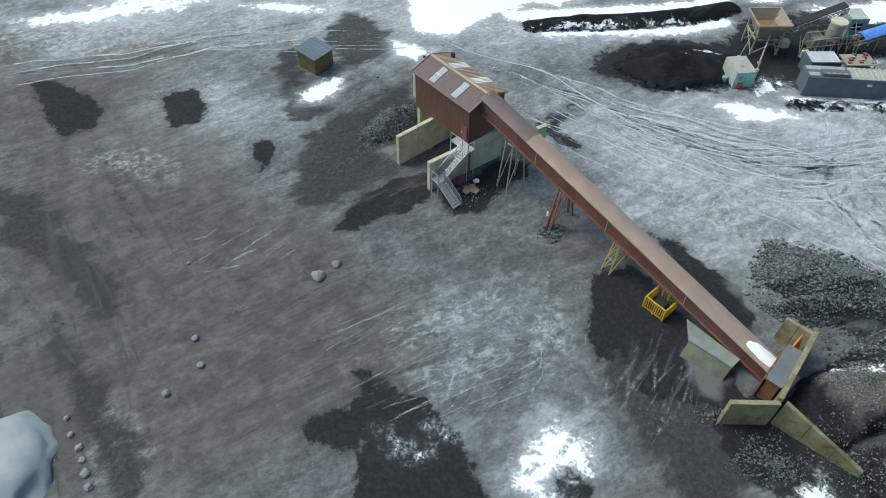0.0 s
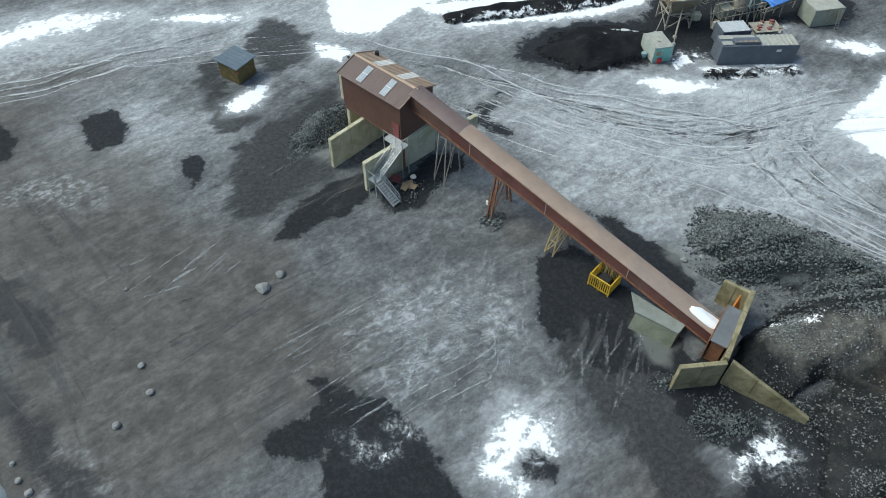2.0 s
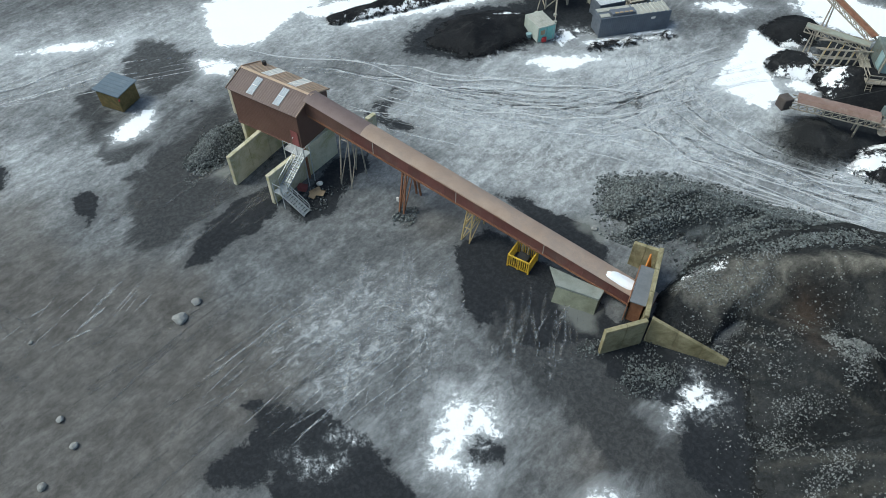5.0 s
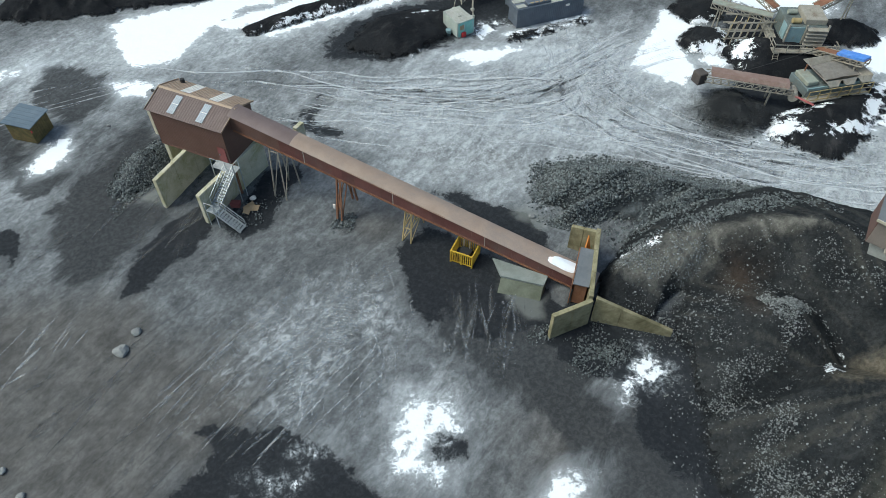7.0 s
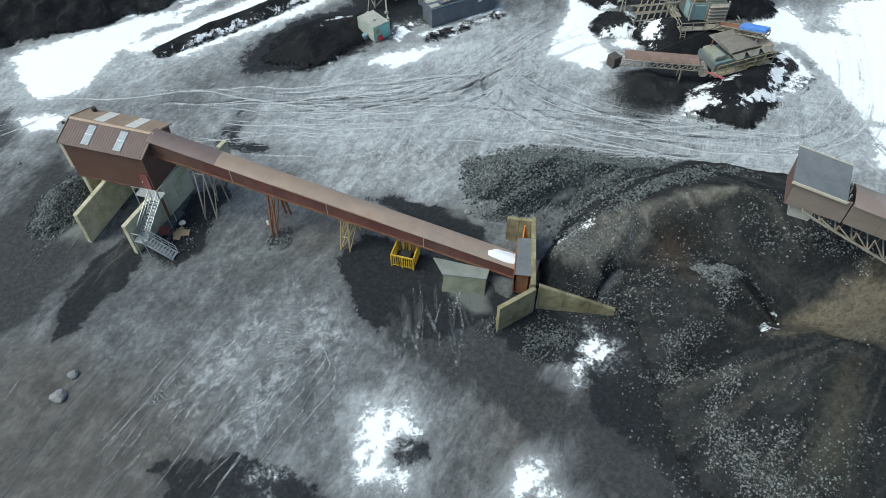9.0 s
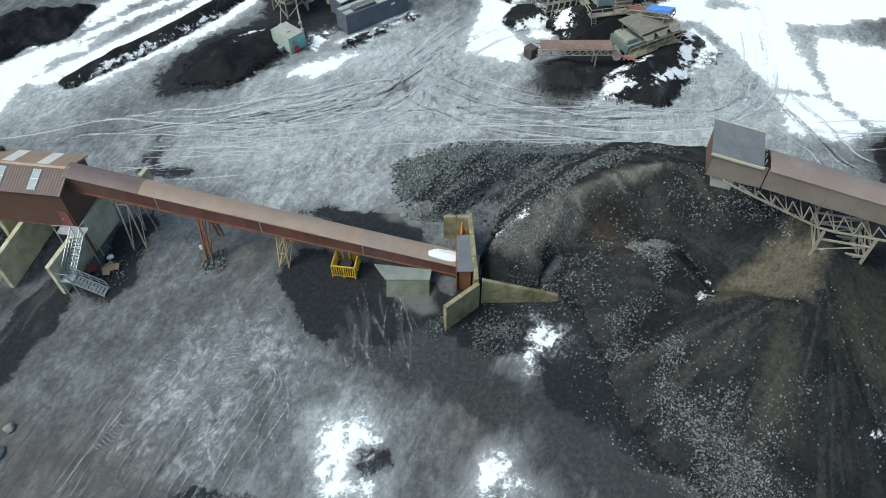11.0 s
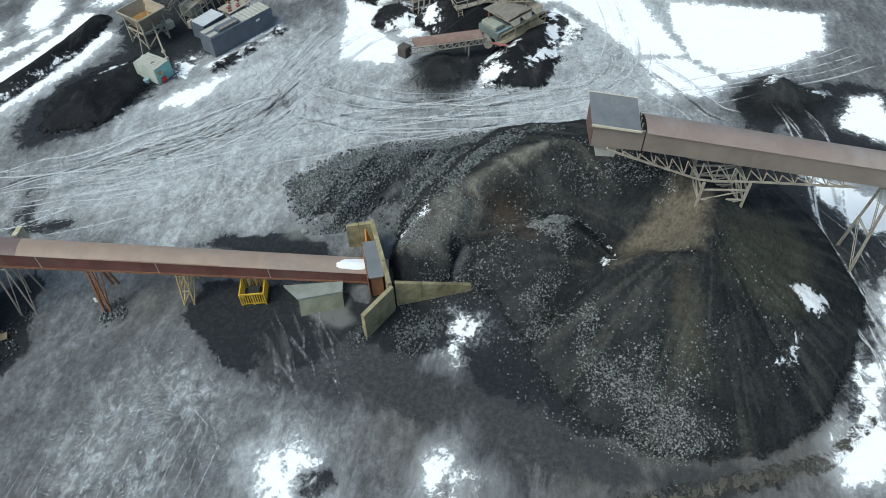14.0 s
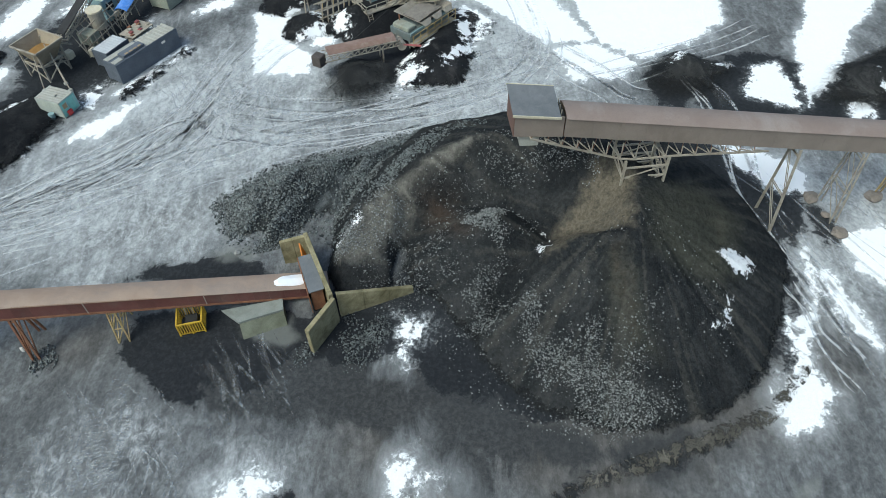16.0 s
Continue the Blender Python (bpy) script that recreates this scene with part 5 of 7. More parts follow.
door = part("door", box(B(), (-1.1, -0.09, HB + 0.2), (-0.2, -0.04, HB + 2.0), 0.01), M_FADEDRED, house, "dull red sheet door at the stair head")
part("door_handle", box(B(), (-0.98, -0.16, HB + 1.0), (-0.9, -0.085, HB + 1.15)), M_STEEL, door)
part("support_post", box(B(), (0.28, -0.15, 0), (0.46, 0.03, HB + 0.4), 0.01), M_RUST, house)

# steel stairs: upper flight along the bay wall, landing, lower flight out to the yard
stairs = thing("steel_stairs", "galvanised steel stairs with landing and handrails", "stairs", BAY)


def flight(a, b, width, steps, wvec):
    a, b, w = Vector(a), Vector(b), Vector(wvec).normalized() * width
    for s in (Vector((0, 0, 0)), w):
        part("stringer", bar(B(), a + s, b + s, 0.06, 0.22), M_STEEL, stairs)
        part("handrail", bar(B(), a + s + Vector((0, 0, 1)), b + s + Vector((0, 0, 1)), 0.06), M_STEEL, stairs)
        part("knee_rail", bar(B(), a + s + Vector((0, 0, 0.55)), b + s + Vector((0, 0, 0.55)), 0.04), M_STEEL, stairs)
        for i in range(5):
            q = a.lerp(b, i / 4) + s
            part("post", bar(B(), q, q + Vector((0, 0, 1)), 0.05), M_STEEL, stairs)
    d = (b - a)
    flat = Vector((d.x, d.y, 0)).normalized() * 0.13
    for i in range(steps):
        q = a.lerp(b, (i + 0.5) / steps)
        bm = prism(B(), [q - flat, q + flat, q + flat + w, q - flat + w], (0, 0, 0.04))
        part("tread", bm, M_STEEL, stairs)


flight((0.22, -1.0, 3.85), (0.12, -4.0, 1.95), 0.9, 11, (1, 0, 0))
flight((0.9, -3.95, 1.9), (3.3, -3.75, 0.0), 0.9, 10, (0, -1, 0))
part("landing", box(B(), (0.02, -4.9, 1.86), (1.1, -3.9, 1.93)), M_STEEL, stairs)
part("platform", box(B(), (-1.5, -1.1, 3.8), (1.15, -0.08, 3.88)), M_STEEL, stairs)
for q in ((-1.45, -1.05), (1.1, -1.05), (1.1, -0.15), (0.06, -4.85), (1.05, -4.85)):
    z = 3.85 if q[1] > -2 else 1.95
    part("post", bar(B(), (*q, 0), (*q, z + 1.05), 0.07), M_STEEL, stairs)
part("guard_rail", bar(B(), (-1.45, -1.05, 4.9), (0.2, -1.05, 4.9), 0.05), M_STEEL, stairs)
part("guard_rail", bar(B(), (0.06, -4.85, 2.95), (1.05, -4.85, 2.95), 0.05), M_STEEL, stairs)
part("guard_rail", bar(B(), (1.1, -1.05, 4.9), (1.1, -0.15, 4.9), 0.05), M_STEEL, stairs)

# things dropped beside the stairs
crate = thing("crate", "small red plastic crate on the coal dust", "crate", pose(1.5, 52.4, 0.0, 0, 0, -30))
bm = box(B(), (-0.45, -0.32, 0), (0.45, 0.32, 0.45), 0.03)
part("body", bm, M_FADEDRED, crate)
part("lid", box(B(), (-0.48, -0.35, 0.45), (0.48, 0.35, 0.5), 0.01), M_FADEDRED, crate)
for k, (x, y, r, w) in enumerate(((2.6, 51.7, 20, 0.7), (3.0, 51.3, -25, 0.6), (2.3, 51.2, 60, 0.5))):
    card = thing("board_sheet", "torn sheet of wet brown board lying flat", "board", pose(x, y, 0.06 + 0.04 * k, 6, -5, r), "boards by the stairs")
    part("panel", prism(B(), [(-w, -0.3, 0), (w * 0.8, -0.4, 0), (w, 0.3, 0), (-w * 0.7, 0.35, 0)], (0, 0, 0.05)), M_CARD, card)
bag = thing("bag", "crumpled white bag on the ground", "bag", pose(3.3, 52.6, 0.05))
bm = B()
bmesh.ops.create_icosphere(bm, subdivisions=2, radius=0.36)
for v in bm.verts:
    v.co = Vector((v.co.x, v.co.y * 0.8, v.co.z * 0.55 + 0.12)) * (1 + 0.25 * noise.noise(v.co * 5))
part("body", bm, M_WHITE, bag)

gallery = thing("conveyor_gallery", "long inclined conveyor gallery with rusty brown roof and dark red sides", "conveyor", BAY)
GY0, GY1, GLEN = 1.4, 3.1, 36.4


def gz_top(x):
    return 8.8 - 0.2 * x


def gz_bot(x):
    return gz_top(x) - 1.75 + 0.011 * x


def roof_piece(x0, x1, top, y0, y1, crown, thick=0.05, over=0.1, seg=10):
    bm = B()
    ys = [y0 - over + (y1 - y0 + 2 * over) * i / seg for i in range(seg + 1)]
    rows = []
    for x in (x0, x1):
        for dz in (0, -thick):
            rows.append([bm.verts.new((x, y, top(x) + crown * (1 - (2 * (y - y0) / (y1 - y0) - 1) ** 2) + dz)) for y in ys])
    for i in range(seg):
        bm.faces.new((rows[0][i], rows[2][i], rows[2][i + 1], rows[0][i + 1]))
        bm.faces.new((rows[1][i], rows[1][i + 1], rows[3][i + 1], rows[3][i]))
        bm.faces.new((rows[0][i], rows[0][i + 1], rows[1][i + 1], rows[1][i]))
        bm.faces.new((rows[2][i], rows[3][i], rows[3][i + 1], rows[2][i + 1]))
    for r in (0, seg):
        bm.faces.new((rows[0][r], rows[1][r], rows[3][r], rows[2][r]))
    bmesh.ops.recalc_face_normals(bm, faces=bm.faces[:])
    return bm


PIECES = 28
for i in range(PIECES):
    x0, x1 = GLEN * i / PIECES + 0.03, GLEN * (i + 1) / PIECES
    lift = 0.004 * (i % 2)
    part("roof_sheet", roof_piece(x0 - 0.06, x1, lambda x: gz_top(x) + lift, GY0, GY1, 0.17), M_ROOF_DULL if x0 < 6.4 else M_BELT_ROOF, gallery)
    for y, t in ((GY0, 0.05), (GY1 - 0.05, 0.05)):
        bm = prism(B(), [(x0 - 0.02, y, gz_bot(x0)), (x1, y, gz_bot(x1)), (x1, y, gz_top(x1)), (x0 - 0.02, y, gz_top(x0))], (0, t, 0))
        part("side_panel", bm, M_WALL if x0 < 5.0 else M_BELT_SIDE, gallery)
    part("floor_plate", prism(B(), [(x0, GY0 + 0.06, gz_bot(x0) + 0.05), (x1, GY0 + 0.06, gz_bot(x1) + 0.05), (x1, GY1 - 0.06, gz_bot(x1) + 0.05), (x0, GY1 - 0.06, gz_bot(x0) + 0.05)], (0, 0, 0.05)), M_RUST, gallery)
    if i % 7 == 5:
        part("joint_strip", bar(B(), (x1, GY0 - 0.03, gz_bot(x1)), (x1, GY0 - 0.03, gz_top(x1) - 0.05), 0.07, 0.03), M_PALE, gallery)
for i in range(70):
    x = 12 + i * 0.2
    if x > 22:
        break
    part("roof_clip", box(B(), (x, GY0 - 0.09, gz_top(x) - 0.18), (x + 0.1, GY0 - 0.05, gz_top(x) + 0.0)), M_RUST, gallery)
part("bottom_chord", bar(B(), (0.2, GY0, gz_bot(0.2)), (GLEN, GY0, gz_bot(GLEN)), 0.12, 0.2), M_RUST, gallery)
part("bottom_chord", bar(B(), (0.2, GY1, gz_bot(0.2)), (GLEN, GY1, gz_bot(GLEN)), 0.12, 0.2), M_RUST, gallery)


def trestle(name, label, m, top_z, half_top, half_foot, depth, material, w=0.14, rungs=2):
    """A braced steel stand: four legs that spread towards the ground, rungs and crossed ties."""
    ob = thing(name, label, "trestle", m)
    top = [Vector((sx * depth / 2, sy * half_top, top_z)) for sx in (-1, 1) for sy in (-1, 1)]
    foot = [Vector((sx * depth * 0.75, sy * half_foot, -0.2)) for sx in (-1, 1) for sy in (-1, 1)]
    for a, b in zip(foot, top):
        part("leg", bar(B(), a, b, w), material, ob)
    for i, j in ((0, 1), (2, 3), (0, 2), (1, 3)):
        for k in range(1, rungs + 1):
            f = k / (rungs + 0.0) * 0.92
            part("rung", bar(B(), foot[i].lerp(top[i], f), foot[j].lerp(top[j], f), w * 0.7), material, ob)
            g = (k - 1) / (rungs + 0.0) * 0.92 + 0.04
            part("brace", bar(B(), foot[i].lerp(top[i], g), foot[j].lerp(top[j], f), w * 0.6), material, ob)
    return ob


GC = (GY0 + GY1) / 2
trestle("trestle", "weathered beige braced stand below the gallery", BAY @ pose(4.3, GC, 0), gz_bot(4.3) - 0.02, 0.75, 1.3, 0.9, M_LATTICE, 0.12, 1)
t1 = trestle("trestle", "rusty braced stand on a patch of rubble", BAY @ pose(11.2, GC, 0), gz_bot(11.2) - 0.02, 0.75, 1.6, 0.35, M_RUST, 0.16, 1)
part("notice", box(B(), (-0.42, -1.72, 1.6), (-0.2, -1.6, 2.1)), M_WHITE, t1)
trestle("trestle", "yellow braced stand below the gallery", BAY @ pose(18.4, GC, 0), gz_bot(18.4) - 0.02, 0.75, 1.5, 0.6, M_OCHRE, 0.12, 2)
trestle("trestle", "rusty stand at the foot of the gallery", BAY @ pose(31.5, GC, 0), gz_bot(31.5) - 0.02, 0.75, 0.9, 0.6, M_RUST, 0.16, 1)

# yellow guard frame below the gallery
cage = thing("guard_cage", "yellow steel guard cage round the counterweight", "cage", BAY @ pose(23.2, 0.25, 0))
CW, CD, CH = 2.1, 1.9, 1.5
for x0, y0, x1, y1 in ((0, 0, CW, 0), (0, CD, CW, CD), (0, 0, 0, CD), (CW, 0, CW, CD)):
    part("bottom_rail", bar(B(), (x0, y0, 0.2), (x1, y1, 0.2), 0.1), M_YELLOW, cage)
    for i in range(1, 10):
        f = i / 10
        part("bar", bar(B(), (x0 + (x1 - x0) * f, y0 + (y1 - y0) * f, 0.2), (x0 + (x1 - x0) * f, y0 + (y1 - y0) * f, CH), 0.09), M_YELLOW, cage)
    part("top_rail", bar(B(), (x0, y0, CH), (x1, y1, CH), 0.12), M_YELLOW, cage)
for x, y in ((0, 0), (CW, 0), (0, CD), (CW, CD), (CW / 2, 0)):
    part("post", bar(B(), (x, y, 0), (x, y, CH), 0.14), M_YELLOW, cage)
part("weight", box(B(), (0.5, 0.5, 0.1), (1.6, 1.5, 0.9), 0.04), M_RUBBER, cage)
for x in (0.7, 1.3):
    part("guide_rod", bar(B(), (x, 1.4, 0.5), (x, 1.6, 2.9), 0.1), M_LATTICE, cage)

abut = thing("abutment", "pale green-stained concrete abutment slab beside the gallery foot", "abutment", BAY)
part("slab", prism(B(), [(26.9, 1.3, 0.9), (32.2, 1.3, 0.9), (32.2, 0.1, 0.95), (28.3, -0.4, 0.95)], (0, 0, 0.22)), M_SLAB, abut, "flat pale grey-green slab")
part("face", prism(B(), [(28.35, -0.36, 0.94), (32.15, 0.12, 0.94), (32.3, -1.0, -0.25), (28.5, -1.7, -0.25)], (0, 1.2, 0)), M_GREENSTAIN, abut, "green-stained sloping concrete face")

# feed pit at the foot of the gallery
concrete_wall("wing_wall", "mossy concrete wing wall beside the feed pit", ((21.9, 25.75), (25.75, 25.75)), 3.2, 0.4, M_MOSSY)
concrete_wall("wing_wall", "mossy concrete wing wall sloping down into the stockpile", ((26.1, 25.9), (31.4, 21.6)), 3.2, 0.35, M_MOSSY, 0.7)
concrete_wall("pit_wall", "mossy concrete wall between feed pit and stockpile", ((26.0, 26.2), (30.6, 32.2)), 3.2, 0.4, M_MOSSY, 3.5)
concrete_wall("pit_wall", "rough mossy end wall of the feed pit", ((30.4, 32.3), (28.9, 34.2)), 3.3, 0.35, M_MOSSY, 2.9)
pit = thing("feed_hopper", "feed hopper with grey cover plate and orange chute", "hopper", pose(27.3, 29.6, 0.15, 0, 0, 49))
part("cover_plate", box(B(), (-2.4, -0.75, 2.72), (1.9, 0.62, 2.84), 0.02), M_GREYROOF, pit, "flat grey steel cover plate")
part("chute", prism(B(), [(1.95, -0.6, 0.2), (3.2, -0.5, 0.2), (3.3, 0.1, 3.0), (1.95, 0.2, 2.6)], (0, 0.12, 0)), M_ORANGE, pit, "orange rusty chute plate")
part("side_plate", prism(B(), [(-2.4, 0.66, 0), (2.0, 0.66, 0), (2.0, 0.66, 2.7), (-2.4, 0.66, 2.7)], (0, 0.08, 0)), M_RUST, pit)
part("body", box(B(), (-2.2, -0.6, 0), (1.8, 0.5, 2.7), 0.03), M_RUST, pit)
drift = thing("snow_drift", "patch of snow lying on the gallery roof", "snow", BAY, kind="stuff")
bm = B()
ring = []
mid = bm.verts.new((33.6, 2.2, gz_top(33.6) + 0.42))
for i in range(28):
    a = i / 28 * math.tau
    r = 1 + 0.28 * noise.noise(Vector((math.cos(a) * 2, math.sin(a) * 2, 3)))
    x, y = 33.5 + 1.65 * r * math.cos(a) + 0.5 * math.sin(a), 2.25 + 0.62 * r * math.sin(a)
    f = 2 * (y - GY0) / (GY1 - GY0) - 1
    ring.append((bm.verts.new((x, y, gz_top(x) + 0.17 * (1 - f * f) + 0.01)), bm.verts.new((x * 0.8 + 33.5 * 0.2, y * 0.85 + 2.25 * 0.15, gz_top(x) + 0.17 * (1 - f * f) + 0.15))))
for (a, b), (c, d) in zip(ring, ring[1:] + ring[:1]):
    bm.faces.new((a, c, d, b))
    bm.faces.new((b, d, mid))
part("drift", bm, M_SNOW, drift)

# ---- stacker gallery over the stockpile ----
STACK = pose(39.9, 16.4, 0, 0, 0, -54.9)   # x down the gallery from its head, y away across it
stacker = thing("stacker_gallery", "inclined taupe conveyor gallery reaching over the stockpile", "conveyor", STACK)
SL, SW, SH = 50.0, 2.3, 1.9


def sz(x):
    return 14.0 - 0.18 * x


def trough_roof(x):
    return sz(x) + SH


N2 = 20
for i in range(N2):
    x0, x1 = 4.0 + (SL - 4.0) * i / N2, 4.0 + (SL - 4.0) * (i + 1) / N2
    part("roof_sheet", roof_piece(x0 + (0.06 if i == 0 else -0.05), x1, lambda x: trough_roof(x) + 0.004 * (i % 2), 0, SW, 0.3), M_GAL_ROOF, stacker)
    for y in (0.0, SW - 0.05):
        part("side_panel", prism(B(), [(x0, y, sz(x0)), (x1 - 0.015, y, sz(x1)), (x1 - 0.015, y, trough_roof(x1)), (x0, y, trough_roof(x0))], (0, 0.05, 0)), M_GAL_SIDE, stacker)
    part("floor_plate", prism(B(), [(x0, 0.06, sz(x0) + 0.04), (x1, 0.06, sz(x1) + 0.04), (x1, SW - 0.06, sz(x1) + 0.04), (x0, SW - 0.06, sz(x0) + 0.04)], (0, 0, 0.05)), M_RUST, stacker)
head = part("head_house", prism(B(), [(-0.1, -0.03, 13.75), (3.9, -0.03, 13.3), (3.9, -0.03, 15.3), (-0.1, -0.03, 15.95)], (0, 0.08, 0)), M_GAL_SIDE, stacker)
part("end_wall", prism(B(), [(-0.15, 0, 13.75), (-0.15, 2.9, 13.75), (-0.15, 2.9, 16.6), (-0.15, 0, 15.9)], (0.08, 0, 0)), M_WALL, head)
part("back_wall", prism(B(), [(-0.1, 2.85, 13.75), (3.6, 2.85, 13.3), (3.6, 2.85, 15.9), (-0.1, 2.85, 16.5)], (0, 0.06, 0)), M_GAL_SIDE, head)
part("floor", prism(B(), [(-0.1, 0.06, 13.76), (3.8, 0.06, 13.32), (3.8, 2.8, 13.32), (-0.1, 2.8, 13.76)], (0, 0, 0.06)), M_RUST, head)
lid = part("roof", prism(B(), [(-0.3, -0.15, 15.95), (3.55, -0.15, 15.3), (3.55, 3.0, 16.0), (-0.3, 3.0, 16.62)], (0, 0, 0.08)), M_GREYROOF, stacker, "flat grey felt roof with cream edges")
part("edge_board", bar(B(), (-0.32, -0.2, 15.96), (3.58, -0.2, 15.31), 0.08, 0.2), M_CREAM, lid)
part("edge_board", bar(B(), (-0.32, 3.02, 16.66), (3.55, 3.02, 16.04), 0.07, 0.16), M_CREAM, lid)
part("spout", prism(B(), [(0.5, 0.25, 12.5), (2.0, 0.25, 12.4), (2.1, 0.25, 13.7), (0.4, 0.25, 13.8)], (0, 1.3, 0)), M_PALE, stacker, "pale steel discharge spout")
part("belt_drum", tube(B(), (3.78, 0.3, 14.9), (3.78, 2.0, 14.9), 0.3, 12), M_RUBBER, stacker)
for k in range(3):
    part("frame_bar", bar(B(), (3.62 + 0.15 * k, 0.4 + 0.7 * k, 14.2), (3.7, 0.4 + 0.7 * k, 15.7), 0.08), M_LATTICE, stacker)

# lattice below the head, and the tower in the stockpile
truss = thing("support_truss", "rusty beige lattice below the gallery head on a short tower", "truss", STACK)


def chord(x):
    if x < 9.5:
        f = (x - 1.2) / 8.3
        return sz(x) - 0.12 - 1.75 * f
    if x < 13.5:
        return sz(9.5) - 1.87
    f = (x - 13.5) / 8.5
    return (sz(9.5) - 1.87) * (1 - f) + (sz(22) - 0.1) * f


xs_ = [1.2 + 1.3 * i for i in range(17)]
for y in (-0.35, 2.2):
    for a, b in zip(xs_[:-1], xs_[1:]):
        part("chord_bar", bar(B(), (a, y, chord(a)), (b, y, chord(b)), 0.14), M_LATTICE, truss)
        part("web_bar", bar(B(), (a, y, sz(a) - 0.05), (b, y, chord(b)), 0.08), M_LATTICE, truss)
        part("web_bar", bar(B(), (b, y, sz(b) - 0.05), (b, y, chord(b)), 0.07), M_LATTICE, truss)
for a, b in zip(xs_[:-1], xs_[1:]):
    part("cross_bar", bar(B(), (a, -0.35, chord(a)), (a, 2.2, chord(a)), 0.08), M_LATTICE, truss)
    part("cross_bar", bar(B(), (a, -0.35, chord(a)), (b, 2.2, chord(b)), 0.06), M_RUST, truss)
for x in (9.5, 13.2):
    for y in (-0.5, 2.4):
        part("tower_leg", bar(B(), (x, y, 4.6), (x, y, chord(x)), 0.2), M_LATTICE, truss)
for z in (7.4, 8.5, 9.6):
    for a, b in (((9.5, -0.5), (13.2, -0.5)), ((9.5, 2.4), (13.2, 2.4)), ((9.5, -0.5), (9.5, 2.4)), ((13.2, -0.5), (13.2, 2.4))):
        part("tower_beam", bar(B(), (*a, z), (*b, z), 0.14), M_LATTICE, truss)
        part("tower_brace", bar(B(), (*a, z - 1.2), (*b, z), 0.09), M_LATTICE, truss)
trestle("trestle", "tall thin grey steel stand under the stacker gallery", STACK @ pose(25.2, 0.6, 0), sz(25.2) - 0.02, 0.7, 1.6, 0.12, M_LATTICE, 0.10, 2)
trestle("trestle", "tall braced stand with yellow feet between concrete blocks", STACK @ pose(31.6, 0.8, 0), sz(31.6) - 0.02, 0.9, 1.5, 0.4, M_LATTICE, 0.10, 2)
trestle("trestle", "yellow-footed stand under the stacker gallery", STACK @ pose(37.5, 0.8, 0), sz(37.5) - 0.02, 0.9, 1.5, 0.4, M_OCHRE, 0.12, 2)
trestle("trestle", "last stand under the low end of the stacker gallery", STACK @ pose(47, 1.1, 0), sz(47) - 0.02, 0.9, 1.5, 0.7, M_LATTICE, 0.14, 2)


def boulder(name, label, category, m, size, material, seed, squash=0.7, group=""):
    bm = B()
    bmesh.ops.create_icosphere(bm, subdivisions=4 if size > 3 else 2, radius=1)
    for v in bm.verts:
        n = noise.noise(v.co * 1.3 + Vector((seed * 3.1, 0, 0))) + 0.4 * noise.noise(v.co * 3.1 + Vector((0, seed, 0)))
        v.co = v.co * (1 + 0.38 * n)
        v.co.z = max(v.co.z, -0.35) * squash
        v.co *= size
    for fc in bm.faces:
        fc.smooth = size > 3
    me = mesh_of(name, bm, material)
    ob = new(name, me)
    ob.matrix_world = m
    return tagged(ob, label, category, group)


for k, (x, y, s) in enumerate(((59.8, -7.4, 0.75), (56.2, -10.6, 0.75), (58.0, -9.0, 0.45), (62.8, -12.8, 0.8))):
    boulder("foundation_block", "dark rough foundation block at a trestle foot", "block", pose(x, y, 0.25, 0, 0, 40 * k), s, M_DARKROCK, k + 5, 0.6, "foundation blocks")
for k, (x, y, s) in enumerate(((-11.4, 39.6, 0.62), (-9.9, 41.1, 0.42), (-20.9, 32.6, 0.3), (-19.8, 30.0, 0.32), (-21.9, 27.3, 0.34), (-8.4, 70.5, 0.2), (-23.6, 40.8, 0.2),
                               (-27.2, 22.6, 0.3), (-26.6, 21.6, 0.26), (-26.0, 20.6, 0.34), (-28.2, 23.6, 0.24), (-25.4, 19.6, 0.3), (-29.0, 25.0, 0.22), (27.6, 38.8, 0.35))):
    boulder("boulder", "pale grey boulder lying on the yard", "boulder", pose(x, y, 0.08, 0, 0, 53 * k), s, M_ROCK, k + 20, 0.65, "loose boulders")

slab = boulder("rock_slab", "smooth pale grey rock slab at the edge of the yard", "rock", pose(-33.6, 20.6, -0.5, 0, 0, 20), 5.6, surface("pale_wet_rock", (0.24, 0.27, 0.28), (0.30, 0.33, 0.34), (0.20, 0.23, 0.24), scale=0.5, rough=0.6), 3, 0.35)


# ---- huts and containers ----
hut = thing("hut", "small mossy timber hut with a slate-blue roof", "hut", pose(-15.76, 70.66, 0, 0, 0, 50.6))
HWX, HWY, HH = 2.85, 3.0, 2.1
for i in range(9):
    y0 = HWY * i / 9
    part("board", box(B(), (-0.05, y0, 0), (0.0, y0 + HWY / 9 - 0.02, HH), 0.008), M_HUT, hut)
    x0 = HWX * i / 9
    part("board", box(B(), (x0, -0.05, 0), (x0 + HWX / 9 - 0.02, 0.0, HH + 0.02), 0.008), M_HUT, hut)
part("core", box(B(), (0.01, 0.01, 0), (HWX, HWY, HH - 0.02)), M_HUT, hut)
roof = part("roof", prism(B(), [(-0.25, -0.25, HH + 0.02), (HWX + 0.25, -0.25, HH + 0.14), (HWX + 0.25, HWY + 0.25, HH + 0.30), (-0.25, HWY + 0.25, HH + 0.18)], (0, 0, 0.1)), M_HUTROOF, hut, "slate-blue sheet roof")
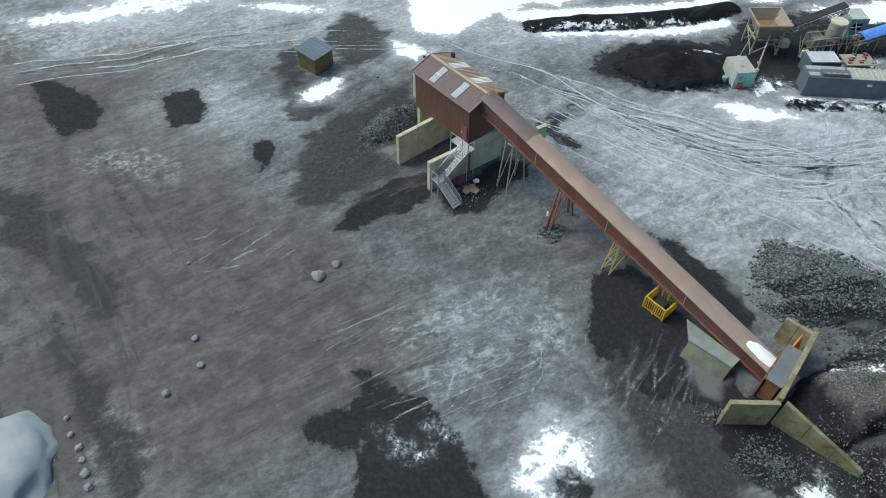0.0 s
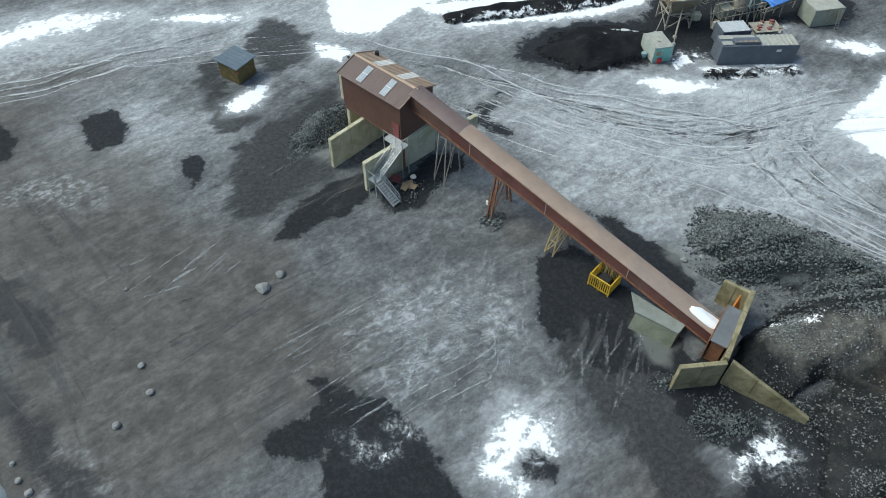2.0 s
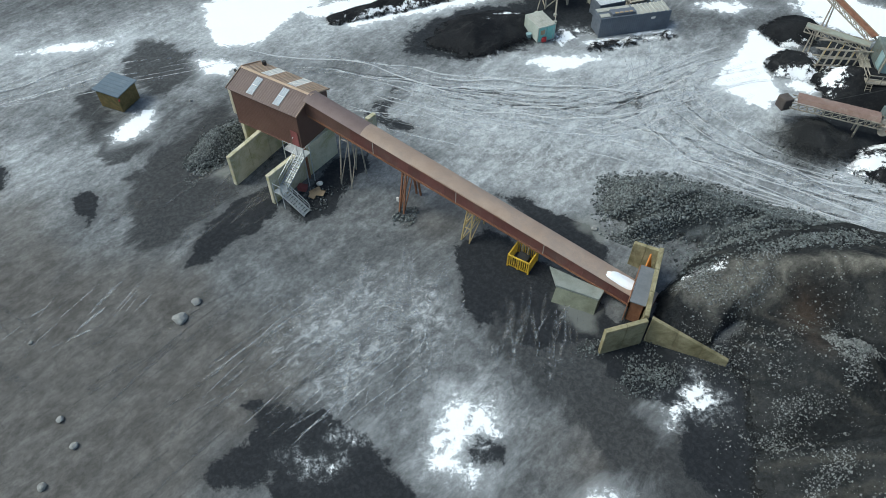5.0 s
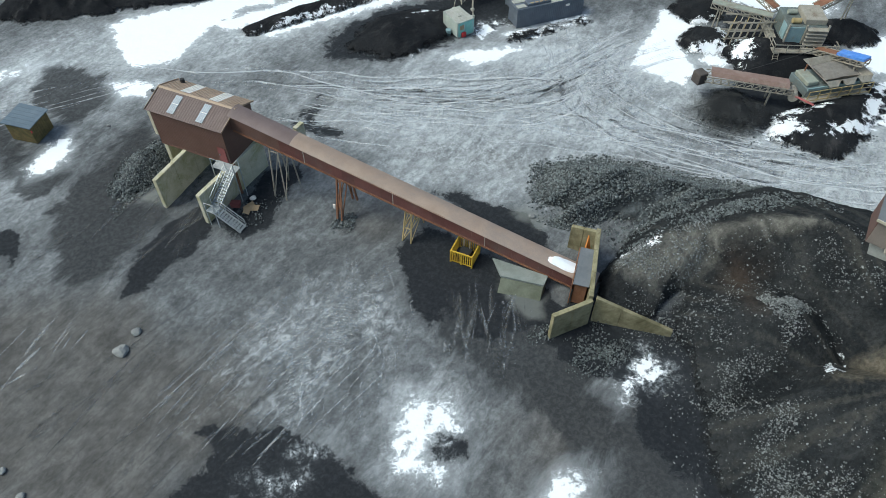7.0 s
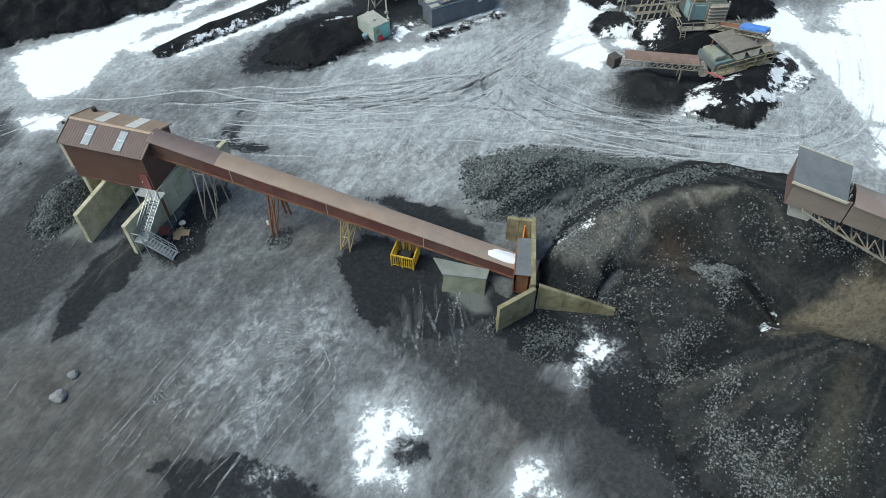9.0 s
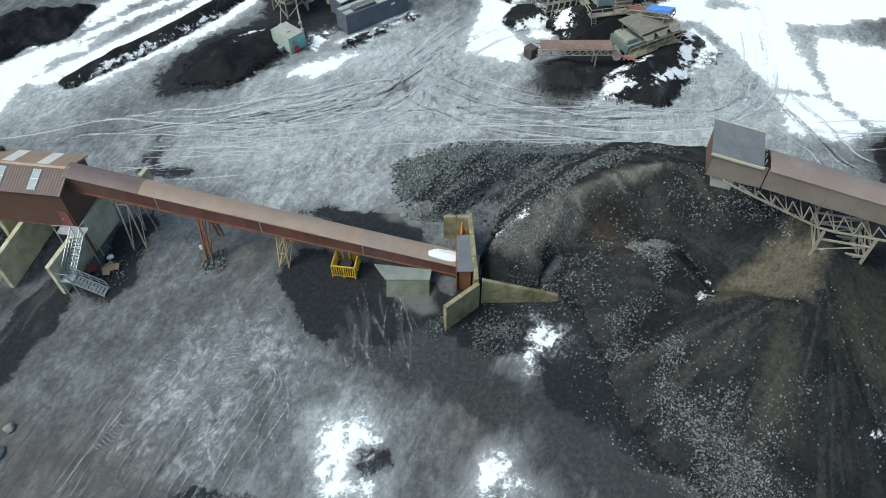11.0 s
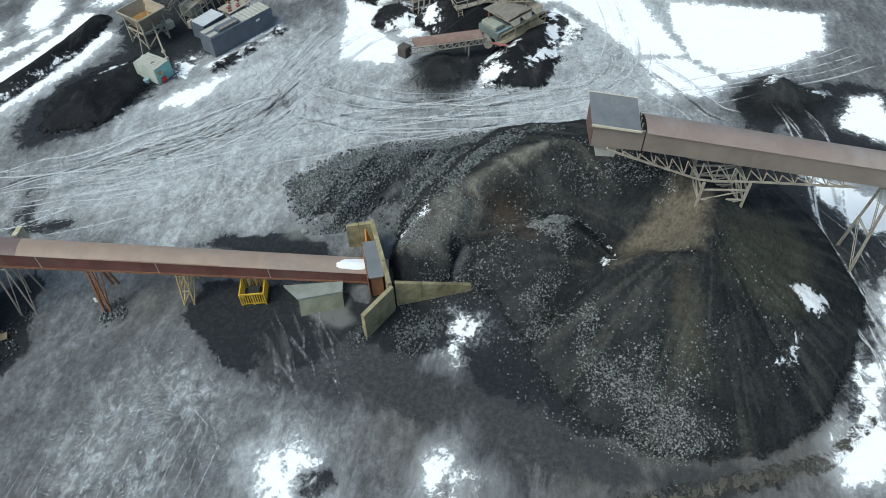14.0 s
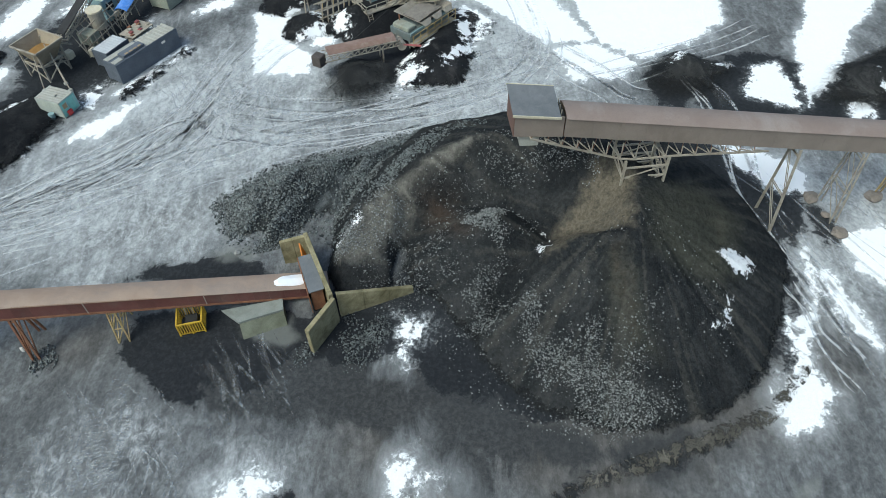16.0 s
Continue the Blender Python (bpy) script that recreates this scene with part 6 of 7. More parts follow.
for i in range(1, 6):
    x = -0.25 + (HWX + 0.5) * i / 6
    part("seam", bar(B(), (x, -0.25, HH + 0.13 + 0.02 * i), (x, HWY + 0.25, HH + 0.29 + 0.02 * i), 0.03, 0.03), M_HUTROOF, roof)
part("lamp", box(B(), (-0.12, -0.14, 1.5), (0.06, -0.05, 1.75), 0.02), M_RED, hut, "small red box on the corner")


def container(name, label, m, size, wall, top, ribs=True, front=None):
    """A steel box: ribbed sides, corner posts, ribbed roof."""
    w, d, h = size
    ob = thing(name, label, "container", m)
    part("body", box(B(), (0.04, 0.04, 0.1), (w - 0.04, d - 0.04, h - 0.05)), wall, ob)
    for o, a, out, ln in (((0.08, 0.04, 0.15), (1, 0, 0), (0, -1, 0), w - 0.16), ((w - 0.04, 0.08, 0.15), (0, 1, 0), (1, 0, 0), d - 0.16), ((0.04, d - 0.08, 0.15), (0, -1, 0), (-1, 0, 0), d - 0.16)):
        if front and o[1] == 0.04:
            continue
        part("side_sheet", corrugated(B(), o, a, (0, 0, 1), out, ln, h - 0.3, 0.28, 0.012), wall, ob)
    for x, y in ((0, 0), (w - 0.12, 0), (0, d - 0.12), (w - 0.12, d - 0.12)):
        part("corner_post", box(B(), (x, y, 0), (x + 0.12, y + 0.12, h), 0.01), wall, ob)
    for a, b in (((0, 0.06, h - 0.06), (w, 0.06, h - 0.06)), ((0, d - 0.06, h - 0.06), (w, d - 0.06, h - 0.06)), ((0, 0.06, 0.08), (w, 0.06, 0.08))):
        part("rail", bar(B(), a, b, 0.12), wall, ob)
    if ribs:
        part("roof", corrugated(B(), (0.1, 0.1, h - 0.05), (1, 0, 0), (0, 1, 0), (0, 0, 1), w - 0.2, d - 0.2, 0.42, 0.03), top, ob)
    return ob


green = container("container", "small teal steel container with a pale ribbed roof", pose(34.2, 69.8, 0, 0, 0, 7.8), (2.55, 3.4, 2.15), M_PALE_TEAL, M_PALE, front=True)
for x0, x1 in ((0.14, 1.24), (1.28, 2.42)):
    leaf = part("door", box(B(), (x0, -0.05, 0.18), (x1, 0.03, 2.0), 0.015), M_TEAL, green, "teal door leaf")
    part("lock_rod", tube(B(), (x1 - 0.25, -0.08, 0.25), (x1 - 0.25, -0.08, 1.9), 0.025, 6), M_STEEL, leaf)
part("notice", box(B(), (0.35, -0.07, 1.1), (0.95, -0.052, 1.7)), M_CARD, green, "faded notice board")
part("box", box(B(), (0.55, -0.35, 0.15), (1.15, -0.07, 0.75), 0.03), M_RED, green, "bright red box at the door")
part("vent", box(B(), (0.9, 1.2, 2.2), (1.3, 1.6, 2.3), 0.02), M_PALE, green)
tub = thing("tub", "small blue-grey tub beside the container", "tub", pose(33.6, 71.2, 0))
part("body", tube(B(), (0, 0, 0), (0, 0, 0.7), 0.35, 12), M_BLUEGREEN, tub)

blue = container("container", "long slate-blue container with a partly open pale roof", pose(42.1, 68.7, 0, 0, 0, -3.6), (9.6, 2.5, 2.6), M_NAVY, M_PALE, ribs=False)
part("roof", corrugated(B(), (4.9, 0.1, 2.56), (1, 0, 0), (0, 1, 0), (0, 0, 1), 4.6, 2.3, 0.55, 0.06), M_PALE, blue, "pale ribbed roof half with snow in the troughs")
part("roof_plate", box(B(), (0.1, 0.1, 2.55), (4.85, 2.4, 2.62), 0.01), M_NAVY, blue)
part("hatch", box(B(), (0.15, 0.25, 2.63), (1.4, 1.0, 2.72), 0.02), M_PALE, blue)
part("hatch_frame", box(B(), (1.6, 0.3, 2.63), (4.8, 1.4, 2.95), 0.03), M_NAVY, blue)
part("hatch_lid", box(B(), (0.15, 1.5, 2.63), (4.6, 2.3, 2.7), 0.02), M_PALE, blue)
for k in range(4):
    part("bag", box(B(), (2.0 + 0.65 * k, 0.32, 2.93), (2.45 + 0.65 * k, 0.6, 3.02), 0.03), M_CARD, blue)
part("label_plate", box(B(), (6.9, -0.02, 1.75), (7.5, 0.02, 2.05), 0.005), M_WHITE, blue, "white plate on the side")
white = container("container", "grey container with a snow-dusted lid", pose(43.7, 72.1, 0, 0, 0, 2), (3.7, 2.5, 2.3), M_NAVY, M_SNOWY)
rack = thing("scrap_rack", "rusty steel rack loaded with red scrap", "rack", pose(48.2, 72.4, 0, 0, 0, 2))
for x in (0.1, 1.3, 2.5, 3.6):
    for y in (0.1, 2.3):
        part("post", bar(B(), (x, y, 0), (x, y, 1.8), 0.1), M_LATTICE, rack)
for z in (0.9, 1.75):
    part("deck", box(B(), (0, 0, z), (3.7, 2.4, z + 0.07), 0.01), M_LATTICE, rack)
for k in range(9):
    x, y = 0.3 + 0.36 * k, 0.4 + 0.5 * (k % 4)
    part("scrap", box(B(), (x, y, 1.83), (x + 0.5, y + 0.35 + 0.1 * (k % 3), 1.95 + 0.05 * (k % 4)), 0.02), (M_RUST, M_FADEDRED, M_LATTICE)[k % 3], rack)
strip = heap("debris_strip", "low strip of black lumps and snow along the container", "debris", [(40.8, 67.1, 0.25), (46, 67.0, 0.35), (51.8, 66.6, 0.25)], 0.5,
             (38, 64), (54, 70), M_COALHEAP, snow=[(44, 67.6, 3, 0.25, 0), (49, 66.6, 3, 0.25, 0)], seed=81)
for k, (x, y, tx, ty) in enumerate(((36.7, 76.2, 38.2, 77.6), (38.2, 73.4, 40.2, 77.6), (38.9, 75.0, 40.6, 78.6))):
    mast = thing("pole", "thin pale pole leaning beside the hopper", "pole", group="leaning poles")
    part("shaft", tube(B(), (x, y, 0), (tx, ty, 3.6), 0.07, 8), M_LATTICE, mast)
    part("cap", box(B(), (x - 0.2, y - 0.2, 0), (x + 0.25, y + 0.2, 0.35), 0.05), M_PALE, mast)


# ---- crushing plant ----
def lattice_boom(ob, a, b, width, depth, material, bays=10, w=0.08):
    """Two lattice sides with rungs across, along a line."""
    a, b = Vector(a), Vector(b)
    side = (b - a).cross(Vector((0, 0, 1))).normalized() * width / 2
    up = Vector((0, 0, depth))
    for s in (side, -side):
        part("top_chord", bar(B(), a + s + up, b + s + up, w * 1.4), material, ob)
        part("bottom_chord", bar(B(), a + s, b + s, w * 1.4), material, ob)
        for i in range(bays):
            p, q = a.lerp(b, i / bays) + s, a.lerp(b, (i + 1) / bays) + s
            part("web_bar", bar(B(), p, q + up, w), material, ob)
            part("web_bar", bar(B(), q, q + up, w), material, ob)
    for i in range(bays + 1):
        q = a.lerp(b, i / bays)
        part("rung", bar(B(), q + side, q - side, w), material, ob)


def taper_box(lo, hi, z0, z1, t):
    """Four walls that lean outwards, open at the top."""
    bm = B()
    cx, cy = (lo[0] + hi[0]) / 2, (lo[1] + hi[1]) / 2

    def ring(s, z):
        return [bm.verts.new((cx + (x - cx) * s, cy + (y - cy) * s, z)) for x, y in ((lo[0], lo[1]), (hi[0], lo[1]), (hi[0], hi[1]), (lo[0], hi[1]))]

    o0, o1, i0, i1 = ring(0.5, z0), ring(1, z1), ring(0.5 - t, z0 + 0.08), ring(1 - t, z1)
    for i in range(4):
        j = (i + 1) % 4
        bm.faces.new((o0[i], o0[j], o1[j], o1[i]))
        bm.faces.new((i0[j], i0[i], i1[i], i1[j]))
        bm.faces.new((o1[i], o1[j], i1[j], i1[i]))
    bm.faces.new(i0)
    bm.faces.new(o0[::-1])
    return bm


def taper_heap(lo, hi, z0, z1):
    """A rounded fill with an uneven top, wider at its crown than at its foot."""
    bm = B()
    n = 9
    grid = []
    for i in range(n):
        row = []
        for j in range(n):
            fx, fy = i / (n - 1), j / (n - 1)
            x, y = lo[0] + (hi[0] - lo[0]) * fx, lo[1] + (hi[1] - lo[1]) * fy
            dome = 1 - ((2 * fx - 1) ** 2 + (2 * fy - 1) ** 2) / 2
            row.append(bm.verts.new((x, y, z1 - 0.25 + 0.3 * dome + 0.12 * noise.noise(Vector((x, y, 4))))))
        grid.append(row)
    for i in range(n - 1):
        for j in range(n - 1):
            bm.faces.new((grid[i][j], grid[i + 1][j], grid[i + 1][j + 1], grid[i][j + 1]))
    edge = [grid[i][0] for i in range(n)] + [grid[n - 1][j] for j in range(1, n)] + [grid[i][n - 1] for i in range(n - 2, -1, -1)] + [grid[0][j] for j in range(n - 2, 0, -1)]
    foot = [bm.verts.new((v.co.x * 0.75, v.co.y * 0.75, z0)) for v in edge]
    for i in range(len(edge)):
        j = (i + 1) % len(edge)
        bm.faces.new((edge[j], edge[i], foot[i], foot[j]))
    bm.faces.new(foot)
    return bm


feed = thing("feed_hopper", "open brown-stained steel feed hopper on a braced frame", "hopper", pose(39.9, 78.7, 0, 0, 0, 2) @ Matrix.Diagonal((0.86, 0.86, 0.86, 1)))
part("bin", taper_box((-2.4, -2.5), (2.4, 2.5), 2.4, 5.0, 0.04), M_BIN, feed, "brown-stained steel bin")
part("ore", taper_heap((-1.55, -1.6), (1.55, 1.6), 2.9, 3.75), M_ORE, feed, "orange-brown fines in the bin")
for a, b in (((-2.4, -2.5), (2.4, -2.5)), ((2.4, -2.5), (2.4, 2.5)), ((2.4, 2.5), (-2.4, 2.5)), ((-2.4, 2.5), (-2.4, -2.5))):
    part("rim", bar(B(), (*a, 5.0), (*b, 5.0), 0.2), M_LATTICE, feed)
for x in (-1.9, 1.9):
    for y in (-1.9, 1.9):
        part("leg", bar(B(), (x, y, 0), (x, y, 4.4), 0.22), M_LATTICE, feed)
    part("brace", bar(B(), (x, -1.9, 0.2), (x, 1.9, 2.6), 0.14), M_LATTICE, feed)
    part("beam", bar(B(), (x, -2.0, 2.5), (x, 2.0, 2.5), 0.2), M_LATTICE, feed)
for y in (-1.9, 1.9):
    part("brace", bar(B(), (-1.9, y, 0.2), (1.9, y, 2.6), 0.14), M_LATTICE, feed)
    part("beam", bar(B(), (-2.0, y, 2.5), (2.0, y, 2.5), 0.2), M_LATTICE, feed)
for y in (-1.9, 0.0, 1.9):
    part("brace", bar(B(), (-1.9, y, 2.5), (3.6, y * 0.5 + 0.3, 0.3), 0.16), M_LATTICE, feed)
    part("brace", bar(B(), (1.9, y, 4.2), (4.4, y * 0.5 + 0.3, 2.2), 0.16), M_LATTICE, feed)
part("gearbox", box(B(), (2.4, -1.6, 0.9), (3.6, -0.6, 2.0), 0.08), M_CREAM, feed)
crusher = thing("crusher", "beige crushing plant with drum, walkways and dark belt", "crusher", pose(43.2, 79.2, 0, 0, 0, 8))
lattice_boom(crusher, (0, -0.3, 2.6), (7.0, 1.0, 4.0), 1.3, 0.7, M_LATTICE, 7)
part("belt", prism(B(), [(0, -0.9, 3.4), (7.0, 0.4, 4.8), (7.0, 1.6, 4.8), (0, 0.3, 3.4)], (0, 0, 0.1)), M_RUBBER, crusher)
part("drum", tube(B(), (5.2, -1.4, 1.6), (5.2, -1.4, 4.0), 0.95, 18), M_LATTICE, crusher)
part("drum_rim", tube(B(), (5.2, -1.4, 3.9), (5.2, -1.4, 4.1), 1.05, 18), M_CREAM, crusher)
for z, y in ((1.2, -2.6), (2.2, -2.6), (1.2, -1.2), (2.2, 0.4), (3.0, -2.0)):
    part("walk_rail", bar(B(), (1.0, y, z), (8.2, y + 0.3, z + 0.3), 0.1), M_LATTICE, crusher)
for k in range(8):
    x = 0.8 + k * 1.05
    part("post", bar(B(), (x, -2.6, 0), (x, -2.4, 2.4), 0.1), M_LATTICE, crusher)
    part("stay", bar(B(), (x, -2.6, 0.3), (x + 1.0, 0.6, 2.8), 0.1), M_LATTICE, crusher)
part("engine", box(B(), (2.6, -1.9, 0.3), (4.2, 0.3, 1.9), 0.06), M_MACHINE, crusher)
part("panel_box", box(B(), (0.6, -3.4, 0.3), (1.5, -2.9, 1.3), 0.04), M_CREAM, crusher)
cabin = container("control_cabin", "blue-green steel control cabin beside the crusher", pose(51.4, 80.8, 0, 0, 0, 4), (2.4, 2.6, 3.0), M_BLUEGREEN, M_PALE_TEAL)
part("window", box(B(), (0.5, -0.02, 1.5), (1.7, 0.005, 2.4), 0.01), M_RUBBER, cabin)
covered = thing("belt_conveyor", "low belt conveyor under a blue tarpaulin", "conveyor", pose(54.4, 79.0, 0, 0, 0, 18))
lattice_boom(covered, (-3.4, 0, 1.4), (4.2, 0, 2.4), 1.3, 0.6, M_LATTICE, 8)
part("tarpaulin", roof_piece(-2.7, 2.8, lambda x: 2.65 + 0.13 * x, -0.8, 0.8, 0.3), M_BLUE, covered, "creased bright blue tarpaulin")
for x in (-2.8, 0, 3.4):
    part("leg", bar(B(), (x, -0.6, 0), (x, -0.4, 2.0 + 0.13 * x), 0.12), M_LATTICE, covered)
    part("leg", bar(B(), (x, 0.6, 0), (x, 0.4, 2.0 + 0.13 * x), 0.12), M_LATTICE, covered)
tank = container("machine_box", "grey-green machine housing with pale roof", pose(57.4, 75.6, 0, 0, 0, 6), (4.4, 3.0, 2.4), M_MACHINE, M_PALE)
ladder = thing("ladder", "short beige ladder leaning on the machine housing", "ladder", pose(60.8, 74.9, 0, 0, 0, 6))
for s in (-0.25, 0.25):
    part("rail", bar(B(), (s, 0, 0), (s, 0.6, 2.4), 0.06), M_LATTICE, ladder)
for k in range(7):
    part("rung", bar(B(), (-0.25, 0.08 * k + 0.05, 0.3 * k + 0.2), (0.25, 0.08 * k + 0.05, 0.3 * k + 0.2), 0.04), M_LATTICE, ladder)

# ---- mobile screening plant ----
M_BROWNHEAP_FILL = surface("grey_brown_fines", (0.17, 0.155, 0.135), (0.24, 0.22, 0.19), (0.12, 0.11, 0.10), rough=0.95, scale=1.5, bump=0.8)
boom = thing("stacker_boom", "lattice stacker boom with rusty belt cover and dark head box", "conveyor", pose(0, 0, 0))
lattice_boom(boom, (54.9, 47.7, 2.3), (62.4, 41.9, 2.0), 1.5, 0.7, M_LATTICE, 11, 0.07)
d = Vector((7.5, -5.8, -0.3)).normalized()
s = Vector((0.61, 0.79, 0)) * 0.72
a, b = Vector((55.3, 47.4, 3.1)), Vector((62.0, 42.2, 2.8))
part("belt_cover", prism(B(), [a - s, b - s, b - s * 0.5 + Vector((0, 0, 0.35)), a - s * 0.5 + Vector((0, 0, 0.35))], s * 1.5), M_GAL_ROOF2, boom, "rusty sheet belt cover")
part("head_box", box(B(), (53.7, 47.3, 1.8), (54.9, 48.6, 3.2), 0.08), M_DARKBROWN, boom, "dark head box")
part("drive_drum", tube(B(), (62.2, 41.2, 1.7), (63.2, 42.4, 1.7), 0.55, 14), M_LATTICE, boom)
part("stay_cable", tube(B(), (57.8, 46.0, 3.2), (66.6, 43.8, 5.2), 0.035, 6), M_RUBBER, boom)
for q in ((60.4, 42.9), (61.3, 44.0)):
    part("prop", bar(B(), (*q, 0), (*q, 2.1), 0.16), M_LATTICE, boom)
screen = thing("screening_plant", "grey-green screening plant with hopper, walkways and blue-grey chassis", "screening plant", pose(68.2, 42.6, 0, 0, 0, -11))
part("chassis", box(B(), (-3.6, -2.0, 1.0), (4.0, 1.4, 2.1), 0.06), M_BLUEGREEN2, screen, "blue-grey chassis")
part("hopper", taper_box((-1.9, -2.3), (4.2, 2.3), 1.7, 3.0, 0.03), M_LATTICE, screen, "wide shallow beige hopper")
part("hopper_fill", taper_heap((-1.2, -1.4), (3.4, 1.5), 2.0, 2.75), M_BROWNHEAP_FILL, screen, "grey-brown fines in the hopper")
for k in range(3):
    x = -1.9 + 2.03 * k
    part("wing", prism(B(), [(x, -2.3, 3.0), (x + 1.95, -2.3, 3.0), (x + 1.5, -2.75, 2.45), (x + 0.45, -2.75, 2.45)], (0, -0.02, 0.07)), M_LATTICE, screen)
    part("wing_stay", bar(B(), (x + 1.0, -2.6, 2.5), (x + 1.0, -2.0, 1.9), 0.1), M_OCHRE, screen)
part("side_beam", bar(B(), (-3.6, -2.04, 2.05), (4.2, -2.04, 2.05), 0.16, 0.3), M_BLUEGREEN, screen)
for k in range(6):
    x = -3.4 + 1.4 * k
    part("rib", box(B(), (x, -2.08, 1.0), (x + 0.14, -1.98, 1.9), 0.01), M_BLUEGREEN2, screen)
part("engine_cover", box(B(), (-3.5, -1.6, 2.1), (-2.1, 1.0, 2.7), 0.1), M_MACHINE, screen)
part("exhaust", tube(B(), (-2.6, 0.6, 2.6), (-2.6, 0.6, 3.5), 0.09, 8), M_RUST, screen)
for z in (1.2, 1.8, 2.4):
    part("guard_rail", bar(B(), (-4.0, -2.9, z), (4.2, -2.9, z), 0.08), M_OCHRE, screen)
for k in range(7):
    x = -4.0 + k * 1.36
    part("rail_post", bar(B(), (x, -2.9, 0.9), (x, -2.9, 2.45), 0.08), M_OCHRE, screen)
part("walkway", box(B(), (-4.0, -2.95, 0.85), (4.2, -2.0, 0.95)), M_LATTICE, screen)
for x in (-3.4, -1.0, 1.6, 3.6):
    for y in (-1.7, 1.3):
        part("jack_leg", bar(B(), (x, y, 0), (x, y, 1.2), 0.24), M_MACHINE, screen)
part("tow_bar", bar(B(), (-4.0, -0.4, 1.4), (-6.0, -0.8, 1.6), 0.3), M_LATTICE, screen)
screen2 = thing("screening_plant", "tall grey-green screen house with railed walkway", "screening plant", pose(70.6, 50.2, 0, 0, 0, -28))
part("body", box(B(), (-2.1, -2.0, 2.2), (2.5, 2.4, 4.6), 0.08), M_DARKMACHINE, screen2)
for x in (-2.15, -0.1, 2.45):
    part("frame_post", box(B(), (x, -2.2, 2.1), (x + 0.18, -1.98, 4.9), 0.02), M_LATTICE, screen2)
part("side_plate", box(B(), (-1.95, -2.1, 2.5), (-0.15, -1.99, 4.5), 0.02), M_BLUEGREEN, screen2, "blue-green side plate")
# the body is solid: a black plate gives the shade behind the slats
part("shade_plate", box(B(), (0.12, -2.03, 2.5), (2.4, -1.99, 4.5)), M_RUBBER, screen2, "black plate behind the slats, standing in for a shaded gap")
for k in range(5):
    z = 2.55 + 0.45 * k
    part("slat", prism(B(), [(0.1, -2.02, z), (0.1, -2.5, z - 0.08), (0.1, -2.5, z + 0.0), (0.1, -2.02, z + 0.2)], (2.35, 0, 0)), M_LATTICE, screen2)
part("top_box", box(B(), (-0.2, -1.6, 4.6), (2.3, 1.8, 5.3), 0.06), M_LATTICE, screen2)
part("motor", tube(B(), (-1.6, -1.2, 4.9), (-0.6, -1.2, 4.9), 0.32, 12), M_OCHRE, screen2)
part("motor", tube(B(), (-1.6, 0.8, 4.9), (-0.6, 0.8, 4.9), 0.32, 12), M_MACHINE, screen2)
part("side_door", box(B(), (-2.16, -1.6, 2.6), (-2.08, -0.2, 4.4), 0.02), M_BLUEGREEN, screen2)
for k in range(4):
    x = -2.6 + 1.7 * k
    part("stay", bar(B(), (x, -3.8, 0.2), (x + 1.3, -2.3, 2.1), 0.12), M_LATTICE, screen2)
    part("stay", bar(B(), (x + 1.3, -3.8, 0.2), (x, -2.3, 2.1), 0.12), M_OCHRE, screen2)
for k in range(8):
    part("ladder_rung", bar(B(), (-3.5, -4.6 + 0.1 * k, 0.25 + 0.26 * k), (-2.9, -4.6 + 0.1 * k, 0.25 + 0.26 * k), 0.05), M_LATTICE, screen2)
for x in (-3.5, -2.9):
    part("ladder_rail", bar(B(), (x, -4.7, 0), (x, -3.8, 2.3), 0.07), M_LATTICE, screen2)
part("walkway", box(B(), (-3.6, -3.8, 2.1), (3.8, -2.6, 2.2)), M_LATTICE, screen2)
part("walkway", box(B(), (-3.6, -2.6, 2.1), (-2.4, 2.6, 2.2)), M_LATTICE, screen2)
for z in (2.7, 3.2):
    part("guard_rail", bar(B(), (-3.6, -3.8, z), (3.8, -3.8, z), 0.08), M_LATTICE, screen2)
    part("guard_rail", bar(B(), (-3.6, -3.8, z), (-3.6, 2.6, z), 0.08), M_LATTICE, screen2)
    part("guard_rail", bar(B(), (3.8, -3.8, z), (3.8, -2.6, z), 0.08), M_LATTICE, screen2)
for k in range(6):
    part("rail_post", bar(B(), (-3.6 + 1.48 * k, -3.8, 2.1), (-3.6 + 1.48 * k, -3.8, 3.25), 0.08), M_LATTICE, screen2)
    part("rail_post", bar(B(), (-3.6, -3.8 + 1.28 * k, 2.1), (-3.6, -3.8 + 1.28 * k, 3.25), 0.08), M_LATTICE, screen2)
for x in (-2.2, 0.3, 2.8):
    for y in (-2.4, 2.4):
        part("leg", bar(B(), (x, y, 0), (x, y, 2.3), 0.26), M_LATTICE, screen2)
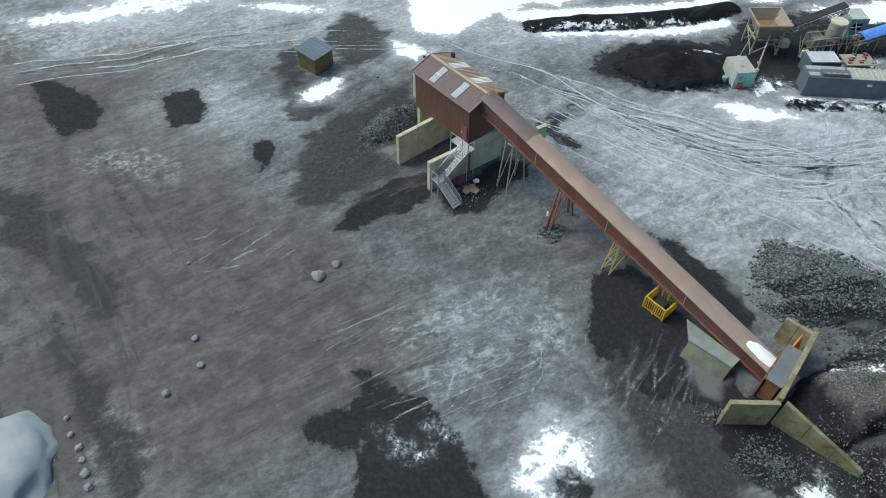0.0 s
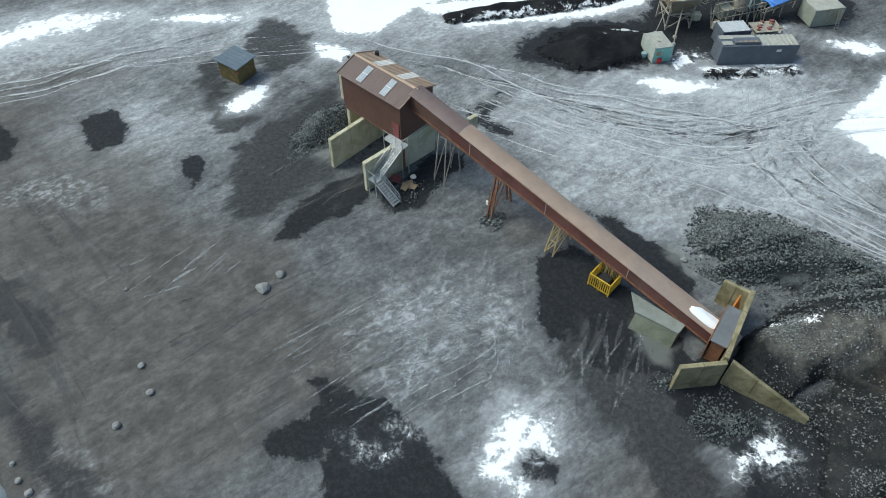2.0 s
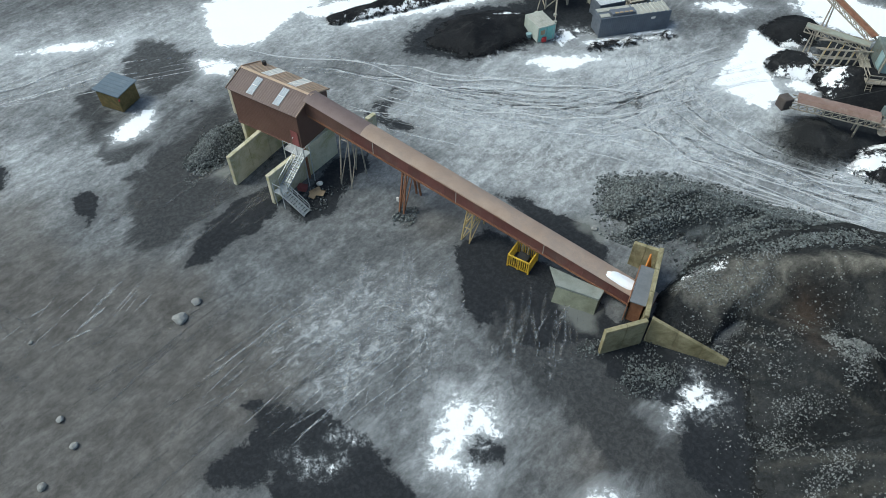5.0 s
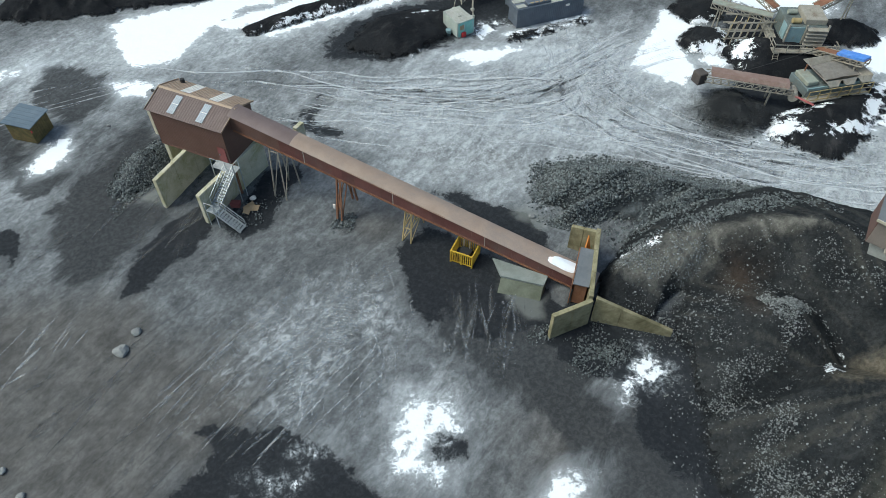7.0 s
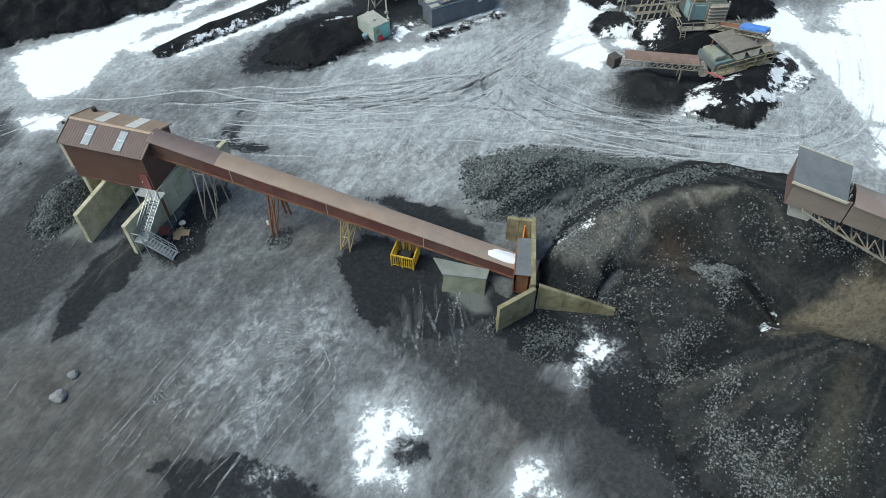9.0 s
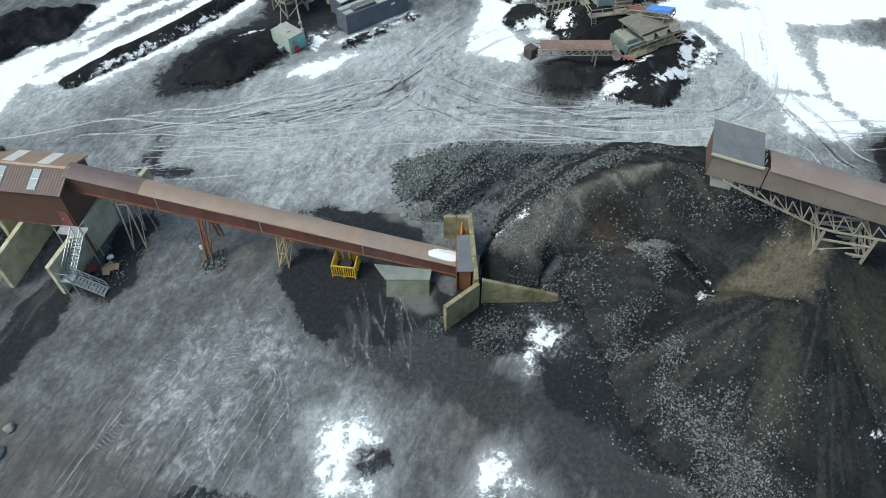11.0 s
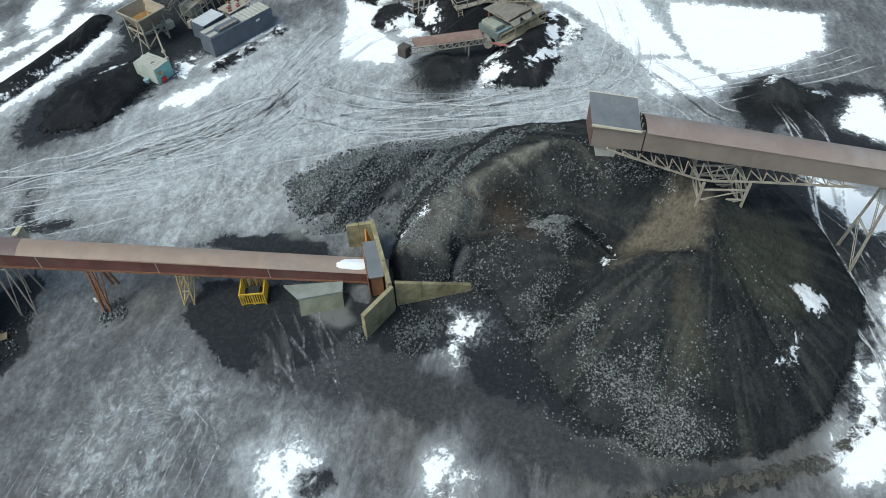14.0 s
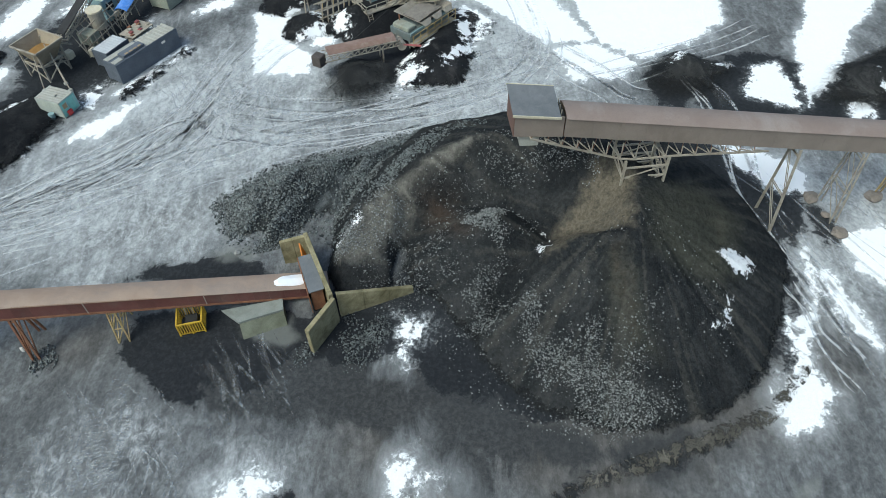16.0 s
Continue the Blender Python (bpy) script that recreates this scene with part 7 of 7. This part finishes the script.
for k, (a, b) in enumerate((((-2.6, 2.0, 3.0), (-9.5, 4.6, 3.2)), ((-2.2, 2.8, 3.6), (-7.0, 9.0, 5.4)), ((1.6, -3.2, 2.0), (5.2, -8.0, 3.6)), ((2.4, 2.8, 4.0), (9.0, 6.4, 5.6)))):
    arm = thing("belt_conveyor", ("beige lattice belt conveyor beside the screen house", "raised lattice conveyor arm behind the screen house",
                                  "short belt conveyor under a blue tarpaulin", "long lattice conveyor above the snow")[k], "conveyor", pose(70.6, 50.2, 0, 0, 0, -28))
    lattice_boom(arm, a, b, 1.2, 0.6, M_LATTICE, 8)
    va, vb = Vector(a), Vector(b)
    part("belt", bar(B(), va + Vector((0, 0, 0.62)), vb + Vector((0, 0, 0.62)), 0.95, 0.08), M_RUST if k else M_MACHINE, arm)
    q = va.lerp(vb, 0.85)
    for sgn in (-0.5, 0.5):
        part("leg", bar(B(), (q.x + sgn, q.y + sgn, 0), (q.x + sgn * 0.4, q.y + sgn * 0.4, q.z), 0.14), M_LATTICE, arm)
    if k == 2:
        part("tarpaulin", bar(B(), va.lerp(vb, 0.45) + Vector((0, 0, 0.8)), va.lerp(vb, 0.98) + Vector((0, 0, 0.8)), 1.3, 0.3), M_BLUE, arm, "creased bright blue tarpaulin")
scaffold = thing("scaffold", "tangle of beige braced steel scaffold beside the screen house", "scaffold", pose(66.2, 54.2, 0, 0, 0, -28))
for k in range(7):
    x = -2.4 + 0.8 * k
    part("post", bar(B(), (x, -1.2, 0), (x + 0.3, -1.0, 3.4 + 0.2 * (k % 3)), 0.12), M_LATTICE, scaffold)
    part("brace", bar(B(), (x, -1.2, 0.3), (x + 1.4, 1.0, 3.2), 0.1), M_LATTICE if k % 2 else M_OCHRE, scaffold)
for z in (1.2, 2.2, 3.3):
    part("beam", bar(B(), (-2.6, -1.1, z), (3.2, -1.0, z + 0.3), 0.14), M_LATTICE, scaffold)
    part("beam", bar(B(), (-2.4, 1.0, z), (3.2, 0.8, z + 0.2), 0.14), M_LATTICE, scaffold)
scrap = thing("red_plank", "faded red plank lying on the black fines", "plank", pose(62.9, 40.2, 1.75, 0, 6, -62))
part("plank", box(B(), (-1.1, -0.18, 0), (1.1, 0.18, 0.08), 0.02), M_PLANK, scrap)
